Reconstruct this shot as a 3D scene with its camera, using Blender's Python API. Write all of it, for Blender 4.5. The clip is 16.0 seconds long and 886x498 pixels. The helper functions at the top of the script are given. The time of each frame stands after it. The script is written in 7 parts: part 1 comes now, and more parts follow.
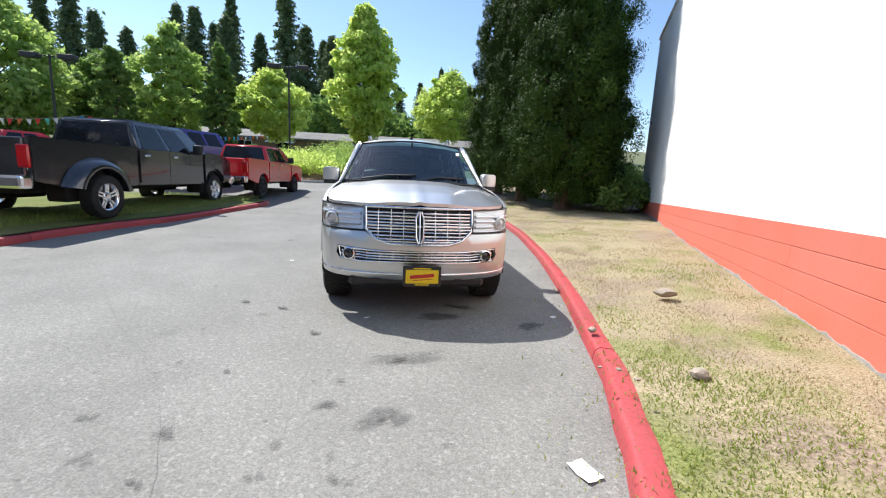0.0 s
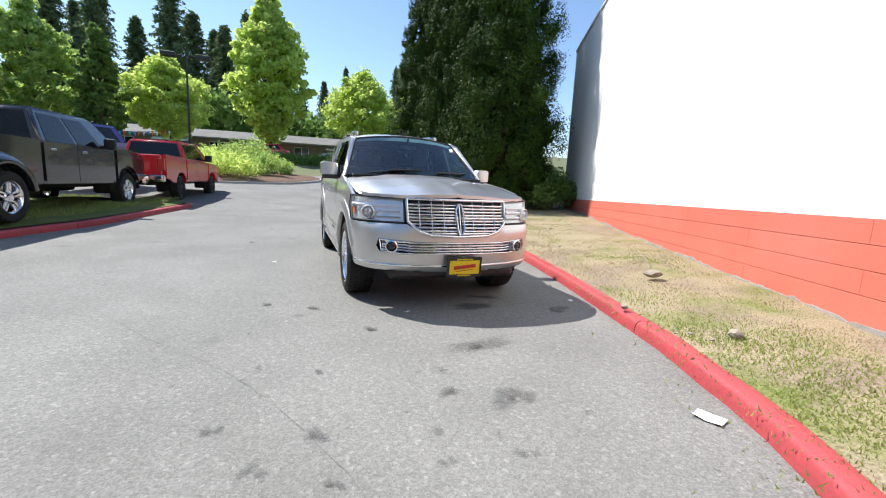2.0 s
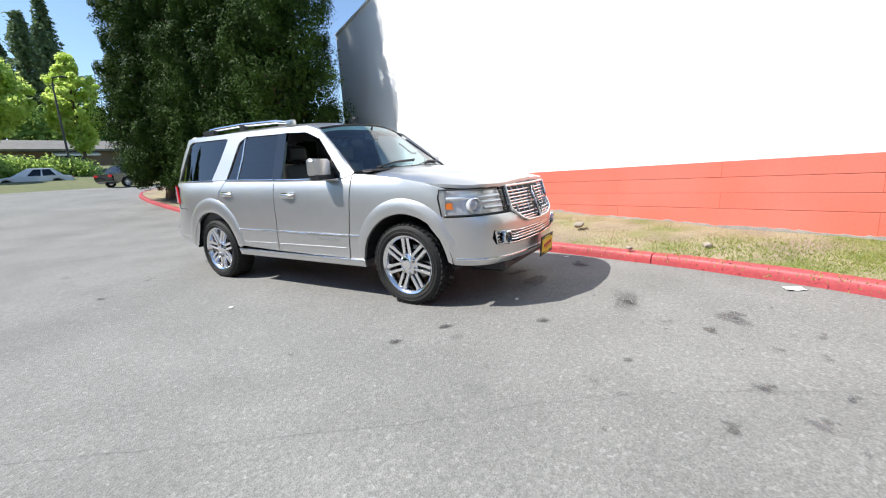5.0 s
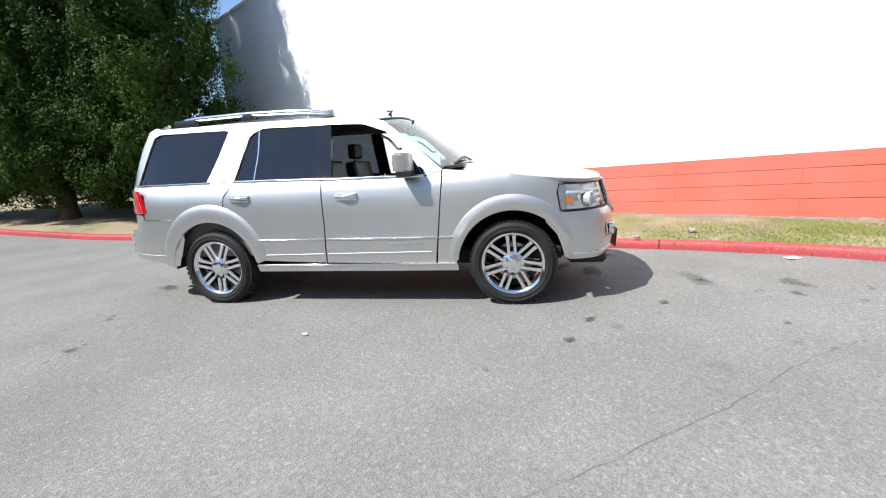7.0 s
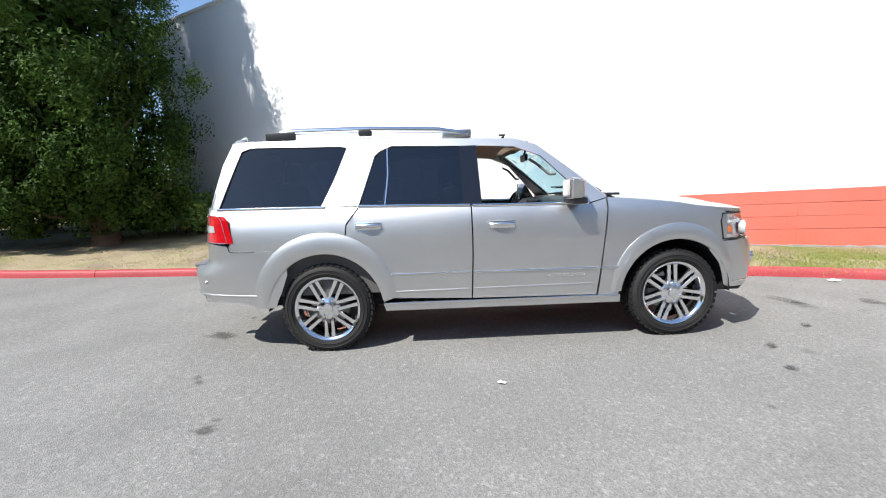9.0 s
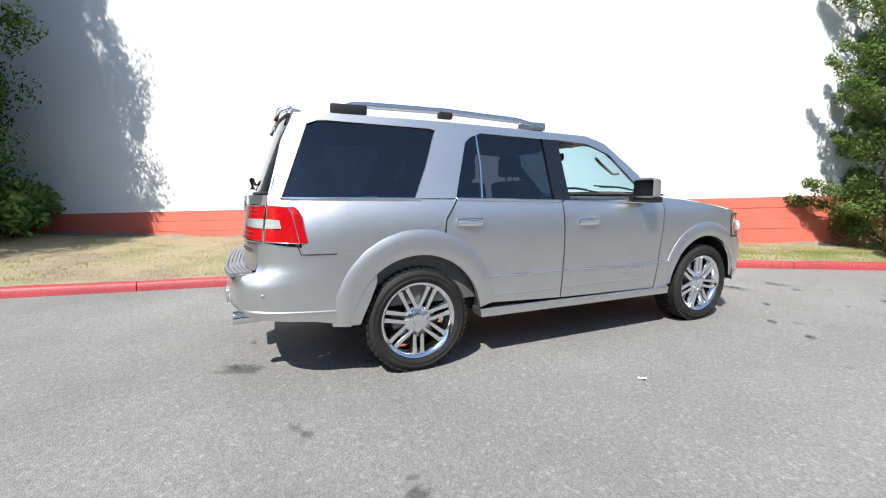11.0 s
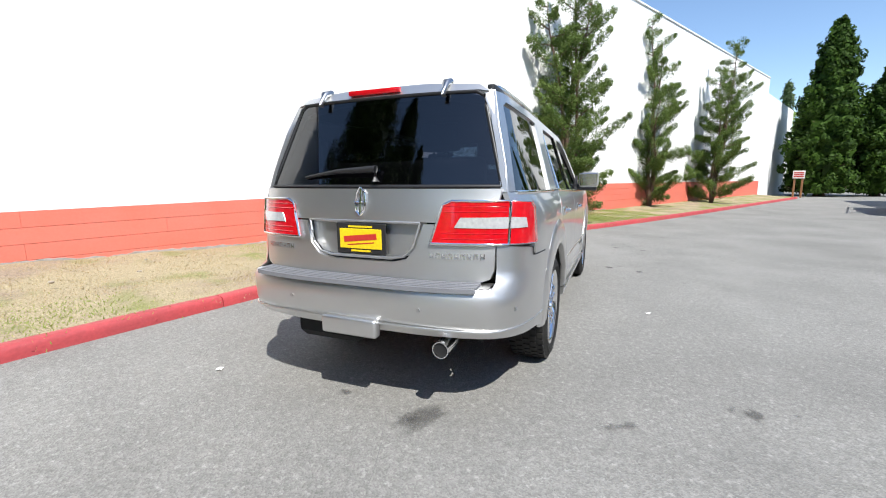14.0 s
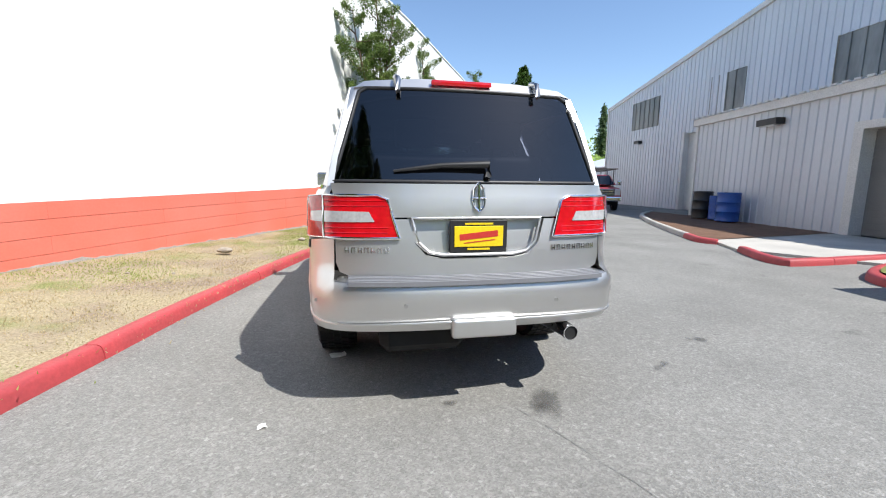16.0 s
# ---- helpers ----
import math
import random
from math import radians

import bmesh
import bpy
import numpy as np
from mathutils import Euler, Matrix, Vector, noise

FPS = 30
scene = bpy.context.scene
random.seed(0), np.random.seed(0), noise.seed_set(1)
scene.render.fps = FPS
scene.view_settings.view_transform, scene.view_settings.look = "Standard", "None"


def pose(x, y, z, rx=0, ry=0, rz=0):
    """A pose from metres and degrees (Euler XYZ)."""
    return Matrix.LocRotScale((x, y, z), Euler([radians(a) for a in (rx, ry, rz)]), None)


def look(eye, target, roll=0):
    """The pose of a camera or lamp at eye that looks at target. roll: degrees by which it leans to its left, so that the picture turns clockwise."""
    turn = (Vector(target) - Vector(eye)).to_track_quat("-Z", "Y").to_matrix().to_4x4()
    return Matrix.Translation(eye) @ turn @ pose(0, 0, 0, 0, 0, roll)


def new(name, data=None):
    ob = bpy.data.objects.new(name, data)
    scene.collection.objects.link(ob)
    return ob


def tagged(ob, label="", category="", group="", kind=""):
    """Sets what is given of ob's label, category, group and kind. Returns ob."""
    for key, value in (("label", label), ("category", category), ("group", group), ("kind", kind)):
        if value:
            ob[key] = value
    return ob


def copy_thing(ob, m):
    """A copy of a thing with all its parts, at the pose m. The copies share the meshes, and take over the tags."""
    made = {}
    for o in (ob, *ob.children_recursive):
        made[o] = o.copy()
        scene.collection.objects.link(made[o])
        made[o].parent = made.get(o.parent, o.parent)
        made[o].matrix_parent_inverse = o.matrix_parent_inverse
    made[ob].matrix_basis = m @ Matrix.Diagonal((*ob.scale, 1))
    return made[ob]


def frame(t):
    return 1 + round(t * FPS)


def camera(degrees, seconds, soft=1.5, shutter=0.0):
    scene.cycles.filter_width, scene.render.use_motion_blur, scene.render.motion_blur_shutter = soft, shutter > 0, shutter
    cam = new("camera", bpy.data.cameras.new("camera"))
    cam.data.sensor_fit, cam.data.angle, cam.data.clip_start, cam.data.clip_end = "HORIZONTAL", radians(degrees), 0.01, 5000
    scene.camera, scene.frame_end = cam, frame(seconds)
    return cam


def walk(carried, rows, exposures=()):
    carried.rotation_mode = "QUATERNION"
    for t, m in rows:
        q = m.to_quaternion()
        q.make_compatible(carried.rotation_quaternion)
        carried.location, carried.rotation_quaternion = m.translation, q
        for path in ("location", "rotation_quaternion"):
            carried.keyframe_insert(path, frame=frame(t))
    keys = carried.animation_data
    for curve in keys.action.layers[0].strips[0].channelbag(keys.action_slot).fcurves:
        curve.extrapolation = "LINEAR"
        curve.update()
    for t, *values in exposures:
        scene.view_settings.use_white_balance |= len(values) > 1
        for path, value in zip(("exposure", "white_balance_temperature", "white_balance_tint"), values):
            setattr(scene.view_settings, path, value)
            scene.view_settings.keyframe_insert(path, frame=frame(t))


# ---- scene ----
cam = camera(93.0, 16.0, soft=1.1)
PATH = [
    (0, (-0.265, -6.42, 1.372), (-0.006, -4.467, 1.028), 2.8),
    (0.5, (-0.363, -6.426, 1.351), (-0.145, -4.473, 0.981), 5.1),
    (1, (-0.672, -6.459, 1.315), (-0.434, -4.517, 0.898), 4.8),
    (1.5, (-1.047, -6.418, 1.268), (-0.577, -4.503, 0.931), 4.2),
    (2, (-1.479, -6.231, 1.227), (-0.797, -4.377, 0.913), 2.8),
    (2.5, (-2.04, -6.073, 1.203), (-1.129, -4.34, 0.796), 0.5),
    (3, (-2.525, -5.742, 1.186), (-1.514, -4.081, 0.717), -1.3),
    (3.5, (-2.989, -5.393, 1.216), (-1.77, -3.865, 0.793), -3.5),
    (4, (-3.372, -4.95, 1.209), (-1.998, -3.57, 0.754), -4.5),
    (4.5, (-3.708, -4.47, 1.24), (-2.177, -3.247, 0.838), -3.3),
    (5, (-3.982, -3.975, 1.267), (-2.317, -2.936, 0.881), -3.5),
    (5.2, (-4.062, -3.754, 1.278), (-2.398, -2.717, 0.882), -3.6),
    (7.3, (-4.637, -1.472, 1.282), (-2.71, -1.109, 0.892), -3.8),
    (7.5, (-4.627, -1.24, 1.288), (-2.703, -0.871, 0.885), -4.2),
    (8, (-4.663, -0.667, 1.305), (-2.698, -0.519, 0.964), -6.0),
    (8.5, (-4.592, -0.101, 1.33), (-2.626, -0.014, 0.97), -5.0),
    (8.7, (-4.543, 0.12, 1.355), (-2.568, 0.171, 1.041), -3.5),
    (10.8, (-3.788, 2.209, 1.293), (-1.963, 1.445, 0.996), -1.1),
    (11, (-3.676, 2.391, 1.302), (-1.863, 1.59, 1.033), -0.2),
    (11.5, (-3.404, 2.883, 1.341), (-1.744, 1.815, 1.017), -0.6),
    (12, (-3.009, 3.302, 1.327), (-1.467, 2.089, 0.943), -0.0),
    (12.5, (-2.639, 3.725, 1.339), (-1.305, 2.275, 0.998), -1.1),
    (13, (-2.198, 4.03, 1.321), (-1.005, 2.472, 0.935), -2.0),
    (13.5, (-1.776, 4.293, 1.325), (-0.796, 2.573, 1.041), 0.2),
    (14, (-1.335, 4.52, 1.328), (-0.582, 2.695, 1.007), -0.3),
    (14.5, (-0.845, 4.647, 1.321), (-0.283, 2.747, 1.044), 0.4),
    (15, (-0.367, 4.789, 1.308), (-0.191, 2.818, 1.02), 0.8),
    (15.5, (0.146, 4.751, 1.289), (0.093, 2.778, 0.967), 1.7),
    (16, (0.671, 4.711, 1.284), (0.281, 2.774, 0.979), 0.5),
]
walk(cam, [(t, look(eye, target, roll)) for t, eye, target, roll in PATH], exposures=[(0.0, 0.60)])

# ---- light ----
SUN_DIR = Vector((-0.53, 0.58, 1.0)).normalized()
sun = new("sun", bpy.data.lights.new("sun", "SUN"))
sun.data.energy, sun.data.angle, sun.data.color = 5.0, radians(0.53), (1.0, 0.975, 0.93)
sun.matrix_world = look((0, 0, 60), Vector((0, 0, 60)) - SUN_DIR)
world = bpy.data.worlds.new("world")
scene.world = world
world.use_nodes = True
wn = world.node_tree.nodes
sky = wn.new("ShaderNodeTexSky")
sky.sky_type, sky.sun_disc = "NISHITA", False
sky.sun_elevation = math.asin(SUN_DIR.z)
sky.sun_rotation = math.atan2(SUN_DIR.x, SUN_DIR.y)
sky.air_density, sky.dust_density, sky.ozone_density = 1.0, 0.25, 3.5
wn["Background"].inputs["Strength"].default_value = 0.135
world.node_tree.links.new(sky.outputs[0], wn["Background"].inputs["Color"])


# ---- materials ----
def rgb(c):
    return (c[0], c[1], c[2], 1.0)


def material(name, base, rough=0.6, metal=0.0, vary=0.15, grain=40.0, stain=1.5, bump=0.0, bump_scale=None, tint=None,
             coat=0.0, spec=0.5, coords="Object", per_piece=0.0, rough_vary=0.1, grain_vary=0.15, stretch=(1, 1, 1)):
    """A principled surface, varied at two scales (stain: large, grain: small, per metre) with fine relief."""
    m = bpy.data.materials.new(name)
    m.use_nodes = True
    nt = m.node_tree
    n, link = nt.nodes, nt.links.new
    bsdf = n["Principled BSDF"]
    tc = n.new("ShaderNodeTexCoord")
    mp = n.new("ShaderNodeMapping")
    mp.inputs["Scale"].default_value = stretch
    link(tc.outputs[coords], mp.inputs["Vector"])
    big = n.new("ShaderNodeTexNoise")
    big.inputs["Scale"].default_value, big.inputs["Detail"].default_value = stain, 5.0
    fine = n.new("ShaderNodeTexNoise")
    fine.inputs["Scale"].default_value, fine.inputs["Detail"].default_value = grain, 4.0
    link(mp.outputs[0], big.inputs["Vector"])
    link(mp.outputs[0], fine.inputs["Vector"])
    ramp = n.new("ShaderNodeMapRange")
    ramp.inputs["From Min"].default_value, ramp.inputs["From Max"].default_value = 0.3, 0.7
    link(big.outputs["Fac"], ramp.inputs["Value"])
    mix = n.new("ShaderNodeMix")
    mix.data_type = "RGBA"
    other = tint or tuple(v * (1 - vary) for v in base)
    mix.inputs["A"].default_value, mix.inputs["B"].default_value = rgb(base), rgb(other)
    link(ramp.outputs[0], mix.inputs["Factor"])
    mul = n.new("ShaderNodeMapRange")
    mul.inputs["From Min"].default_value, mul.inputs["From Max"].default_value = 0.25, 0.75
    mul.inputs["To Min"].default_value, mul.inputs["To Max"].default_value = 1 - grain_vary, 1 + grain_vary
    link(fine.outputs["Fac"], mul.inputs["Value"])
    value = mul.outputs[0]
    if per_piece:
        info = n.new("ShaderNodeObjectInfo")
        pr = n.new("ShaderNodeMapRange")
        pr.inputs["To Min"].default_value, pr.inputs["To Max"].default_value = 1 - per_piece, 1 + per_piece
        link(info.outputs["Random"], pr.inputs["Value"])
        times = n.new("ShaderNodeMath")
        times.operation = "MULTIPLY"
        link(value, times.inputs[0])
        link(pr.outputs[0], times.inputs[1])
        value = times.outputs[0]
    scaled = n.new("ShaderNodeVectorMath")
    scaled.operation = "SCALE"
    link(mix.outputs["Result"], scaled.inputs[0])
    link(value, scaled.inputs["Scale"])
    link(scaled.outputs[0], bsdf.inputs["Base Color"])
    rr = n.new("ShaderNodeMapRange")
    rr.inputs["To Min"].default_value, rr.inputs["To Max"].default_value = max(0.02, rough - rough_vary), min(1, rough + rough_vary)
    link(big.outputs["Fac"], rr.inputs["Value"])
    link(rr.outputs[0], bsdf.inputs["Roughness"])
    bsdf.inputs["Metallic"].default_value = metal
    bsdf.inputs["Specular IOR Level"].default_value = spec
    bsdf.inputs["Coat Weight"].default_value = coat
    bsdf.inputs["Coat Roughness"].default_value = 0.04
    if bump:
        bn = n.new("ShaderNodeBump")
        bn.inputs["Strength"].default_value, bn.inputs["Distance"].default_value = bump, 0.01
        src = fine
        if bump_scale:
            src = n.new("ShaderNodeTexNoise")
            src.inputs["Scale"].default_value, src.inputs["Detail"].default_value = bump_scale, 3.0
            link(mp.outputs[0], src.inputs["Vector"])
        link(src.outputs["Fac"], bn.inputs["Height"])
        link(bn.outputs[0], bsdf.inputs["Normal"])
    m.diffuse_color = rgb(base)
    return m


def leaf_material(name, base, other, trans=0.35):
    """Thin leaves: diffuse with some light let through, hue varied clump by clump."""
    m = bpy.data.materials.new(name)
    m.use_nodes = True
    nt = m.node_tree
    n, link = nt.nodes, nt.links.new
    n.remove(n["Principled BSDF"])
    geo = n.new("ShaderNodeNewGeometry")
    tc = n.new("ShaderNodeTexCoord")
    tex = n.new("ShaderNodeTexNoise")
    tex.inputs["Scale"].default_value = 0.9
    link(tc.outputs["Object"], tex.inputs["Vector"])
    add = n.new("ShaderNodeMath")
    add.operation = "ADD"
    half = n.new("ShaderNodeMath")
    half.operation = "MULTIPLY_ADD"
    half.inputs[1].default_value, half.inputs[2].default_value = 0.6, -0.3
    link(geo.outputs["Random Per Island"], half.inputs[0])
    link(tex.outputs["Fac"], add.inputs[0])
    link(half.outputs[0], add.inputs[1])
    mix = n.new("ShaderNodeMix")
    mix.data_type = "RGBA"
    mix.inputs["A"].default_value, mix.inputs["B"].default_value = rgb(base), rgb(other)
    link(add.outputs[0], mix.inputs["Factor"])
    d = n.new("ShaderNodeBsdfPrincipled")
    d.inputs["Roughness"].default_value = 0.6
    d.inputs["Specular IOR Level"].default_value = 0.12
    t = n.new("ShaderNodeBsdfTranslucent")
    link(mix.outputs["Result"], d.inputs["Base Color"])
    link(mix.outputs["Result"], t.inputs["Color"])
    ms = n.new("ShaderNodeMixShader")
    ms.inputs[0].default_value = trans
    link(d.outputs[0], ms.inputs[1])
    link(t.outputs[0], ms.inputs[2])
    link(ms.outputs[0], n["Material Output"].inputs["Surface"])
    return m


def glass_material(name, color, rough=0.01, ior=1.5):
    m = bpy.data.materials.new(name)
    m.use_nodes = True
    nt = m.node_tree
    n, link = nt.nodes, nt.links.new
    n.remove(n["Principled BSDF"])
    g = n.new("ShaderNodeBsdfGlossy")
    g.inputs["Roughness"].default_value = rough
    t = n.new("ShaderNodeBsdfTransparent")
    t.inputs["Color"].default_value = rgb(color)
    lw = n.new("ShaderNodeLayerWeight")
    lw.inputs["Blend"].default_value = 0.5
    pw = n.new("ShaderNodeMath")
    pw.operation = "POWER"
    pw.inputs[1].default_value = 4.0
    link(lw.outputs["Facing"], pw.inputs[0])
    f = n.new("ShaderNodeMapRange")
    f.inputs["To Min"].default_value = ((ior - 1) / (ior + 1)) ** 2
    link(pw.outputs[0], f.inputs["Value"])
    ms = n.new("ShaderNodeMixShader")
    link(f.outputs[0], ms.inputs[0])
    link(t.outputs[0], ms.inputs[1])
    link(g.outputs[0], ms.inputs[2])
    link(ms.outputs[0], n["Material Output"].inputs["Surface"])
    return m


def asphalt_material(name, base):
    """Weathered asphalt: pale aggregate in dark binder, worn lanes, tar seams and oil spots."""
    m = material(name, base, rough=0.85, vary=0.16, grain=30, stain=0.5, coords="Object", grain_vary=0.13, spec=0.3)
    nt = m.node_tree
    n, link = nt.nodes, nt.links.new
    bsdf = n["Principled BSDF"]
    tc = n.new("ShaderNodeTexCoord")
    vor = n.new("ShaderNodeTexVoronoi")
    vor.inputs["Scale"].default_value = 120
    link(tc.outputs["Object"], vor.inputs["Vector"])
    col = n.new("ShaderNodeSeparateColor")
    link(vor.outputs["Color"], col.inputs[0])
    stone = n.new("ShaderNodeMapRange")
    stone.inputs["From Min"].default_value, stone.inputs["From Max"].default_value = 0.0, 1.0
    stone.inputs["To Min"].default_value, stone.inputs["To Max"].default_value = 0.79, 1.21
    link(col.outputs[0], stone.inputs["Value"])
    old = bsdf.inputs["Base Color"].links[0].from_socket
    sc = n.new("ShaderNodeVectorMath")
    sc.operation = "SCALE"
    link(old, sc.inputs[0])
    link(stone.outputs[0], sc.inputs["Scale"])
    # pale chips of bare stone, thinly strewn, and broad worn patches
    chips = n.new("ShaderNodeTexVoronoi")
    chips.inputs["Scale"].default_value = 55
    link(tc.outputs["Object"], chips.inputs["Vector"])
    cc = n.new("ShaderNodeSeparateColor")
    link(chips.outputs["Color"], cc.inputs[0])
    pale = n.new("ShaderNodeMapRange")
    for key, v in (("From Min", 0.90), ("From Max", 0.97), ("To Min", 1.0), ("To Max", 1.26)):
        pale.inputs[key].default_value = v
    link(cc.outputs[1], pale.inputs["Value"])
    worn = n.new("ShaderNodeTexNoise")
    worn.inputs["Scale"].default_value, worn.inputs["Detail"].default_value = 0.9, 7.0
    link(tc.outputs["Object"], worn.inputs["Vector"])
    wr = n.new("ShaderNodeMapRange")
    for key, v in (("From Min", 0.3), ("From Max", 0.7), ("To Min", 0.88), ("To Max", 1.10)):
        wr.inputs[key].default_value = v
    link(worn.outputs["Fac"], wr.inputs["Value"])
    for factor in (pale.outputs[0], wr.outputs[0]):
        more = n.new("ShaderNodeVectorMath")
        more.operation = "SCALE"
        link(sc.outputs[0], more.inputs[0])
        link(factor, more.inputs["Scale"])
        sc = more
    # dark drips and spots
    spot = n.new("ShaderNodeTexNoise")
    spot.inputs["Scale"].default_value, spot.inputs["Detail"].default_value = 2.3, 2.0
    link(tc.outputs["Object"], spot.inputs["Vector"])
    sp = n.new("ShaderNodeMapRange")
    sp.inputs["From Min"].default_value, sp.inputs["From Max"].default_value = 0.70, 0.76
    sp.inputs["To Min"].default_value, sp.inputs["To Max"].default_value = 1.0, 0.72
    link(spot.outputs["Fac"], sp.inputs["Value"])
    sc2 = n.new("ShaderNodeVectorMath")
    sc2.operation = "SCALE"
    link(sc.outputs[0], sc2.inputs[0])
    link(sp.outputs[0], sc2.inputs["Scale"])
    link(sc2.outputs[0], bsdf.inputs["Base Color"])
    bn = n.new("ShaderNodeBump")
    bn.inputs["Strength"].default_value, bn.inputs["Distance"].default_value = 0.5, 0.006
    link(vor.outputs["Distance"], bn.inputs["Height"])
    link(bn.outputs[0], bsdf.inputs["Normal"])
    return m


def turf_material(name):
    """Dry verge: straw, bare earth and patches of green."""
    m = bpy.data.materials.new(name)
    m.use_nodes = True
    nt = m.node_tree
    n, link = nt.nodes, nt.links.new
    bsdf = n["Principled BSDF"]
    tc = n.new("ShaderNodeTexCoord")
    def noise_at(scale, detail=4.0):
        t = n.new("ShaderNodeTexNoise")
        t.inputs["Scale"].default_value, t.inputs["Detail"].default_value = scale, detail
        link(tc.outputs["Object"], t.inputs["Vector"])
        return t.outputs["Fac"]
    def blend(fac, a, b, lo, hi):
        mr = n.new("ShaderNodeMapRange")
        mr.inputs["From Min"].default_value, mr.inputs["From Max"].default_value = lo, hi
        link(fac, mr.inputs["Value"])
        mx = n.new("ShaderNodeMix")
        mx.data_type = "RGBA"
        link(mr.outputs[0], mx.inputs["Factor"])
        for key, v in (("A", a), ("B", b)):
            if isinstance(v, tuple):
                mx.inputs[key].default_value = rgb(v)
            else:
                link(v, mx.inputs[key])
        return mx.outputs["Result"]
    straw = blend(noise_at(60), (0.245, 0.20, 0.12), (0.41, 0.35, 0.235), 0.35, 0.65)
    earth = blend(noise_at(35), (0.20, 0.155, 0.115), (0.34, 0.275, 0.205), 0.35, 0.65)
    a = blend(noise_at(1.1, 6), straw, earth, 0.48, 0.62)
    green = blend(noise_at(50), (0.12, 0.15, 0.042), (0.26, 0.265, 0.105), 0.35, 0.65)
    sep = n.new("ShaderNodeSeparateXYZ")
    link(tc.outputs["Object"], sep.inputs[0])
    south = n.new("ShaderNodeMapRange")
    for key, v in (("From Min", -1.5), ("From Max", -5.0), ("To Min", 0.0), ("To Max", -0.13)):
        south.inputs[key].default_value = v
    link(sep.outputs["Y"], south.inputs["Value"])
    wet = n.new("ShaderNodeMath")
    link(noise_at(1.3, 8), wet.inputs[0])
    link(south.outputs[0], wet.inputs[1])
    b = blend(wet.outputs[0], green, a, 0.25, 0.43)
    link(b, bsdf.inputs["Base Color"])
    bsdf.inputs["Roughness"].default_value = 0.95
    bsdf.inputs["Specular IOR Level"].default_value = 0.1
    bn = n.new("ShaderNodeBump")
    bn.inputs["Strength"].default_value, bn.inputs["Distance"].default_value = 0.8, 0.02
    link(noise_at(45), bn.inputs["Height"])
    link(bn.outputs[0], bsdf.inputs["Normal"])
    return m


ASPHALT = asphalt_material("asphalt", (0.225, 0.221, 0.206))
TURF = turf_material("dry_turf")
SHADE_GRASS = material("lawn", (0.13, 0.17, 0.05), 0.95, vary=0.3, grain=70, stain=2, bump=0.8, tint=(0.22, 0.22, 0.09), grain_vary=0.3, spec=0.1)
KERB_RED = material("kerb_red_paint", (0.42, 0.055, 0.060), 0.55, vary=0.25, grain=35, stain=2.2, bump=0.25, tint=(0.33, 0.05, 0.055), per_piece=0.08)
CONCRETE = material("concrete", (0.46, 0.44, 0.40), 0.85, vary=0.2, grain=60, stain=1.2, bump=0.25)
WALL_WHITE = material("white_wall_paint", (0.82, 0.82, 0.80), 0.6, vary=0.04, grain=25, stain=0.7, bump=0.12, grain_vary=0.03)
WALL_RED = material("red_wall_paint", (0.62, 0.145, 0.098), 0.6, vary=0.10, grain=30, stain=1.3, bump=0.12, tint=(0.60, 0.165, 0.12), grain_vary=0.05, per_piece=0.03)
BARE_BLOCK = material("bare_block", (0.37, 0.34, 0.31), 0.9, vary=0.3, grain=50, stain=6, bump=0.5)
SOIL = material("bark_mulch", (0.16, 0.085, 0.05), 0.95, vary=0.35, grain=40, stain=4, bump=0.9, grain_vary=0.35)
FAR_GROUND = material("far_ground", (0.10, 0.13, 0.05), 0.95, vary=0.4, grain=3, stain=0.1, tint=(0.16, 0.15, 0.07))
BARK = material("bark", (0.16, 0.10, 0.07), 0.95, vary=0.4, grain=30, stain=5, bump=0.9, stretch=(1, 1, 0.25))
# cedar green runs to near black: shade between tufts put into the colour
CEDAR_LEAF = leaf_material("shaded_cedar_foliage", (0.006, 0.016, 0.003), (0.058, 0.115, 0.013), 0.05)
PINE_LEAF = leaf_material("pine_needles", (0.05, 0.095, 0.025), (0.20, 0.27, 0.07), 0.22)
FIR_LEAF = leaf_material("fir_needles", (0.11, 0.165, 0.085), (0.22, 0.29, 0.15), 0.28)
BRIGHT_LEAF = leaf_material("young_leaves", (0.48, 0.61, 0.13), (0.72, 0.82, 0.27), 0.66)
MID_LEAF = leaf_material("broad_leaves", (0.30, 0.45, 0.11), (0.55, 0.66, 0.21), 0.62)
DARK_LEAF = leaf_material("dense_leaves", (0.11, 0.20, 0.045), (0.28, 0.40, 0.11), 0.48)


# ---- building blocks ----
def thing(name, m=None, label="", category="", group="", kind=""):
    ob = new(name)
    ob.empty_display_size = 0.2
    if m is not None:
        ob.matrix_world = m
    return tagged(ob, label, category, group, kind)


def mesh_of(name, bm, mats, smooth=False):
    me = bpy.data.meshes.new(name)
    bm.normal_update()
    bm.to_mesh(me)
    bm.free()
    for mt in mats if isinstance(mats, (list, tuple)) else [mats]:
        me.materials.append(mt)
    if smooth:
        me.polygons.foreach_set("use_smooth", [True] * len(me.polygons))
        me.set_sharp_from_angle(angle=radians(smooth if smooth > 1 else 35))
    return me


def part(name, bm, mat, parent, label="", smooth=False):
    ob = new(name, mesh_of(name, bm, mat, smooth))
    ob.parent = parent
    if label:
        ob["label"] = label
    return ob


def piece(name, me, parent, m):
    ob = new(name, me)
    ob.parent = parent
    ob.matrix_local = m
    return ob


def structure(name, bm, mat, label, category, smooth=False):
    return tagged(new(name, mesh_of(name, bm, mat, smooth)), label, category, kind="structure")


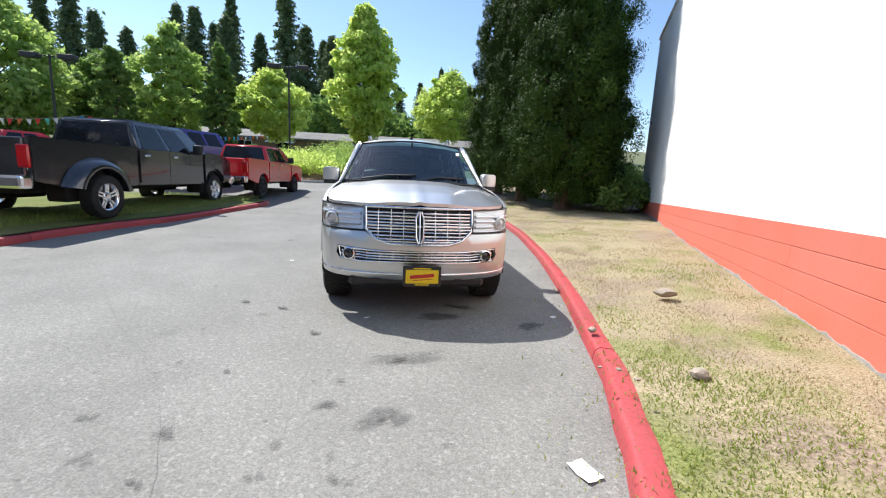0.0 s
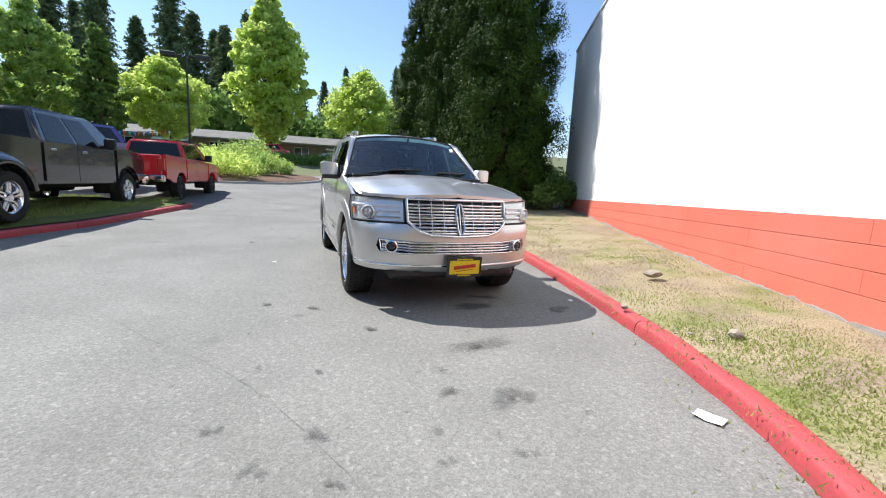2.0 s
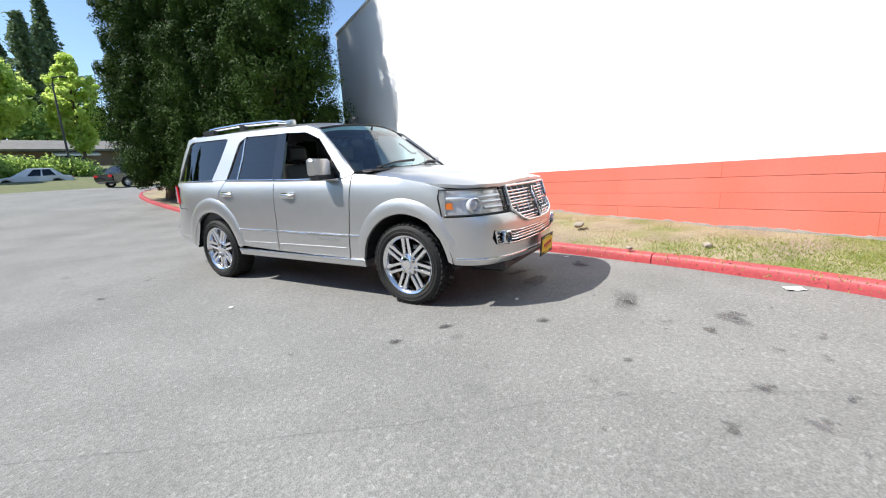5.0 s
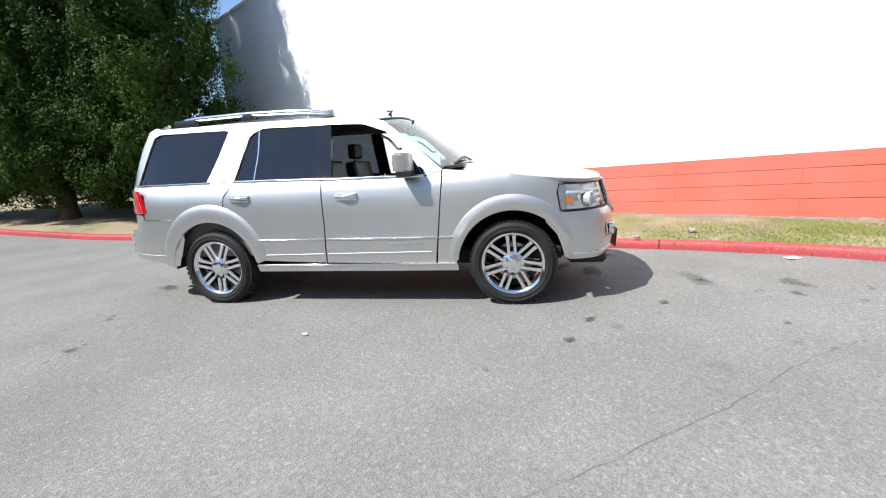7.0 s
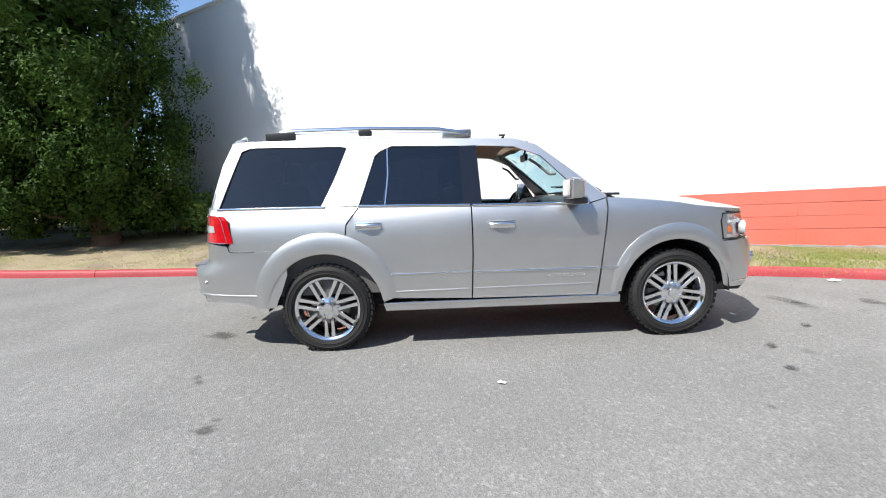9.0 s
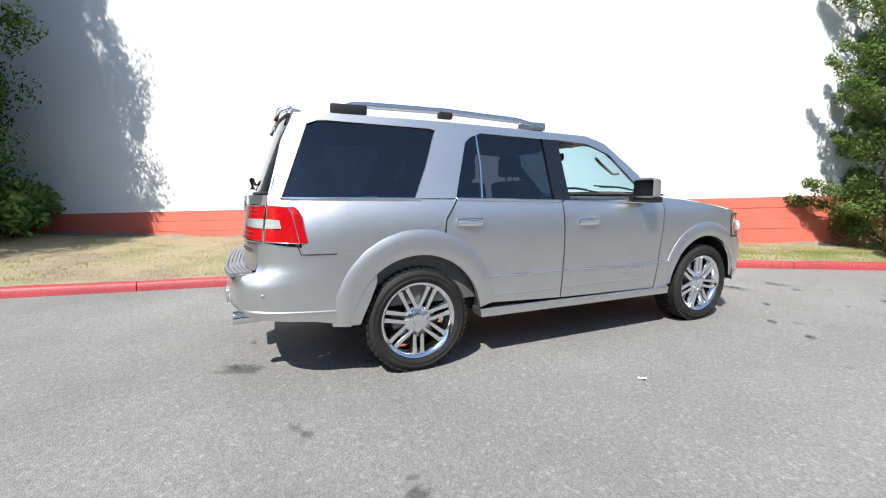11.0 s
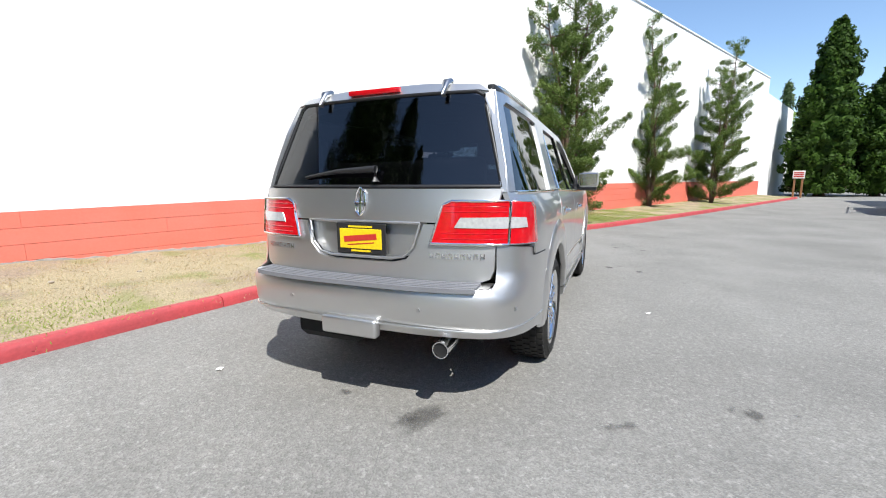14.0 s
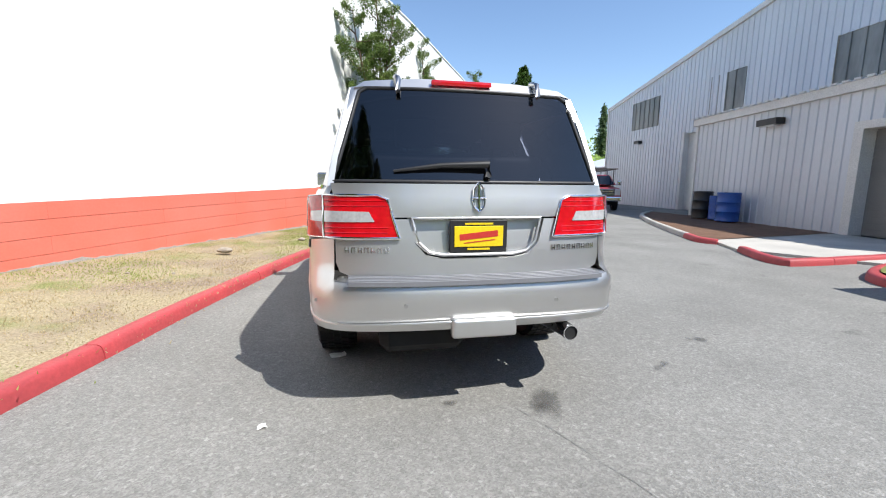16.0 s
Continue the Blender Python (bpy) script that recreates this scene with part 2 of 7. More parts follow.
def box(bm, c, s, bevel=0.0, m=None, segments=1):
    """A box of size s centred at c, its edges rounded by bevel."""
    got = bmesh.ops.create_cube(bm, size=1.0, matrix=Matrix.Translation(c) @ Matrix.Diagonal((*s, 1)))
    vs = got["verts"]
    if bevel:
        es = list({e for v in vs for e in v.link_edges})
        out = bmesh.ops.bevel(bm, geom=es, offset=bevel, segments=segments, profile=0.6, affect="EDGES")
        vs = list({v for f in out["faces"] for v in f.verts} | {v for v in vs if v.is_valid})
    if m is not None:
        bmesh.ops.transform(bm, matrix=m, verts=vs)
    return vs


def cyl(bm, a, b, r1, r2=None, n=16, cap=True):
    """A tapered round bar from a to b."""
    a, b = Vector(a), Vector(b)
    r2 = r1 if r2 is None else r2
    m = Matrix.Translation((a + b) / 2) @ (b - a).to_track_quat("Z", "Y").to_matrix().to_4x4()
    return bmesh.ops.create_cone(bm, cap_ends=cap, segments=n, radius1=r1, radius2=r2, depth=(b - a).length, matrix=m)["verts"]


def tube(bm, pts, r, n=8):
    """A round bar bent along pts; r one radius or one per point."""
    pts = [Vector(p) for p in pts]
    rs = r if isinstance(r, (list, tuple)) else [r] * len(pts)
    rings = []
    for i, p in enumerate(pts):
        d = (pts[min(i + 1, len(pts) - 1)] - pts[max(i - 1, 0)]).normalized()
        side = d.cross(Vector((0, 0, 1)) if abs(d.z) < 0.9 else Vector((1, 0, 0))).normalized()
        up = side.cross(d)
        rings.append([bm.verts.new(p + rs[i] * (math.cos(k * math.tau / n) * side + math.sin(k * math.tau / n) * up)) for k in range(n)])
    for a, b in zip(rings, rings[1:]):
        for k in range(n):
            bm.faces.new((a[k], a[(k + 1) % n], b[(k + 1) % n], b[k]))
    bm.faces.new(rings[0][::-1])
    bm.faces.new(rings[-1])
    return rings


def loft(bm, rings, closed=True, caps=False):
    """Skin between rings of points of equal count. Returns the rows of vertices."""
    rows = [[bm.verts.new(p) for p in ring] for ring in rings]
    for a, b in zip(rows, rows[1:]):
        k = len(a)
        for i in range(k if closed else k - 1):
            bm.faces.new((a[i], a[(i + 1) % k], b[(i + 1) % k], b[i]))
    if caps:
        bm.faces.new(rows[0][::-1])
        bm.faces.new(rows[-1])
    return rows


def prism(bm, outline, y0, y1, axis="y", m=None):
    """A flat outline of (u, v) pairs pushed out from y0 to y1 along an axis."""
    def at(u, v, w):
        return {"y": (u, w, v), "x": (w, u, v), "z": (u, v, w)}[axis]
    a = [bm.verts.new(at(u, v, y0)) for u, v in outline]
    b = [bm.verts.new(at(u, v, y1)) for u, v in outline]
    k = len(a)
    for i in range(k):
        bm.faces.new((a[i], a[(i + 1) % k], b[(i + 1) % k], b[i]))
    bm.faces.new(a[::-1])
    bm.faces.new(b)
    bmesh.ops.recalc_face_normals(bm, faces=bm.faces)
    if m is not None:
        bmesh.ops.transform(bm, matrix=m, verts=a + b)
    return a + b


# ---- lie of the land ----
LAND_Y = [-200, 1, 4, 8, 12, 16, 20, 26, 34, 38.5, 42, 48, 60, 80, 150, 400]
LAND_Z = [0, 0, 0.03, 0.10, 0.26, 0.55, 0.80, 1.05, 1.35, 1.5, 2.6, 3.6, 4.2, 5.5, 14, 30]


def land(y):
    return float(np.interp(y, LAND_Y, LAND_Z))


KERB = [(-12.6, -31.0), (-8.15, -22.0), (-3.7, -13.0), (-1.30, -8.5), (0.05, -6.2), (0.80, -4.95), (1.02, -4.4), (1.24, -3.85), (1.46, -3.05), (1.83, -1.7), (2.30, 0.35), (2.49, 1.4), (2.68, 2.55), (2.82, 3.6), (2.92, 4.8), (3.02, 6.2), (3.25, 8.6), (3.8, 12.0), (4.8, 16.5), (6.3, 20.0), (9.0, 22.5), (14.0, 24.0), (24.0, 25.0)]
WALL_AT, WALL_DIR = Vector((2.94, -4.37, 0)), Vector((0.48, 1.0, 0)).normalized()
WALL_OUT = Vector((-WALL_DIR.y, WALL_DIR.x, 0))


def smooth_line(pts, step=0.6):
    """Points along a rounded line through pts, about step apart."""
    pts = [Vector((*p, 0)) for p in pts]
    out = []
    for i in range(len(pts) - 1):
        p0, p1, p2, p3 = pts[max(i - 1, 0)], pts[i], pts[i + 1], pts[min(i + 2, len(pts) - 1)]
        k = max(2, int((p2 - p1).length / step))
        for j in range(k):
            t = j / k
            out.append(0.5 * (2 * p1 + (p2 - p0) * t + (2 * p0 - 5 * p1 + 4 * p2 - p3) * t * t + (3 * p1 - p0 - 3 * p2 + p3) * t ** 3))
    return out + [pts[-1]]


def wall_xy(s):
    """A place s metres along the wall's foot from its reference point."""
    return WALL_AT + WALL_DIR * s


def verge_z(p, kerb_dist):
    """The verge climbs gently from the kerb's top to the wall."""
    return land(p.y) + 0.13 + 0.045 * min(kerb_dist, 4)


# ---- ground, road, verge ----
def ground_sheet(name, xs, ys, mat, label, category, lift, bumpy=0.0):
    bm = bmesh.new()
    rows = [[bm.verts.new((x, y, land(y) + lift + bumpy * noise.noise((x * 0.02, y * 0.02, 0)))) for x in xs] for y in ys]
    for a, b in zip(rows, rows[1:]):
        for i in range(len(xs) - 1):
            bm.faces.new((a[i], a[i + 1], b[i + 1], b[i]))
    return structure(name, bm, mat, label, category, smooth=60)


ground_sheet("ground", [-2500, -600, -150, -60, -30, 0, 30, 60, 150, 600, 2500], [-2500, -600, -150, -60, -30, 0, 5, 10, 20, 30, 45, 60, 80, 150, 600, 2500], FAR_GROUND, "wide green and brown ground under trees and lots", "ground", -0.06)
ground_sheet("road", [-45, -30, -20, -12, -6, 0, 6, 12, 24], [-60, -40, -20, 0, 1, 2, 3, 4, 6, 8, 10, 12, 14, 16, 18, 20, 23, 26, 30, 34, 38, 38.5], ASPHALT, "weathered grey asphalt drive with oil spots", "road", 0.0)


def kerb_run(name, line, mat, label, side=1.0, width=0.17, height=0.12, length=2.4, base=land):
    """A kerb of cast lengths with dark joints between, its top edge rounded. side: +1 puts its body to the line's right."""
    top = thing(name, None, label, "kerb", "", "structure")
    pts, acc, run = smooth_line(line, 0.3), 0.0, []
    def flush(run, k):
        if len(run) < 2:
            return
        bm = bmesh.new()
        rings = []
        rnd = random.Random(k)
        for i, p in enumerate(run):
            d = (run[min(i + 1, len(run) - 1)] - run[max(i - 1, 0)]).normalized()
            out = Vector((d.y, -d.x, 0)) * side
            end = 0.006 if i in (0, len(run) - 1) else 0.0
            if i == 0:
                p = p + d * 0.006
            if i == len(run) - 1:
                p = p - d * 0.006
            z, j = base(p.y), 0.006 * noise.noise(p * 3)
            prof = [(0, -0.1), (0.006 + j, height * 0.35), (0.016 + j, height - 0.035), (0.028, height - 0.012 - end), (0.052, height - end), (width - 0.03, height - end + j), (width, height - 0.015), (width, -0.1)]
            rings.append([p + out * u + Vector((0, 0, z + v)) for u, v in prof])
        loft(bm, rings, True, True)
        bmesh.ops.recalc_face_normals(bm, faces=bm.faces)
        part("kerb_stone", bm, mat, top, smooth=40)
    k = 0
    for p, q in zip(pts, pts[1:] + [None]):
        run.append(p)
        if q is None:
            break
        acc += (q - p).length
        if acc > length:
            run.append(q)
            flush(run, k)
            run, acc, k = [], 0.0, k + 1
    flush(run, k)
    return top


kerb_run("kerb_verge", KERB, KERB_RED, "red painted concrete kerb with worn edges along the verge", side=1.0)


def verge():
    """The strip between the kerb and the wall: one sheet, rising a little, uneven."""
    bm = bmesh.new()
    rows = []
    for p in smooth_line(KERB, 0.35):
        s = (p - WALL_AT).dot(WALL_DIR)
        w = wall_xy(s)
        if s > 16:
            w = wall_xy(16) + Vector((0.35 * (p.x - 4), (p.y - 13), 0)) * 0.9 + Vector((6, 2, 0))
        a = p + (w - p).normalized() * 0.16
        if s <= 16:
            w = w + (w - p).normalized() * 0.05
        row = []
        for k in range(15):
            q = a.lerp(w, k / 14)
            d = (q - p).length
            z = land(q.y) + 0.10 + 0.055 * min(d, 4.5) + (0.025 * noise.noise(q * 1.3) + 0.012 * noise.noise(q * 5)) * (0 if k == 0 else 1)
            row.append(bm.verts.new((q.x, q.y, z)))
        rows.append(row)
    for a, b in zip(rows, rows[1:]):
        for k in range(14):
            bm.faces.new((a[k], a[k + 1], b[k + 1], b[k]))
    bmesh.ops.recalc_face_normals(bm, faces=bm.faces)
    return structure("verge_ground", bm, TURF, "dry patchy verge of straw, bare earth and green grass", "ground", smooth=80)


verge()


# ---- white block building ----
WALL_N, WALL_S = 14.3, -31.8


WALL_MID = -10.3


def wall_top(s):
    """The roof edge, with a slight break where the older part of the building begins."""
    return float(np.interp(s, [WALL_S, WALL_MID, WALL_N], [8.3, 7.85, 6.48]))


def band_top(s):
    """The red paint's upper edge: the ground climbs towards the north end, the paint line less so."""
    return float(np.interp(s, [WALL_S, -4.0, WALL_N], [1.21, 1.19, 0.80]))


def building():
    top = thing("building_wall", None, "long white painted block building with a red base", "building", "", "structure")
    m = Matrix.Translation(WALL_AT) @ Matrix(((WALL_DIR.x, -WALL_OUT.x, 0, 0), (WALL_DIR.y, -WALL_OUT.y, 0, 0), (0, 0, 1, 0), (0, 0, 0, 1)))
    bm = bmesh.new()
    def slab(s0, s1, u0, u1, z0, za, zb, zf=None):
        zf = z0 if zf is None else zf
        v = [bm.verts.new(m @ Vector(p)) for p in ((s0, u0, z0), (s1, u0, zf), (s1, u1, zf), (s0, u1, z0), (s0, u0, za), (s1, u0, zb), (s1, u1, zb), (s0, u1, za))]
        for f in ((0, 3, 2, 1), (4, 5, 6, 7), (0, 1, 5, 4), (1, 2, 6, 5), (2, 3, 7, 6), (3, 0, 4, 7)):
            bm.faces.new([v[i] for i in f])
    for s0, s1 in ((WALL_S, WALL_MID), (WALL_MID, -4.0), (-4.0, WALL_N)):
        slab(s0, s1, 0.0, 0.3, band_top(s0), wall_top(s0), wall_top(s1), band_top(s1))
    slab(WALL_N - 0.3, WALL_N, 0.3, 20.0, 0.0, wall_top(WALL_N), wall_top(WALL_N))
    slab(WALL_S, WALL_S + 0.3, 0.3, 20.0, 0.0, wall_top(WALL_S), wall_top(WALL_S))
    slab(-41.5, WALL_S - 0.002, 0.05, 0.35, -0.1, 7.1, 7.35)
    slab(-41.5, -41.2, 0.35, 12.0, -0.1, 7.1, 7.1)
    bmesh.ops.recalc_face_normals(bm, faces=bm.faces)
    part("upper_wall", bm, WALL_WHITE, top)
    bm = bmesh.new()
    va = [bm.verts.new(m @ Vector(p)) for p in ((WALL_S, 0.3, 7.6), (WALL_N, 0.3, 6.2), (WALL_N, 20, 6.2), (WALL_S, 20, 7.6))]
    bm.faces.new(va)
    part("roof_deck", bm, CONCRETE, top)
    for s0, s1 in ((WALL_S, WALL_MID), (WALL_MID, WALL_N)):
        bm = bmesh.new()
        a, z = m @ Vector((s0, 0.14, wall_top(s0) + 0.03)), m @ Vector((s1, 0.14, wall_top(s1) + 0.03))
        d = z - a
        q = Matrix.Translation((a + z) / 2) @ d.to_track_quat("Y", "Z").to_matrix().to_4x4()
        box(bm, (0, 0, 0), (0.38, d.length - 0.004, 0.07), 0.01, q)
        part("coping", bm, WALL_WHITE, top, "thin metal coping along the roof edge")
    return top, m


BUILDING, WALL_M = building()


def red_base():
    """Courses of red block at the wall's foot, with a recessed joint between courses; they follow the paint line."""
    cuts = [0.0, 0.215, 0.43, 0.645, 1.4]
    for k, (d0, d1) in enumerate(zip(cuts, cuts[1:])):
        s, step = WALL_S, 1.6 if k % 2 else 3.2
        while s < WALL_N - 0.01:
            e = min(s + step, WALL_N)
            step = 3.2
            bm = bmesh.new()
            vs = box(bm, ((s + e) / 2, 0.15, -(d0 + d1) / 2), (e - s - 0.0006, 0.30, d1 - d0 - 0.005), 0.003)
            for v in vs:
                v.co.z += band_top(v.co.x) - 0.001
            bmesh.ops.transform(bm, matrix=WALL_M, verts=bm.verts)
            part("wall_course", bm, WALL_RED, BUILDING)
            s = e
    for s0, s1 in ((WALL_S, -4.0), (-4.0, WALL_N)):
        bm = bmesh.new()
        vs = box(bm, ((s0 + s1) / 2, 0.157, -0.65), (s1 - s0 - 0.002, 0.28, 1.28), 0)
        for v in vs:
            v.co.z += band_top(v.co.x)
        bmesh.ops.transform(bm, matrix=WALL_M, verts=bm.verts)
        part("joint_backing", bm, WALL_RED, BUILDING)


red_base()


# ---- foliage ----
def leaf_mesh(name, centers, normals, size, mat, rnd, aspect=0.6, jitter=0.9):
    """Many small leaves: one bent quad each, set at centers and roughly facing along normals."""
    c = np.asarray(centers, float)
    nrm = np.asarray(normals, float) + rnd.normal(0, jitter, c.shape)
    nrm /= np.linalg.norm(nrm, axis=1, keepdims=True) + 1e-9
    t = rnd.normal(0, 1, c.shape)
    t -= (t * nrm).sum(1, keepdims=True) * nrm
    t /= np.linalg.norm(t, axis=1, keepdims=True) + 1e-9
    b = np.cross(nrm, t)
    s = (np.asarray(size) * rnd.uniform(0.6, 1.3, len(c)))[:, None]
    v = np.stack([c - t * s, c + b * s * aspect + nrm * s * 0.1, c + t * s, c - b * s * aspect + nrm * s * 0.1], 1).reshape(-1, 3)
    me = bpy.data.meshes.new(name)
    k = len(c)
    me.vertices.add(4 * k)
    me.vertices.foreach_set("co", v.ravel())
    me.loops.add(4 * k)
    me.loops.foreach_set("vertex_index", np.arange(4 * k))
    me.polygons.add(k)
    me.polygons.foreach_set("loop_start", np.arange(0, 4 * k, 4))
    me.materials.append(mat)
    me.update(calc_edges=True)
    return me


def add_leaves(name, parent, centers, normals, size, mat, rnd, **kw):
    ob = new(name, leaf_mesh(name, centers, normals, size, mat, rnd, **kw))
    ob.parent = parent
    return ob


def clump_points(rnd, c, r, n, flat=(1, 1, 1), shell=0.35):
    """n points in an uneven blob round c, more near its skin."""
    d = rnd.normal(0, 1, (n, 3))
    d /= np.linalg.norm(d, axis=1, keepdims=True)
    rad = r * (1 - shell * rnd.uniform(0, 1, n) ** 1.5)
    return np.asarray(c) + d * rad[:, None] * np.asarray(flat), d


def cedar(x, y, z, height, width, seed, leaf=0.045, count=430, per=520, label="tall dense dark green cedar on the dry verge", trunk_h=0.6, group="cedars by the wall"):
    """A broad cone of upright tufts with dark gaps between them, a ragged outline and a bare foot of trunk."""
    rnd = np.random.default_rng(seed)
    t = thing("cedar_tree", pose(x, y, z), label, "tree", group)
    bm = bmesh.new()
    r0 = 0.27 * width / 4.2
    tube(bm, [(0, 0, -0.3), (0, 0, 0.0), (0.02, 0.01, 0.35), (0.05, 0.03, height * 0.3), (0, 0, height * 0.96)], [r0 * 1.5, r0 * 1.25, r0, r0 * 0.75, 0.02], 12)
    for k in range(34):
        a, h = k * 2.4, trunk_h * 0.8 + (height - trunk_h) * (k / 34) ** 1.1 * 0.9
        r = 0.85 * width / 2 * (1 - (h / height) ** 1.6)
        tube(bm, [(0, 0, h), (0.5 * r * math.cos(a), 0.5 * r * math.sin(a), h + 0.1), (r * math.cos(a), r * math.sin(a), h + 0.5)], [0.055, 0.035, 0.01], 5)
    part("trunk", bm, BARK, t, smooth=60)
    cs, ns, sz = [], [], []
    for k in range(count):
        f = ((k + 0.5) / count) ** 1.12
        prof = (1 - f ** 1.7) ** 0.8 * (0.72 + 0.28 * min(1, f * 6))
        a = k * 2.39996 + rnd.uniform(-0.35, 0.35)
        lobe = 1 + 0.10 * math.sin(3 * a + seed) + 0.08 * math.sin(5 * a + 9 * f + seed)
        out = 1.0 if k % 4 else rnd.uniform(0.35, 0.7)
        r = width / 2 * prof * lobe * rnd.uniform(0.74, 1.10) * out
        cr = (0.26 + 0.22 * prof) * width / 4.2 * rnd.uniform(0.6, 1.4)
        h = trunk_h + (height - trunk_h) * f + rnd.uniform(-0.25, 0.25)
        c = np.array([r * math.cos(a), r * math.sin(a), h])
        n = int(per * (0.55 + 0.45 * prof))
        # each tuft is a cluster of small upswept plumes
        sub = rnd.normal(0, 1, (7, 3))
        sub = sub / np.linalg.norm(sub, axis=1, keepdims=True) * cr * 0.62
        own = rnd.integers(0, 7, n)
        d = rnd.normal(0, 1, (n, 3))
        d /= np.linalg.norm(d, axis=1, keepdims=True)
        p = c + sub[own] + d * (cr * 0.55 * (1 - 0.45 * rnd.uniform(0, 1, n)))[:, None] * np.array([0.85, 0.85, 1.35])
        p[:, 2] += 0.35 * (np.linalg.norm(p[:, :2], axis=1) - r * 0.9)
        p[:, 2] = np.maximum(p[:, 2], 0.36)
        cs.append(p)
        ns.append(d + np.array([math.cos(a), math.sin(a), 0.2]) * 0.5)
        sz.append(np.full(n, leaf))
    # oversized inner leaves round the trunk, added to block light through the crown
    n = 9000
    f = rnd.uniform(0, 1, n)
    rr_ = width / 2 * (1 - f ** 1.7) ** 0.8 * (0.72 + 0.28 * np.minimum(1, f * 6)) * rnd.uniform(0.30, 0.72, n)
    a = rnd.uniform(0, math.tau, n)
    cs.append(np.stack([rr_ * np.cos(a), rr_ * np.sin(a), trunk_h + 0.2 + (height - trunk_h - 0.2) * f], 1))
    ns.append(np.stack([np.cos(a), np.sin(a), np.zeros(n)], 1))
    sz.append(np.full(n, leaf * 3.2))
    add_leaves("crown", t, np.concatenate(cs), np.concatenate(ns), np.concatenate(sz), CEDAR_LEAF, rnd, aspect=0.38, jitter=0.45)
    return t


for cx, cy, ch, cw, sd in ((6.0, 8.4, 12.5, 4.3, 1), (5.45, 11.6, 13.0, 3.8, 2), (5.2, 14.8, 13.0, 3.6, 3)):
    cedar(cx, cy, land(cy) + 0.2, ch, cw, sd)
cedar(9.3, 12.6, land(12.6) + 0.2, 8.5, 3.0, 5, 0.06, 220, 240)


# ---- vehicle materials ----
def paint(name, base, metal=0.75, rough=0.32):
    return material(name, base, rough, metal, vary=0.06, grain=900, stain=3, grain_vary=0.05, coat=0.8, rough_vary=0.05)


SILVER = paint("silver_paint", (0.66, 0.658, 0.65), 1.0, 0.44)
CHROME = material("chrome", (0.84, 0.84, 0.85), 0.13, 1.0, vary=0.05, grain=60, stain=8, grain_vary=0.03, rough_vary=0.03)
BRUSHED = material("dull_metal", (0.55, 0.55, 0.55), 0.3, 1.0, vary=0.15, grain=60, stain=8)
BLACK = material("black_plastic", (0.018, 0.018, 0.019), 0.45, vary=0.2, grain=200, stain=8)
GLOSS_BLACK = material("gloss_black", (0.008, 0.008, 0.01), 0.06, vary=0.1, grain=60, stain=8, coat=0.5, rough_vary=0.02)
RUBBER = material("tyre_rubber", (0.012, 0.012, 0.012), 0.7, vary=0.3, grain=120, stain=6, bump=0.2, tint=(0.024, 0.023, 0.021), spec=0.35)
UNDER = material("underbody", (0.012, 0.012, 0.012), 0.9, vary=0.3, grain=40, stain=5)
LEATHER = material("dark_leather", (0.035, 0.032, 0.03), 0.5, vary=0.2, grain=150, stain=4, bump=0.2)
TRIM_GREY = material("grey_trim", (0.12, 0.115, 0.11), 0.6, vary=0.2, grain=150, stain=4)
STEP_GREY = material("bumper_step", (0.17, 0.175, 0.19), 0.5, vary=0.15, grain=150, stain=5)
TINT = glass_material("tinted_glass", (0.045, 0.052, 0.072), ior=1.9)
CLEAR = glass_material("clear_glass", (0.80, 0.86, 0.88))
SHIELD = glass_material("windscreen_glass", (0.46, 0.70, 0.78), ior=2.0)
HOUSING = material("lamp_silver", (0.90, 0.90, 0.90), 0.25, 0.6, vary=0.05, grain=60, stain=8, grain_vary=0.03, rough_vary=0.05)
LENS = glass_material("lamp_lens", (0.93, 0.94, 0.95))
RED_LENS = material("red_lens", (0.55, 0.006, 0.012), 0.12, vary=0.15, grain=30, stain=20, coat=1.0, rough_vary=0.03)
CLEAR_LENS = material("white_lens", (0.58, 0.58, 0.58), 0.15, 0.3, vary=0.12, grain=60, stain=20, coat=1.0, rough_vary=0.03)
AMBER = material("amber_lens", (0.75, 0.20, 0.03), 0.15, vary=0.1, grain=60, stain=20, coat=1.0, rough_vary=0.03)
PLATE_Y = material("plate_yellow", (0.78, 0.56, 0.01), 0.4, vary=0.06, grain=80, stain=9)
INK_RED = material("ink_red", (0.50, 0.03, 0.02), 0.5, vary=0.1, grain=80, stain=9)
STICKER = material("white_sticker", (0.75, 0.75, 0.72), 0.5, vary=0.05, grain=80, stain=9)


def spread(pts, n):
    """A contour of (x, y) pairs as a function of the distance along it from the first point."""
    line = smooth_line(pts, 0.03)
    acc = [0.0]
    for a, b in zip(line, line[1:]):
        acc.append(acc[-1] + (b - a).length)
    xs, ys = [p.x for p in line], [p.y for p in line]
    return lambda s: (float(np.interp(abs(s), acc, xs)) * (1 if s >= 0 else -1), float(np.interp(abs(s), acc, ys)))


def lerp(v, xs, ys):
    return float(np.interp(v, xs, ys))


FRONT = spread([(0, -2.62), (0.30, -2.60), (0.55, -2.56), (0.74, -2.48), (0.85, -2.38), (0.92, -2.24), (0.955, -2.05), (0.968, -1.85), (0.975, -1.6)], 60)
REAR = spread([(0, 2.53), (0.40, 2.52), (0.70, 2.47), (0.83, 2.40), (0.905, 2.28), (0.945, 2.10), (0.965, 1.90), (0.975, 1.6)], 60)


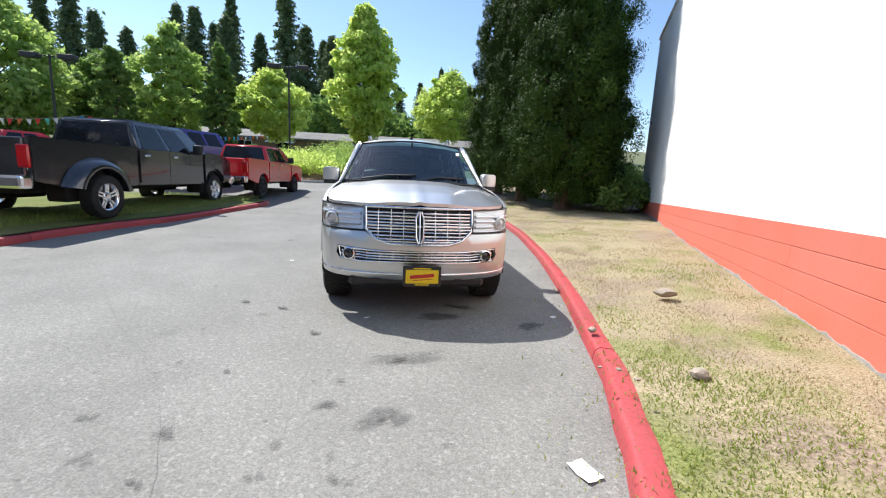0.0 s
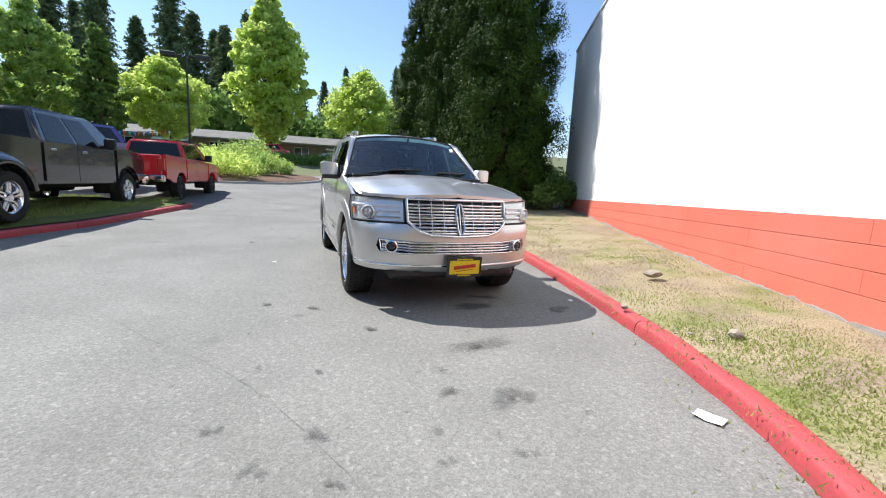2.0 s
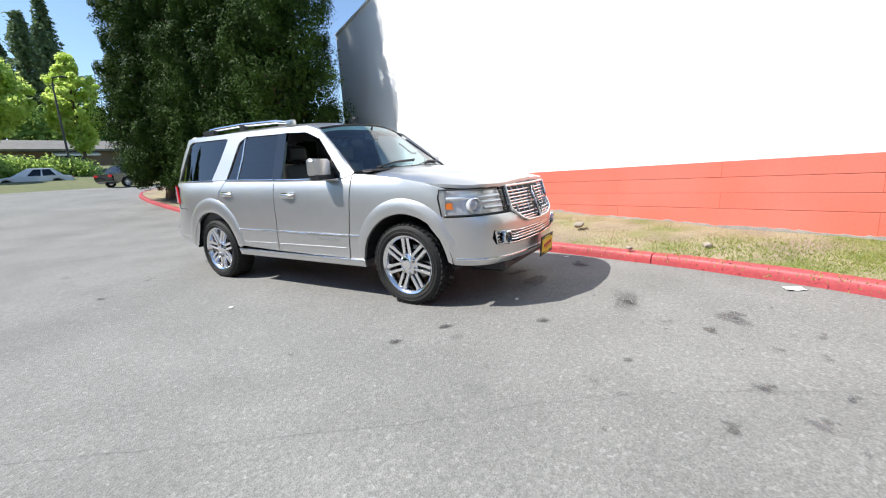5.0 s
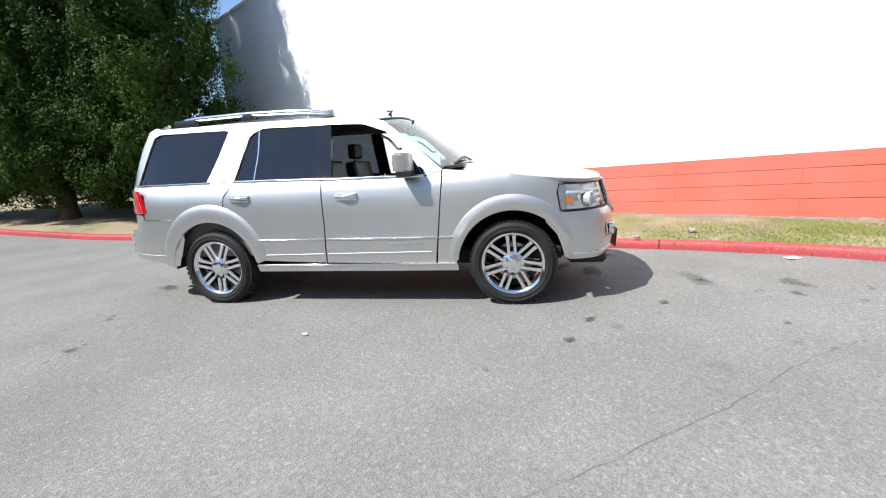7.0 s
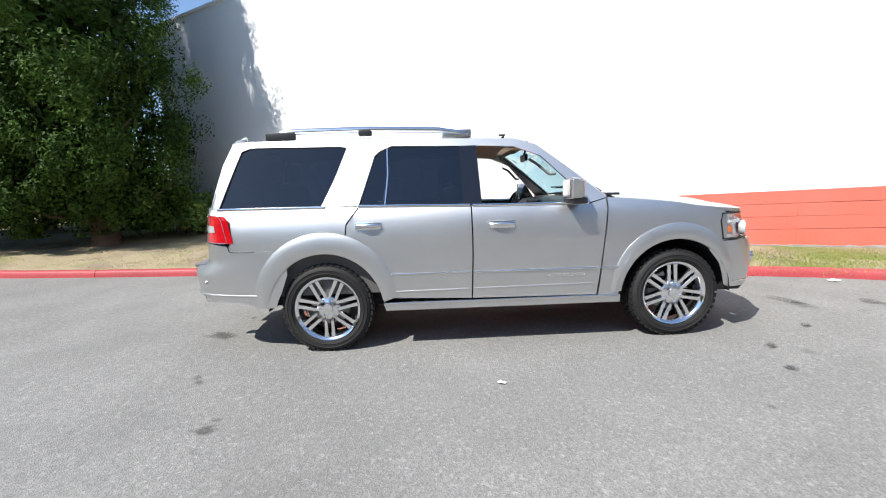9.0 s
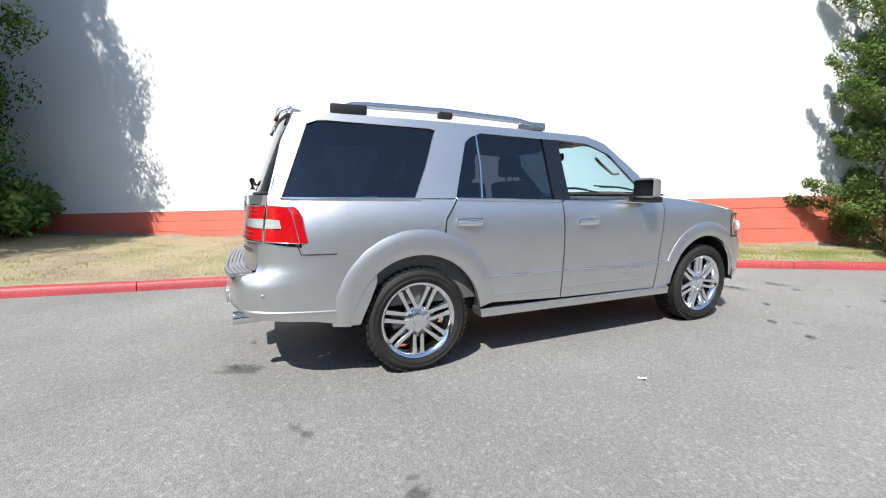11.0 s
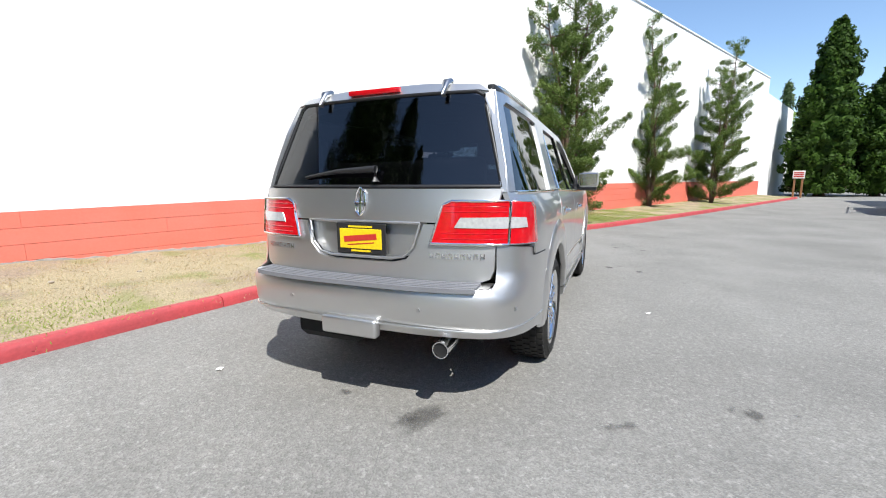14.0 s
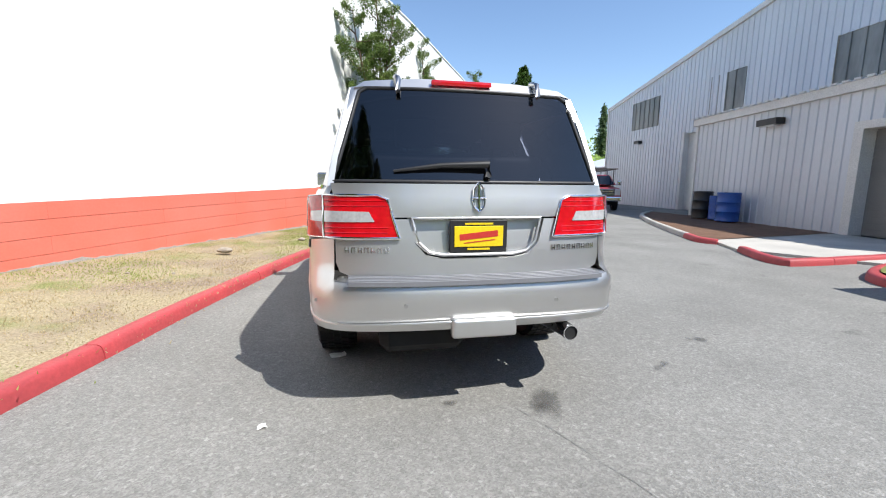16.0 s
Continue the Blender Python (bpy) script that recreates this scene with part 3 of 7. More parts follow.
def side_x(y, z):
    """Half width of the flank."""
    w = lerp(y, [-2.3, -2.05, -1.8, -1.4, 1.4, 1.9, 2.1, 2.28, 2.40], [0.90, 0.952, 0.968, 0.975, 0.975, 0.966, 0.948, 0.908, 0.84]) / 0.975
    p = lerp(z, [0.25, 0.42, 0.655, 0.66, 0.95, 1.08, 1.17, 1.22, 1.27, 1.86], [0.935, 0.962, 0.978, 0.972, 0.975, 0.968, 0.948, 0.925, 0.897, 0.70])
    return p * w


def flank(sign):
    return lambda u, v: Vector((sign * side_x(u, v), u, v))


def nose(u, v):
    """Round the front: u along the contour, v up."""
    x, y = FRONT(u)
    back = lerp(v, [0.34, 0.42, 0.55, 0.80, 0.84, 1.10], [0.12, 0.03, 0.0, 0.01, 0.05, 0.12])
    f = max(0.0, 1 - abs(u) / 1.5)
    tuck = lerp(v, [0.34, 0.42, 0.66], [0.03, 0.012, 0.0])
    return Vector((x - math.copysign(tuck, x) * (1 - f), y + back * min(1, f * 2.2), v))


def tail(u, v):
    x, y = REAR(u)
    out = lerp(v, [0.40, 0.50, 0.56, 0.74, 0.78, 0.80, 0.95, 1.25], [-0.08, 0.03, 0.08, 0.09, 0.06, -0.03, -0.04, -0.08])
    f = max(0.0, 1 - abs(u) / 1.5)
    return Vector((x, y + out * min(1, f * 2.2), v))


def gate_upper(u, v):
    """The raked tailgate glass and its frame: u across, v up."""
    y = lerp(v, [1.2, 1.30, 1.83, 1.90], [2.43, 2.40, 2.20, 2.13])
    return Vector((u, y - 0.10 * (abs(u) / 0.8) ** 2.5, v))


def hood_z(x, y):
    c = lerp(y, [-2.55, -2.45, -2.2, -1.7, -1.1, -0.9], [1.075, 1.105, 1.165, 1.240, 1.280, 1.285])
    dome = 0.022 * (1 / (1 + math.exp((abs(x) - 0.50 - 0.1 * (y + 1.1)) * 20)))
    spine = 0.012 * math.exp(-(x / 0.03) ** 2) * lerp(y, [-2.5, -1.2], [1.0, 0.2])
    return c - 0.035 * (x / 0.85) ** 2 - 0.03 * max(0, abs(x) / 0.9 - 0.8) * 5 + dome + spine


def hood_map(u, v):
    x, y = u, v
    return Vector((x, y, hood_z(x, y)))


def roof_map(u, v):
    zc = lerp(v, [-0.60, -0.42, -0.1, 0.4, 1.2, 2.0, 2.2], [1.76, 1.815, 1.865, 1.895, 1.905, 1.885, 1.85])
    return Vector((u, v, zc - 0.085 * abs(u / 0.69) ** 3.0))


def windscreen(u, v):
    """u -1..1 across, v 0..1 up."""
    half = 0.86 - 0.19 * v
    return Vector((u * half, -1.22 + 0.68 * v + 0.17 * u * u * (1 - 0.35 * v), 1.29 + 0.51 * v - 0.03 * u * u - 0.025 * u * u * v))


def panel(name, outline, mapping, mat, parent, cell=0.07, thick=0.025, inward=None, label="", smooth=35, lift=0.0):
    """A curved sheet: a flat outline cut into cells and laid on a mapped surface, its rim turned inwards."""
    bm = bmesh.new()
    vs = [bm.verts.new((u, v, 0)) for u, v in outline]
    f = bm.faces.new(vs)
    if f.normal_update() or f.normal.z < 0:
        bmesh.ops.reverse_faces(bm, faces=[f])
    us, ws = [p[0] for p in outline], [p[1] for p in outline]
    for lo, hi, k in ((min(us), max(us), 0), (min(ws), max(ws), 1)):
        steps = int((hi - lo) / cell)
        for i in range(1, steps + 1):
            at = lo + (hi - lo) * i / (steps + 1)
            co, no = ((at, 0, 0), (1, 0, 0)) if k == 0 else ((0, at, 0), (0, 1, 0))
            bmesh.ops.bisect_plane(bm, geom=bm.verts[:] + bm.edges[:] + bm.faces[:], plane_co=co, plane_no=no, dist=1e-5)
    for v in bm.verts:
        v.co = mapping(v.co.x, v.co.y)
    bmesh.ops.triangulate(bm, faces=[f for f in bm.faces if len(f.verts) > 4])
    if inward is not None:
        bm.normal_update()
        rim = [e for e in bm.edges if e.is_boundary]
        out = bmesh.ops.extrude_edge_only(bm, edges=rim)
        ins = Vector(inward) * thick
        for v in out["geom"]:
            if isinstance(v, bmesh.types.BMVert):
                v.co += ins
        # faces point away from the inward side
        tot = sum((f.normal.dot(-Vector(inward)) * f.calc_area() for f in bm.faces), 0.0)
        if tot < 0:
            bmesh.ops.reverse_faces(bm, faces=bm.faces[:])
        bmesh.ops.recalc_face_normals(bm, faces=bm.faces)
    else:
        bm.normal_update()
        if sum(f.normal.dot(f.calc_center_median() - Vector((0, 0.2, 0.9))) * f.calc_area() for f in bm.faces) < 0:
            bmesh.ops.reverse_faces(bm, faces=bm.faces[:])
    return part(name, bm, mat, parent, label, smooth)


def mirror_uv(outline):
    return [(-u, v) for u, v in outline][::-1]


def arc(c, r, a0, a1, n=14):
    return [(c[0] + r * math.cos(radians(a0 + (a1 - a0) * i / n)), c[1] + r * math.sin(radians(a0 + (a1 - a0) * i / n))) for i in range(n + 1)]


def ring_bars(bm, pts, mapping, r=0.008, n=6, closed=True):
    """A thin moulding along a mapped outline."""
    ps = [mapping(*p) for p in pts]
    if closed:
        ps.append(ps[0])
    tube(bm, ps, r, n)


def subdiv(outline, step=0.06):
    out = []
    for a, b in zip(outline, outline[1:] + outline[:1]):
        k = max(1, int(math.hypot(b[0] - a[0], b[1] - a[1]) / step))
        out += [(a[0] + (b[0] - a[0]) * i / k, a[1] + (b[1] - a[1]) * i / k) for i in range(k)]
    return out


def lathe(bm, prof, n=48, axis_m=None):
    """Turn (radius, offset) pairs about the x axis."""
    rings = []
    for r, o in prof:
        rings.append([Vector((o, r * math.cos(k * math.tau / n), r * math.sin(k * math.tau / n))) for k in range(n)])
    if axis_m is not None:
        rings = [[axis_m @ p for p in ring] for ring in rings]
    return loft(bm, rings, True)


def make_wheel(name, parent, m, r=0.39, width=0.27, rim_r=0.275, spokes=7, pairs=True, rim_mat=None, lugs=True):
    """A tyre with cut tread blocks, and a spoked rim; +x is the outer face."""
    w = new(name)
    w.parent = parent
    w.matrix_local = m
    bm = bmesh.new()
    h = width / 2
    lathe(bm, [(rim_r - 0.01, h - 0.03), (rim_r + 0.01, h - 0.012), (rim_r + 0.05, h + 0.002), (r - 0.035, h - 0.004), (r - 0.012, h - 0.03), (r - 0.006, h - 0.06), (r - 0.006, -h + 0.06), (r - 0.035, -h), (rim_r + 0.03, -h), (rim_r - 0.01, -h + 0.03)], 56)
    for k in range(44):
        a = k * math.tau / 44
        for j, o in enumerate((-0.098, -0.05, 0.0, 0.05, 0.098)):
            rot = Matrix.Rotation(a + (0.07 if j % 2 else 0), 4, "X")
            edge = abs(o) > 0.09
            box(bm, (o * width / 0.27, 0, r - 0.006 if not edge else r - 0.012), (0.042 * width / 0.27, 0.038, 0.016), 0, rot)
    for rr in (rim_r + 0.035, rim_r + 0.065):
        lathe(bm, [(rr - 0.004, h + 0.0015), (rr, h + 0.005), (rr + 0.004, h + 0.0015)], 56)
    bmesh.ops.recalc_face_normals(bm, faces=bm.faces)
    part("tyre", bm, RUBBER, w, "black tyre with blocky tread", smooth=40)
    bm = bmesh.new()
    lathe(bm, [(rim_r - 0.005, -h + 0.03), (rim_r - 0.03, -h + 0.05), (rim_r - 0.04, 0.02), (rim_r - 0.025, h - 0.035), (rim_r - 0.012, h - 0.015), (rim_r + 0.004, h - 0.008), (rim_r + 0.006, h - 0.02)], 56)
    if pairs:
        for k in range(spokes):
            for d in (-0.029, 0.029):
                a = k * math.tau / spokes
                m2 = Matrix.Rotation(a, 4, "X") @ Matrix.Translation((0, d, 0))
                bar = [(0.055, h - 0.040), (0.11, h - 0.030), (rim_r - 0.06, h - 0.028), (rim_r - 0.022, h - 0.024)]
                for (z0, o0), (z1, o1), wd in zip(bar, bar[1:], (0.030, 0.034, 0.038)):
                    vs = []
                    for zz, oo, ww in ((z0, o0, wd), (z1, o1, wd + 0.004)):
                        for yy, dd in ((-ww / 2, -0.012), (-ww / 2 + 0.005, 0.0), (ww / 2 - 0.005, 0.0), (ww / 2, -0.012), (ww / 2, -0.05), (-ww / 2, -0.05)):
                            vs.append(bm.verts.new(m2 @ Vector((oo + dd, yy, zz))))
                    for i in range(6):
                        bm.faces.new((vs[i], vs[(i + 1) % 6], vs[6 + (i + 1) % 6], vs[6 + i]))
    else:
        for k in range(spokes):
            box(bm, (h - 0.05, 0, rim_r * 0.55), (0.03, 0.07, rim_r * 0.8), 0.01, Matrix.Rotation(k * math.tau / spokes, 4, "X"))
    lathe(bm, [(0.105, h - 0.10), (0.10, h - 0.045), (0.075, h - 0.030), (0.045, h - 0.024), (0.04, h - 0.012), (0.0, h - 0.010)], 32)
    if lugs:
        for k in range(6):
            a = k * math.tau / 6
            cyl(bm, (h - 0.05, 0.078 * math.cos(a), 0.078 * math.sin(a)), (h - 0.012, 0.078 * math.cos(a), 0.078 * math.sin(a)), 0.013, 0.009, 8)
    bmesh.ops.recalc_face_normals(bm, faces=bm.faces)
    part("rim", bm, rim_mat or CHROME, w, "bright chrome spoked rim", smooth=40)
    bm = bmesh.new()
    cyl(bm, (-h + 0.06, 0, 0), (-0.005, 0, 0), 0.17, 0.17, 32)
    part("brake_disc", bm, BRUSHED, w, smooth=40)
    return w


def letters(name, text_width, height, count, mapping, u0, v0, mat, parent, label):
    """Worn raised letters, kept as plain little blocks."""
    bm = bmesh.new()
    step = text_width / count
    for k in range(count):
        u = u0 + step * (k + 0.5)
        p, q = mapping(u, v0), mapping(u, v0 + height)
        side = (mapping(u + 0.001, v0) - mapping(u, v0)).normalized()
        up = (q - p).normalized()
        nrm = side.cross(up)
        m = Matrix((( *side, 0), (*up, 0), (*nrm, 0), (0, 0, 0, 1))).transposed()
        m.translation = (p + q) / 2
        for a, b, c, d in ((-0.32, 0, 0.13, 1.0), (0.32, 0, 0.13, 1.0), (0, 0.42 if k % 2 else -0.1, 0.55, 0.14)):
            box(bm, (a * step * 0.8, b * height, 0.0), (c * step * 0.8, d * height, 0.007), 0, m)
    return part(name, bm, mat, parent, label)


def number_plate(name, parent, m, w=0.31, h=0.16):
    """A yellow dealer plate in a black frame; its script is kept as plain slanted bars."""
    pl = new(name)
    pl.parent = parent
    pl.matrix_local = m
    bm = bmesh.new()
    box(bm, (0, 0, 0), (w + 0.03, 0.012, h + 0.03), 0.004)
    part("plate_frame", bm, BLACK, pl, "black plastic frame")
    bm = bmesh.new()
    box(bm, (0, -0.008, 0.0), (w - 0.02, 0.006, h - 0.035), 0.002)
    part("plate_face", bm, PLATE_Y, pl, "yellow dealer plate with red bars")
    bm = bmesh.new()
    rnd = random.Random(4)
    slant = Matrix.Rotation(-0.10, 4, "Y")
    box(bm, (0.0, -0.0115, 0.006), (0.22, 0.002, 0.034), 0, slant)
    box(bm, (0.0, -0.0115, -0.028), (0.18, 0.002, 0.006), 0, slant)
    part("plate_bars", bm, INK_RED, pl, "dark red bars")
    for x, z, ww in ((0, h / 2 - 0.005, 0.16), (0, -h / 2 + 0.005, 0.13)):
        bm = bmesh.new()
        box(bm, (x, -0.008, z), (ww, 0.004, 0.010))
        part("frame_bar", bm, PLATE_Y, pl, "yellow bar on the frame")
    return pl


def seat(parent, x, y, z, w=0.5, bench=False):
    s = new("seat")
    s.parent = parent
    s.matrix_local = pose(x, y, z)
    bm = bmesh.new()
    box(bm, (0, 0, 0.08), (w, 0.5, 0.16), 0.05, segments=3)
    part("cushion", bm, LEATHER, s, smooth=50)
    bm = bmesh.new()
    box(bm, (0, 0.28, 0.42), (w, 0.14, 0.62), 0.05, Matrix.Rotation(-0.16, 4, "X"), 3)
    part("backrest", bm, LEATHER, s, smooth=50)
    for k in ((0,) if not bench else (-w / 4, w / 4)):
        bm = bmesh.new()
        box(bm, (k, 0.41, 0.80), (0.26, 0.10, 0.18), 0.04, segments=3)
        cyl(bm, (k - 0.05, 0.40, 0.62), (k - 0.05, 0.41, 0.74), 0.008, n=6)
        cyl(bm, (k + 0.05, 0.40, 0.62), (k + 0.05, 0.41, 0.74), 0.008, n=6)
        part("headrest", bm, LEATHER, s, smooth=50)


ARCH_F = arc((-1.66, 0.38), 0.495, 180, 0)
ARCH_R = arc((1.365, 0.38), 0.49, 180, 0)


def suv():
    car = thing("suv", pose(0.02, 0, 0), "silver full-size suv with chrome wheels parked along the red kerb", "car")
    arch_f = [(-1.66 + 0.505 * math.cos(radians(a)), 0.38 + 0.50 * math.sin(radians(a))) for a in range(-8, 189, 12)]
    arch_r = [(1.365 + 0.49 * math.cos(radians(a)), 0.38 + 0.49 * math.sin(radians(a))) for a in range(0, 181, 12)]
    up_f = [p for p in arch_f if p[0] > -2.03]          # rear foot over the top to the bumper seam
    for sign, hand in ((-1, "near"), (1, "off")):
        fl, inn = flank(sign), (-sign, 0, 0)
        def put(name, outline, mat=SILVER, cell=0.07, thick=0.03, label=""):
            return panel(name, outline, fl, mat, car, cell, thick, inn, label)
        put("front_fender", [(-1.165, 0.36), *[p for p in arch_f if -2.0 < p[0] and p[1] > 0.40], (-2.02, 0.80), (-2.115, 0.835), (-2.105, 1.075), (-1.9, 1.135), (-1.6, 1.19), (-1.3, 1.225), (-1.07, 1.245), (-1.065, 1.15), (-1.025, 0.81), (-0.975, 0.37)][0:], label="silver front fender with flared wheel arch")
        door = put("front_door", [(-1.055, 1.235), (-0.91, 1.195), (0.094, 1.215), (0.094, 0.82), (0.112, 0.43), (-0.962, 0.41), (-1.014, 0.81), (-1.054, 1.15)], label="silver front door with open window")
        door2 = put("rear_door", [(0.106, 1.215), (1.04, 1.245), (1.15, 1.10), (1.16, 1.0), (1.065, 0.862), (0.87, 0.69), (0.80, 0.46), (0.124, 0.43), (0.106, 0.82)], label="silver rear door")
        put("rear_quarter", [(1.052, 1.247), (2.32, 1.265), (2.325, 1.225), (2.205, 1.205), (2.14, 0.955), (2.125, 0.915), (1.83, 0.905), (1.735, 0.835), *[p for p in arch_r if p[0] < 1.70 and p[1] > 0.50], (0.875, 0.43), (0.812, 0.45), (0.882, 0.68), (1.077, 0.852), (1.172, 1.0), (1.162, 1.105)], label="silver rear quarter with flared arch")
        put("roof_side", [(0.165, 1.735), (0.165, 1.80), (1.0, 1.825), (2.0, 1.835), (2.13, 1.825), (2.22, 1.64), (2.325, 1.268), (2.245, 1.268), (2.045, 1.785), (1.14, 1.765), (1.25, 1.49), (1.365, 1.258), (1.05, 1.255), (0.90, 1.70), (0.76, 1.755)], cell=0.09)
        put("front_pillar", [(-1.06, 1.245), (-0.905, 1.205), (-0.885, 1.26), (-0.53, 1.625), (-0.30, 1.715), (0.03, 1.735), (0.165, 1.735), (0.165, 1.80), (-0.30, 1.785), (-0.50, 1.725), (-0.78, 1.50)], cell=0.09)
        put("middle_pillar", [(0.025, 1.735), (0.175, 1.735), (0.165, 1.22), (0.005, 1.22)], GLOSS_BLACK, label="gloss black door pillar")
        inset = lambda u, v: Vector((sign * (side_x(u, v) - 0.016), u, v))
        panel("quarter_window", [(2.245, 1.27), (1.365, 1.258), (1.25, 1.49), (1.14, 1.765), (2.045, 1.785)], inset, TINT, car, 0.15, label="dark tinted quarter glass").visible_shadow = False
        panel("rear_window", [(0.175, 1.735), (0.76, 1.755), (0.90, 1.70), (1.04, 1.25), (0.165, 1.22)], inset, TINT, car, 0.15, label="dark tinted rear door glass").visible_shadow = False
        bm = bmesh.new()
        tube(bm, [inset(0.80, 1.745), inset(0.80, 1.5), inset(0.83, 1.25)], 0.011, 6)
        part("window_divider", bm, CHROME, car, smooth=60)
        bm = bmesh.new()
        for a, b, z0, z1 in ((-0.90, 0.09, 1.205, 1.222), (0.11, 1.05, 1.225, 1.252)):
            tube(bm, [fl(a + (b - a) * i / 8, z0 + (z1 - z0) * i / 8) + Vector((sign * 0.004, 0, 0)) for i in range(9)], 0.013, 6)
        tube(bm, [fl(1.33 + 0.92 * i / 8, 1.252 + 0.012 * i / 8) + Vector((sign * 0.003, 0, 0)) for i in range(9)], 0.012, 6)
        part("belt_moulding", bm, CHROME, car, "chrome belt moulding", smooth=60)
        # lower door moulding, a bright ledge along doors and fender
        bm = bmesh.new()
        for a, b in ((-1.14, -0.985), (-0.965, 0.098), (0.122, 0.86)):
            tube(bm, [fl(a + (b - a) * i / 8, 0.648 + 0.022 * (a + (b - a) * i / 8 + 1) / 2) + Vector((sign * 0.003, 0, 0)) for i in range(9)], 0.0075, 6)
        part("door_moulding", bm, CHROME, car, "thin bright moulding", smooth=60)
        bm = bmesh.new()
        for a, b in ((-0.93, 0.085), (0.135, 0.78)):
            tube(bm, [fl(a + (b - a) * i / 8, 0.515) + Vector((sign * 0.001, 0, 0)) for i in range(9)], 0.006, 6)
        part("door_crease", bm, SILVER, car, smooth=60)
        panel("sill", [(-1.17, 0.40), (0.88, 0.418), (0.86, 0.35), (-1.17, 0.335)], lambda u, v: Vector((sign * (side_x(u, v) + 0.012), u, v)), SILVER, car, 0.12, 0.14, inn, "silver sill under the doors")
        bm = bmesh.new()
        tube(bm, [fl(-1.15 + 2.0 * i / 10, 0.402 + 0.016 * i / 10) + Vector((sign * 0.016, 0, 0)) for i in range(11)], 0.006, 6)
        part("sill_trim", bm, CHROME, car, smooth=60)
        for d, y0 in ((door, -0.15), (door2, 0.97)):
            z0 = 1.055 if y0 < 0 else 1.085
            bm = bmesh.new()
            box(bm, (sign * (side_x(y0, z0) + 0.004), y0, z0), (0.016, 0.215, 0.062), 0.007, segments=2)
            tube(bm, [(sign * (side_x(y0, z0) + 0.010 + 0.028 * math.sin(math.pi * i / 8)), y0 - 0.10 + 0.2 * i / 8, z0 + 0.004) for i in range(9)], 0.015, 8)
            part("door_handle", bm, CHROME, d, "chrome door handle", smooth=50)
        letters("side_lettering", 0.34, 0.028, 9, lambda u, v: fl(u, v) + Vector((sign * 0.003, 0, 0)), -0.86, 0.585, CHROME, car, "small chrome letters kept as plain bars")
        # flared lips round both wheel openings
        for yc, a0, a1, foot in ((-1.66, 6, 158, 0.56), (1.365, 4, 172, 0.60)):
            bm = bmesh.new()
            rows = []
            for i in range(29):
                a = radians(a0 + (a1 - a0) * i / 28)
                ro = foot + 0.065 * math.sin(a) ** 0.8
                row = []
                for r, o in ((0.485, -0.02), (0.487, 0.010), (0.50, 0.017), (0.54, 0.018), (ro - 0.06, 0.016), (ro - 0.022, 0.010), (ro, 0.002), (ro + 0.004, -0.012)):
                    yy, zz = yc + r * math.cos(a), 0.38 + r * math.sin(a)
                    row.append((sign * (side_x(yy, zz) + o), yy, zz))
                rows.append(row)
            loft(bm, rows, False)
            bmesh.ops.recalc_face_normals(bm, faces=bm.faces)
            part("arch_flare", bm, SILVER, car, "silver flared wheel-arch lip", smooth=50)
        # dark seams between bumpers and body
        for line in ([fl(1.93 + 0.22 * i / 6, 0.907 + 0.006 * i / 6) for i in range(7)] + [fl(2.165, 0.96)], [fl(-1.99 - 0.12 * i / 4, 0.80 + 0.035 * i / 4) for i in range(5)]):
            bm = bmesh.new()
            tube(bm, line, 0.0045, 6)
            part("bumper_seam", bm, BLACK, car)
        # mirror
        mi = new("door_mirror")
        mi.parent = car
        mi.matrix_local = pose(sign * 1.02, -0.76, 1.33)
        bm = bmesh.new()
        loft(bm, [[(sign * x, y, z) for x, y, z in ring] for ring in (
            [(-0.09, -0.03, -0.08), (-0.09, 0.07, -0.08), (-0.09, 0.07, 0.06), (-0.09, -0.03, 0.05)],
            [(-0.06, -0.06, -0.085), (-0.06, 0.075, -0.085), (-0.06, 0.075, 0.085), (-0.06, -0.06, 0.075)],
            [(0.09, -0.05, -0.085), (0.09, 0.075, -0.085), (0.09, 0.075, 0.09), (0.09, -0.05, 0.08)],
            [(0.125, 0.0, -0.07), (0.125, 0.07, -0.075), (0.125, 0.07, 0.075), (0.125, 0.0, 0.07)])], True, True)
        bmesh.ops.recalc_face_normals(bm, faces=bm.faces)
        bmesh.ops.bevel(bm, geom=bm.edges[:], offset=0.012, segments=2, affect="EDGES")
        part("mirror_cap", bm, SILVER, mi, "silver mirror cap", smooth=60)
        bm = bmesh.new()
        box(bm, (sign * 0.015, 0.077, 0.0), (0.20, 0.012, 0.145), 0.005)
        part("mirror_glass", bm, CHROME, mi)
        bm = bmesh.new()
        box(bm, (sign * 0.0, 0.0, -0.10), (0.21, 0.125, 0.05), 0.012, segments=2)
        box(bm, (sign * -0.105, 0.0, -0.075), (0.12, 0.10, 0.06), 0.012, segments=2)
        prism(bm, [(-0.13, -0.13), (0.07, -0.13), (0.0, 0.05), (-0.02, 0.05)], sign * -0.14, sign * -0.115, "x")
        part("mirror_arm", bm, BLACK, mi, "black mirror base", smooth=40)
        # wheels and dark wells
        for y in (-1.66, 1.365):
            make_wheel("front_wheel" if y < 0 else "rear_wheel", car, pose(sign * 0.82, y, 0.385, 0, 0, 0 if sign > 0 else 180) @ Matrix.Rotation(math.pi if y > 0 else 2.75, 4, "X"))
            bm = bmesh.new()
            ring = [(y + 0.50 * math.cos(radians(a)), 0.38 + 0.49 * math.sin(radians(a))) for a in range(0, 181, 12)]
            loft(bm, [[(sign * 0.94, a, b) for a, b in ring], [(sign * 0.52, a, b) for a, b in ring]], False)
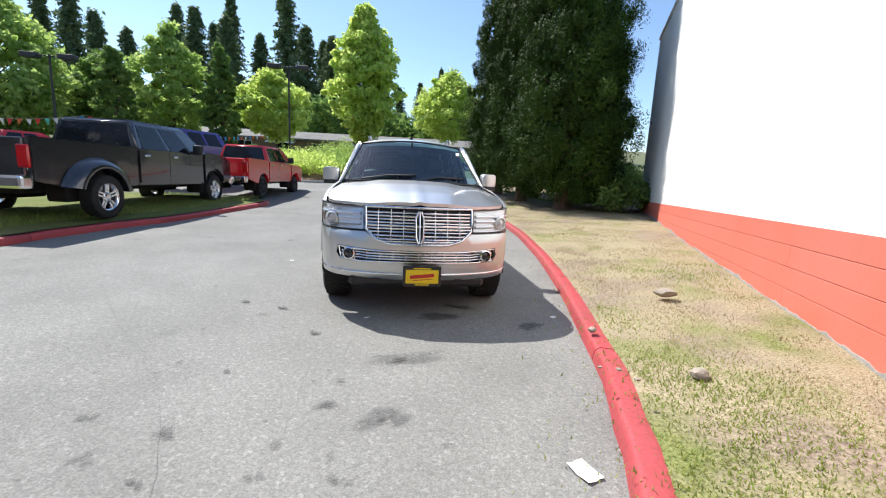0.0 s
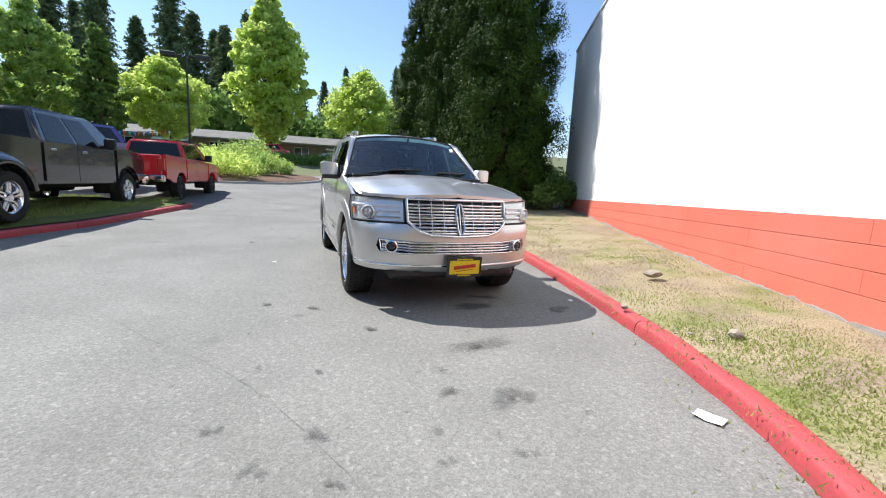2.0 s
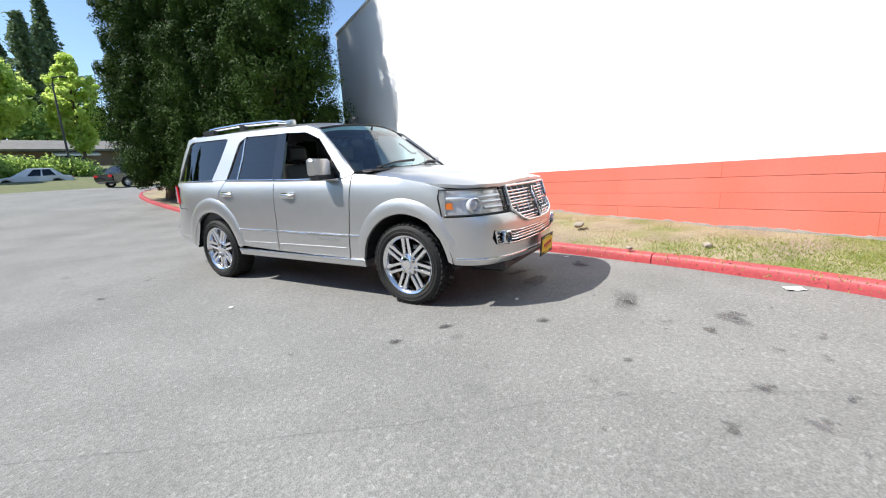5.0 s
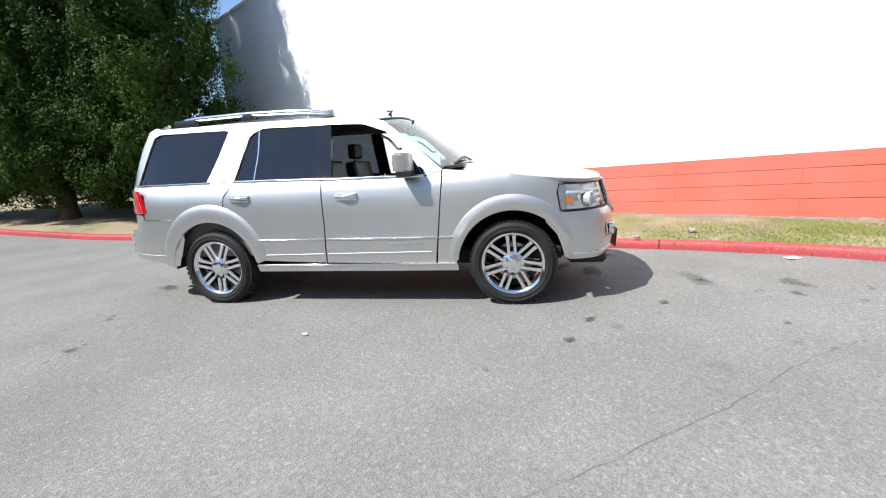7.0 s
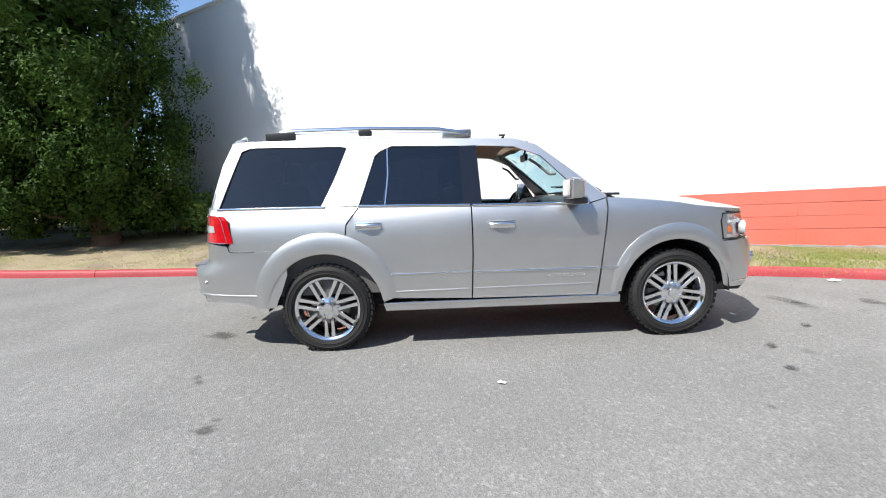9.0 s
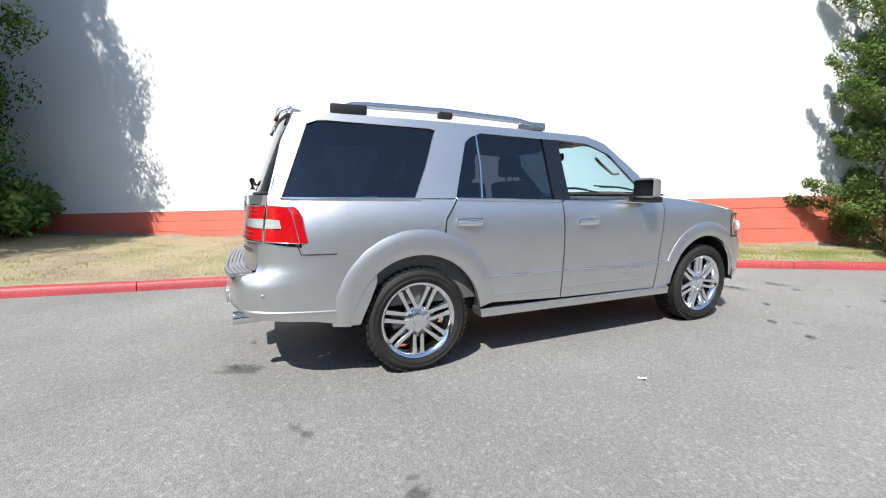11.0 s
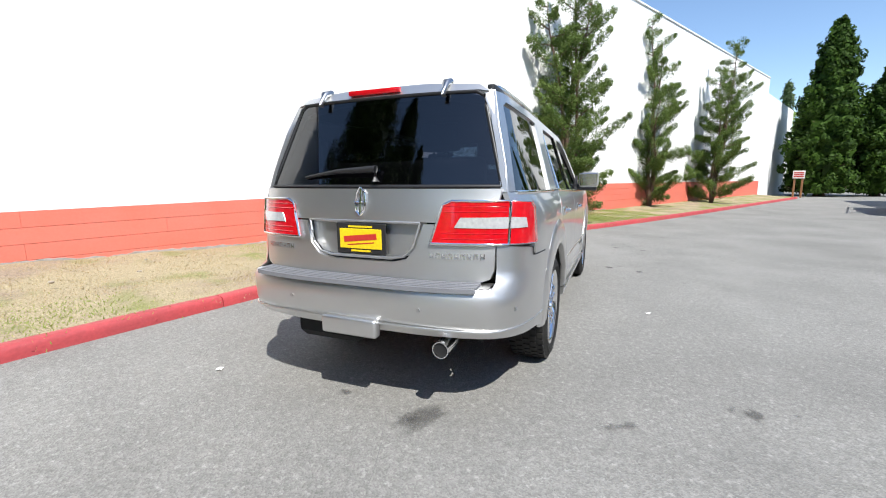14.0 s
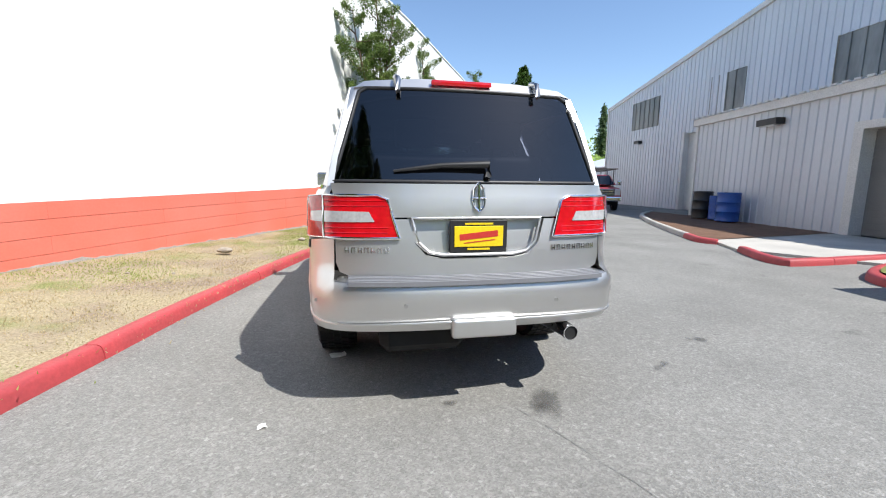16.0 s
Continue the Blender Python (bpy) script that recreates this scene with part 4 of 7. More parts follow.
            bm.faces.new([bm.verts.new((sign * 0.52, a, b)) for a, b in ring])
            part("wheel_well", bm, UNDER, car)
        # roof rail
        bm = bmesh.new()
        tube(bm, [(sign * lerp(y, [0.1, 1.85], [0.60, 0.585]), y, lerp(y, [0.08, 0.30, 1.0, 1.70, 1.86], [1.845, 1.895, 1.925, 1.925, 1.875])) for y in (0.08, 0.2, 0.35, 0.7, 1.0, 1.3, 1.6, 1.72, 1.86)], [0.018, 0.024, 0.026, 0.026, 0.026, 0.026, 0.026, 0.026, 0.018], 8)
        rail = part("roof_rail", bm, CHROME, car, "bright roof rail, dark reflection put into its rear feet", smooth=60)
        # feet behind the first are black: a dark reflection put into the colour
        for y, l in ((0.18, 0.26), (1.75, 0.26), (1.0, 0.12)):
            bm = bmesh.new()
            box(bm, (sign * 0.592, y, lerp(y, [0.1, 1, 1.8], [1.855, 1.895, 1.885])), (0.05, l, 0.07 if l > 0.2 else 0.06), 0.015, segments=2)
            part("rail_foot", bm, BRUSHED if y < 0.5 else BLACK, rail, "bright rail foot" if y < 0.5 else "rail foot coloured black for a dark reflection", smooth=50)
    # hood, roof, screen
    hood = [(0.0, -2.51), (0.3, -2.49), (0.55, -2.45), (0.70, -2.39), (0.80, -2.31), (0.862, -2.20), (0.892, -2.06), (0.908, -1.9), (0.915, -1.5), (0.905, -1.1), (0.86, -1.05), (0.6, -1.13), (0.3, -1.17), (0, -1.19)]
    panel("hood", hood + mirror_uv(hood)[1:-1], hood_map, SILVER, car, 0.055, 0.03, (0, 0, -1), "silver hood with a raised centre", 50)
    panel("roof", [(-0.69, -0.42), (-0.3, -0.53), (0.3, -0.53), (0.69, -0.42), (0.705, 0.2), (0.70, 2.0), (0.62, 2.13), (0.3, 2.19), (-0.3, 2.19), (-0.62, 2.13), (-0.70, 2.0), (-0.705, 0.2)], roof_map, SILVER, car, 0.1, 0.04, (0, 0, -1), "silver roof", 50)
    panel("windscreen", [(-1, 0), (1, 0), (1, 1), (-1, 1)], windscreen, SHIELD, car, 0.12, label="curved windscreen with a small sticker").visible_shadow = False
    bm = bmesh.new()
    ring_bars(bm, subdiv([(-1, 0), (1, 0), (1, 1), (-1, 1)], 0.12), windscreen, 0.013)
    part("windscreen_seal", bm, BLACK, car, smooth=60)
    for sgn in (-1, 1):
        bm = bmesh.new()
        rows = []
        for i in range(13):
            f = i / 12
            q = Vector((sgn * side_x(*(e := (lerp(f, [0, 0.33, 0.72, 1], [-1.06, -0.78, -0.50, -0.30]), lerp(f, [0, 0.33, 0.72, 1], [1.245, 1.50, 1.725, 1.785])))), e[0], e[1]))
            p = windscreen(sgn, min(1.0, f * 1.04))
            rows.append([p, p.lerp(q, 0.5) + Vector((sgn * 0.006, -0.012, 0.008)), q])
        loft(bm, rows, False)
        bmesh.ops.recalc_face_normals(bm, faces=bm.faces)
        part("pillar_cover", bm, SILVER, car, smooth=60)
    bm = bmesh.new()
    box(bm, (0, 0, 0), (0.05, 0.002, 0.07), 0, Matrix.Translation(windscreen(0.88, 0.80) + Vector((0, -0.008, 0.004))) @ Matrix.Rotation(radians(-52), 4, "X"))
    part("inspection_sticker", bm, STICKER, car, "white sticker")
    bm = bmesh.new()
    box(bm, (0, -1.16, 1.268), (1.62, 0.13, 0.02), 0.006)
    part("cowl", bm, BLACK, car, "black cowl")
    for x0, x1 in ((-0.62, 0.02), (0.02, 0.62)):
        bm = bmesh.new()
        a, b = Vector((x0, -1.18 + 0.08 * abs(x0), 1.295)), windscreen(x1 / 0.8 - 0.05, 0.10) + Vector((0, -0.02, 0.012))
        tube(bm, [a, a.lerp(b, 0.5) + Vector((0, -0.01, 0.02)), b], 0.010, 6)
        tube(bm, [windscreen(x0 / 0.8 + 0.2, 0.05) + Vector((0, -0.012, 0.01)), windscreen((x0 + x1) / 1.6, 0.10) + Vector((0, -0.012, 0.01)), windscreen(x1 / 0.8 + 0.02, 0.13) + Vector((0, -0.012, 0.01))], 0.009, 6)
        part("wiper", bm, BLACK, car, "black wiper", smooth=60)
    bm = bmesh.new()
    tube(bm, [(0.0, -0.33, 1.855), (0.0, -0.36, 1.90), (0.0, -0.30, 1.905)], [0.03, 0.02, 0.01], 8)
    part("antenna_fin", bm, BLACK, car, smooth=60)
    # front bumper
    S = 1.40
    bump = [(-1.325, 0.76), (-1.215, 0.828), (-0.80, 0.832), (-0.50, 0.832), (-0.34, 0.735), (-0.1, 0.715), (0.1, 0.715), (0.34, 0.735), (0.50, 0.832), (0.80, 0.832), (1.215, 0.828), (1.325, 0.76), (1.22, 0.64), (1.15, 0.44), (1.10, 0.415), (0.8, 0.40), (0.0, 0.375), (-0.8, 0.40), (-1.10, 0.415), (-1.15, 0.44), (-1.22, 0.64)]
    slot = [(-0.76, 0.69), (-0.4, 0.665), (0.4, 0.665), (0.76, 0.69), (0.74, 0.585), (0.55, 0.565), (-0.55, 0.565), (-0.74, 0.585)]
    top_half = [bump[i] for i in range(0, 12)] + [(1.225, 0.64), (0.79, 0.63), (0.77, 0.70), (0.4, 0.675), (-0.4, 0.675), (-0.77, 0.70), (-0.79, 0.63), (-1.225, 0.64)]
    low_half = [(-1.225, 0.64), (-0.79, 0.63), (-0.755, 0.575), (-0.55, 0.556), (0.55, 0.556), (0.755, 0.575), (0.79, 0.63), (1.225, 0.64)] + bump[13:20]
    bumper = panel("front_bumper", top_half, nose, SILVER, car, 0.06, 0.04, (0, 1, 0), "silver front bumper", 45)
    panel("bumper_lower", low_half, nose, SILVER, bumper, 0.06, 0.04, (0, 1, 0), "", 45)
    deep = lambda u, v: nose(u, v) + Vector((0, 0.045, 0))
    panel("intake_backing", [(-0.82, 0.72), (0.82, 0.72), (0.82, 0.54), (-0.82, 0.54)], lambda u, v: nose(u, v) + Vector((0, 0.07, 0)), BLACK, bumper, 0.1)
    bm = bmesh.new()
    for v in (0.588, 0.613, 0.638, 0.662):
        e = 0.73 if v < 0.65 else 0.70
        tube(bm, [deep(-e + 2 * e * i / 24, v + (0.008 if abs(-e + 2 * e * i / 24) > 0.5 else 0)) + Vector((0, -0.03, 0)) for i in range(25)], 0.0088, 6)
    for k in range(13):
        u = -0.72 + k * 0.12
        tube(bm, [deep(u, 0.567) + Vector((0, -0.025, 0)), deep(u, 0.68) + Vector((0, -0.025, 0))], 0.006, 6)
    ring_bars(bm, subdiv(slot), lambda u, v: nose(u, v) + Vector((0, -0.002, 0)), 0.008)
    part("lower_grille", bm, CHROME, bumper, "chrome lattice in the lower intake", smooth=60)
    for sgn in (-1, 1):
        bm = bmesh.new()
        c = nose(sgn * 0.645, 0.632)
        lathe(bm, [(0.056, 0.0), (0.056, 0.03), (0.046, 0.035), (0.042, 0.015)], 28, Matrix.Translation(c) @ Matrix.Rotation(radians(-90 + sgn * 14), 4, "Z"))
        fog = part("fog_lamp", bm, CHROME, bumper, "round fog lamp with chrome ring", smooth=50)
        bm = bmesh.new()
        lathe(bm, [(0.043, 0.012), (0.03, 0.022), (0.0, 0.026)], 24, Matrix.Translation(c) @ Matrix.Rotation(radians(-90 + sgn * 14), 4, "Z"))
        part("fog_glass", bm, GLOSS_BLACK, fog, smooth=60)
    bm = bmesh.new()
    tube(bm, [nose(-1.12 + 2.24 * i / 30, 0.462 - 0.02 * (1 - abs(-1.12 + 2.24 * i / 30))) + Vector((0, -0.004, 0)) for i in range(31)], 0.009, 6)
    part("bumper_trim", bm, CHROME, bumper, smooth=60)
    bm = bmesh.new()
    box(bm, (0, -2.33, 0.36), (1.3, 0.35, 0.10), 0.03)
    part("air_dam", bm, BLACK, car)
    for sgn in (-1, 1):
        bm = bmesh.new()
        tube(bm, [(sgn * 0.42, -2.40, 0.40), (sgn * 0.42, -2.52, 0.385), (sgn * 0.36, -2.53, 0.385), (sgn * 0.36, -2.42, 0.40)], 0.014, 8)
        part("tow_hook", bm, BLACK, car)
    number_plate("front_plate", car, pose(0.03, -2.675, 0.45, 4, 0, 0), 0.32, 0.165)
    # grille
    up = lambda u, v: nose(u, v) + Vector((0, -0.012, 0))
    g_out = [(-0.50, 1.062), (0.50, 1.062), (0.495, 0.86), (0.40, 0.775), (0.28, 0.735), (0.0, 0.728), (-0.28, 0.735), (-0.40, 0.775), (-0.495, 0.86)]
    panel("grille_backing", g_out, lambda u, v: nose(u, v) + Vector((0, 0.05, 0)), BLACK, car, 0.1)
    bm = bmesh.new()
    rows = [1.012, 0.982, 0.952, 0.922, 0.868, 0.838, 0.808, 0.778, 0.755]
    def half(v):
        return lerp(v, [0.735, 0.775, 0.86, 1.05], [0.28, 0.40, 0.49, 0.495])
    for v in rows:
        h = half(v)
        for a, b in ((-h, -0.03), (0.03, h)):
            tube(bm, [up(a + (b - a) * i / 8, v) + Vector((0, 0.016, 0)) for i in range(9)], 0.0088, 6)
    for sgn in (-1, 1):
        for k in range(1, 5):
            u = sgn * (0.03 + k * 0.117)
            lo = lerp(abs(u), [0.28, 0.40, 0.49, 0.5], [0.738, 0.776, 0.86, 0.9])
            tube(bm, [up(u, lo) + Vector((0, 0.02, 0)), up(u, 1.04) + Vector((0, 0.02, 0))], 0.0075, 6)
    tube(bm, [up(-0.49 + 0.98 * i / 16, 0.896) + Vector((0, 0.012, 0)) for i in range(17)], 0.011, 6)
    ring_bars(bm, subdiv(g_out), up, 0.013, 8)
    part("grille", bm, CHROME, car, "wide chrome egg-crate grille", smooth=60)
    bm = bmesh.new()
    for sgn in (-1, 1):
        tube(bm, [up(sgn * 0.012, 0.745) + Vector((0, -0.01, 0)), up(sgn * 0.034, 0.80) + Vector((0, -0.01, 0)), up(sgn * 0.036, 0.97) + Vector((0, -0.01, 0)), up(sgn * 0.012, 1.03) + Vector((0, -0.01, 0))], 0.009, 6)
    tube(bm, [up(0, 0.745), up(0, 1.03)], 0.007, 6)
    part("grille_badge", bm, CHROME, car, "upright chrome badge", smooth=60)
    # head lamps
    for sgn in (-1, 1):
        out = [(sgn * 0.515, 1.062), (sgn * 1.0, 1.066), (sgn * 1.19, 1.068), (sgn * 1.215, 1.0), (sgn * 1.205, 0.845), (sgn * 0.515, 0.845)]
        hl = panel("headlight", out, lambda u, v: nose(u, v) + Vector((0, 0.06, 0)), HOUSING, car, 0.06, label="clear headlight with chrome housing")
        panel("lamp_lens", out, lambda u, v: nose(u, v) + Vector((0, 0.008, 0)), LENS, hl, 0.06).visible_shadow = False
        bm = bmesh.new()
        ring_bars(bm, subdiv(out), lambda u, v: nose(u, v) + Vector((0, 0.01, 0)), 0.008)
        part("lamp_rim", bm, BLACK, hl, smooth=60)
        bm = bmesh.new()
        c = nose(sgn * 0.86, 0.925) + Vector((0, 0.03, 0))
        mm = Matrix.Translation(c) @ Matrix.Rotation(radians(-90 + sgn * 25), 4, "Z")
        lathe(bm, [(0.062, -0.03), (0.066, 0.02), (0.056, 0.028), (0.045, 0.005)], 28, mm)
        for v0, u0, u1 in ((0.895, 0.55, 0.76), (0.945, 0.55, 0.78), (0.99, 0.55, 1.1)):
            tube(bm, [nose(sgn * (u0 + (u1 - u0) * i / 6), v0) + Vector((0, 0.04, 0)) for i in range(7)], 0.016, 6)
        part("reflector", bm, HOUSING, hl, "chrome reflector", smooth=50)
        bm = bmesh.new()
        lathe(bm, [(0.046, 0.0), (0.036, 0.02), (0.0, 0.034)], 24, mm)
        part("projector", bm, CLEAR_LENS, hl, "clear round projector", smooth=60)
        panel("turn_signal", [(sgn * 1.06, 0.955), (sgn * 1.18, 0.95), (sgn * 1.175, 0.905), (sgn * 1.06, 0.90)], lambda u, v: nose(u, v) + Vector((0, 0.03, 0)), AMBER, hl, 0.1, label="amber turn signal")
    # rear
    rbh = [(0.80, 0.775), (0.795, 0.985), (0.87, 0.985), (1.145, 0.952), (1.165, 0.915), (1.455, 0.905), (1.56, 0.835), (1.56, 0.70), (1.50, 0.55), (1.435, 0.42), (1.2, 0.47), (0.8, 0.50), (0.0, 0.50)]
    rb = [(-u, v) for u, v in rbh[:-1]][::-1] + rbh[:-1]
    rb = [(0.0, 0.775)] + rbh[:-1] + [(0.0, 0.50)] + [(-u, v) for u, v in rbh[:-1]][::-1]
    rbump = panel("rear_bumper", rb, tail, SILVER, car, 0.07, 0.05, (0, -1, 0), "silver rear bumper with grey step pad", 45)
    bm = bmesh.new()
    tube(bm, [tail(-1.42 + 2.84 * i / 40, 0.56 - 0.035 * ((i - 20) / 20) ** 2) + Vector((0, 0.003, 0)) for i in range(41)], 0.007, 6)
    part("bumper_trim", bm, SILVER, rbump, smooth=60)
    for k in range(5):
        bm = bmesh.new()
        y = 0.0
        pts = [tail(-0.72 + 1.44 * i / 20, 0.778) + Vector((0, -0.075 + k * 0.026, 0.012 - 0.002 * k)) for i in range(21)]
        loft(bm, [[p + Vector((0, -0.012, -0.02)), p + Vector((0, -0.010, 0.004)), p + Vector((0, 0.010, 0.004)), p + Vector((0, 0.012, -0.02))] for p in pts], True, True)
        bmesh.ops.recalc_face_normals(bm, faces=bm.faces)
        part("step_rib", bm, STEP_GREY, rbump, "grey ribbed step pad", smooth=40)
    bm = bmesh.new()
    loft(bm, [[tail(-0.78 + 1.56 * i / 20, 0.775) + Vector((0, o, 0.004)) for o in (-0.14, 0.004)] for i in range(21)], False)
    part("step_base", bm, SILVER, rbump)
    for u in (-0.95, -0.42, 0.42, 0.95):
        bm = bmesh.new()
        p = tail(u, 0.655)
        cyl(bm, p + Vector((0, -0.01, 0)), p + Vector((0, 0.004, 0)), 0.011, n=16)
        part("parking_sensor", bm, BRUSHED, rbump)
    bm = bmesh.new()
    box(bm, (0, 2.615, 0.525), (0.36, 0.06, 0.105), 0.02, segments=3)
    part("hitch_cover", bm, SILVER, car, "silver hitch cover", smooth=50)
    ex = bmesh.new()
    tube(ex, [(-0.50, 1.9, 0.42), (-0.50, 2.25, 0.43), (-0.53, 2.53, 0.44)], 0.038, 16)
    exh = part("exhaust", ex, BRUSHED, car, "bright exhaust tip", smooth=60)
    bm = bmesh.new()
    lathe(bm, [(0.044, -0.14), (0.046, 0.02), (0.041, 0.02), (0.036, -0.10), (0.0, -0.10)], 24, Matrix.Translation((-0.535, 2.56, 0.442)) @ Matrix.Rotation(radians(90), 4, "Z"))
    part("exhaust_tip", bm, CHROME, exh, smooth=50)
    # solid black plug: the shade inside the hollow tip put in as colour
    bm = bmesh.new()
    cyl(bm, (-0.535, 2.47, 0.442), (-0.535, 2.572, 0.442), 0.0395, n=20)
    part("bore_shade", bm, UNDER, exh, "black plug standing for the shaded hollow of the tip")
    # tailgate: band, recess, lower panel
    gate = panel("tailgate", [(-0.80, 1.245), (-0.77, 1.10), (-0.45, 1.105), (0.45, 1.105), (0.77, 1.10), (0.80, 1.245), (0.81, 1.285), (-0.81, 1.285)], lambda u, v: tail(u, v) + Vector((0, lerp(v, [1.1, 1.13, 1.285], [0.0, 0.008, 0.0]), 0)), SILVER, car, 0.08, 0.03, (0, -1, 0), "silver tailgate", 40)
    rec = [(-0.37, 1.10), (0.37, 1.10), (0.335, 0.97), (0.28, 0.915), (0.20, 0.90), (-0.20, 0.90), (-0.28, 0.915), (-0.335, 0.97)]
    low = [(-0.77, 1.095), (-0.39, 1.095), (-0.355, 0.965), (-0.295, 0.90), (-0.21, 0.88), (0.21, 0.88), (0.295, 0.90), (0.355, 0.965), (0.39, 1.095), (0.77, 1.095), (0.787, 0.98), (0.786, 0.86), (0.765, 0.81), (0.70, 0.787), (-0.70, 0.787), (-0.765, 0.81), (-0.786, 0.86), (-0.787, 0.98)]
    panel("gate_lower", low, lambda u, v: Vector((tail(u, v).x, tail(u, max(v, 0.80)).y, v)), SILVER, gate, 0.06, 0.03, (0, -1, 0), "", 40)
    panel("plate_recess", [(u * 1.06, v) for u, v in rec], lambda u, v: tail(u, v) + Vector((0, -0.045, 0)), SILVER, gate, 0.1)
    bm = bmesh.new()
    ring_bars(bm, subdiv(rec), lambda u, v: tail(u, v) + Vector((0, -0.004, 0)), 0.009, 8)
    part("recess_rim", bm, SILVER, gate, smooth=60)
    number_plate("rear_plate", car, pose(0.0, 2.475, 1.0, 0, 0, 180), 0.30, 0.15)
    bm = bmesh.new()
    for sgn in (-1, 1):
        pt = lambda u, v: tail(u, v) + Vector((0, 0.012, 0))
        tube(bm, [pt(0, 1.135), pt(sgn * 0.026, 1.16), pt(sgn * 0.032, 1.20), pt(sgn * 0.026, 1.26), pt(0, 1.295)], 0.008, 6)
        tube(bm, [pt(0, 1.21), pt(sgn * 0.04, 1.21)], 0.008, 6)
    tube(bm, [tail(0, 1.135) + Vector((0, 0.012, 0)), tail(0, 1.295) + Vector((0, 0.012, 0))], 0.007, 6)
    part("gate_badge", bm, CHROME, gate, "upright chrome badge", smooth=60)
    mirror_map = lambda u, v: tail(-u, v) + Vector((0, 0.004, 0))
    letters("gate_lettering", 0.25, 0.03, 7, mirror_map, -0.74, 0.915, CHROME, gate, "chrome letters kept as plain bars")
    letters("gate_lettering", 0.31, 0.03, 9, mirror_map, 0.43, 0.915, CHROME, gate, "chrome letters kept as plain bars")
    panel("rear_body", [(-0.93, 0.80), (0.93, 0.80), (0.93, 1.26), (-0.93, 1.26)], lambda u, v: tail(u, v) + Vector((-0.02 * u, -0.07, 0)), BLACK, car, 0.1)
    # glass and frame
    gw = [(-0.785, 1.295), (0.785, 1.295), (0.635, 1.80), (0.59, 1.825), (-0.59, 1.825), (-0.635, 1.80)]
    panel("rear_glass", gw, gate_upper, TINT, car, 0.12, label="dark tinted tailgate glass").visible_shadow = False
    bm = bmesh.new()
    ring_bars(bm, subdiv(gw), gate_upper, 0.012, 8)
    part("glass_seal", bm, BLACK, car, smooth=60)
    for sgn in (-1, 1):
        bm = bmesh.new()
        rows = []
        for i in range(13):
            v = 1.262 + 0.57 * i / 12
            p = gate_upper(sgn * lerp(v, [1.27, 1.80, 1.83], [0.795, 0.638, 0.61]), v)
            yb = lerp(v, [1.268, 1.64, 1.825], [2.325, 2.22, 2.13]) - 0.012
            q = Vector((sgn * (side_x(yb, v) + 0.002), yb, v))
            rows.append([p, p.lerp(q, 0.5) + Vector((sgn * 0.008, 0.010, 0)), q])
        loft(bm, rows, False)
        bmesh.ops.recalc_face_normals(bm, faces=bm.faces)
        part("rear_pillar", bm, SILVER, car, smooth=60)
    panel("spoiler", [(-0.665, 1.822), (-0.60, 1.832), (0.60, 1.832), (0.665, 1.822), (0.60, 1.868), (0.3, 1.892), (-0.3, 1.892), (-0.60, 1.868)], lambda u, v: gate_upper(u, v) + Vector((0, 0.015, 0)), SILVER, car, 0.06, 0.06, (0, -1, -0.2), "", 50)
    bm = bmesh.new()
    box(bm, (0.045, 2.205, 1.862), (0.36, 0.03, 0.032), 0.01, segments=2)
    part("brake_light", bm, RED_LENS, car, "red high brake light", smooth=50)
    for x in (-0.42, 0.42):
        bm = bmesh.new()
        tube(bm, [(x, 2.12, 1.90), (x, 2.20, 1.875), (x, 2.235, 1.80)], [0.018, 0.022, 0.016], 8)
        part("glass_hinge", bm, BRUSHED, car, "bright glass hinge", smooth=60)
    bm = bmesh.new()
    tube(bm, [gate_upper(-0.07, 1.325) + Vector((0, 0.02, 0)), gate_upper(-0.07, 1.395) + Vector((0, 0.045, 0)), gate_upper(0.20, 1.385) + Vector((0, 0.035, 0)), gate_upper(0.46, 1.352) + Vector((0, 0.014, 0))], [0.022, 0.022, 0.014, 0.008], 8)
    part("rear_wiper", bm, BLACK, car, "black rear wiper", smooth=60)
    # tail lamps
    for sgn in (-1, 1):
        inner = [(sgn * 0.44, 0.995), (sgn * 0.50, 1.20), (sgn * 0.55, 1.222), (sgn * 0.865, 1.222), (sgn * 0.865, 0.995)]
        outer = [(sgn * 0.875, 0.995), (sgn * 0.875, 1.222), (sgn * 1.02, 1.214), (sgn * 1.055, 1.18), (sgn * 1.115, 0.985)]
        ml = lambda u, v: tail(u, v) + Vector((math.copysign(0.014 * max(0.0, min(1.0, (abs(u) - 0.88) / 0.12)), u), 0.014, 0))
        lamp = panel("tail_light", inner, ml, RED_LENS, car, 0.06, 0.05, (0, -1, 0), "red tail light with a clear band and chrome rim", 45)
        panel("outer_lens", outer, ml, RED_LENS, lamp, 0.06, 0.05, (0, -1, 0), "", 45)
        mw = lambda u, v: tail(u, v) + Vector((math.copysign(0.019 * max(0.0, min(1.0, (abs(u) - 0.88) / 0.12)), u), 0.0185, 0))
        panel("clear_band", [(sgn * 0.57, 1.082), (sgn * 0.60, 1.135), (sgn * 0.865, 1.138), (sgn * 0.865, 1.078)], mw, CLEAR_LENS, lamp, 0.06, 0.004, (0, -1, 0), "clear white band", 45)
        panel("clear_band", [(sgn * 0.876, 1.078), (sgn * 0.876, 1.138), (sgn * 0.975, 1.132), (sgn * 0.99, 1.08)], mw, CLEAR_LENS, lamp, 0.06, 0.004, (0, -1, 0), "", 45)
        bm = bmesh.new()
        ring_bars(bm, subdiv(inner), ml, 0.008)
        ring_bars(bm, subdiv(outer), ml, 0.0035)
        part("lamp_rim", bm, CHROME, lamp, "chrome rim", smooth=60)
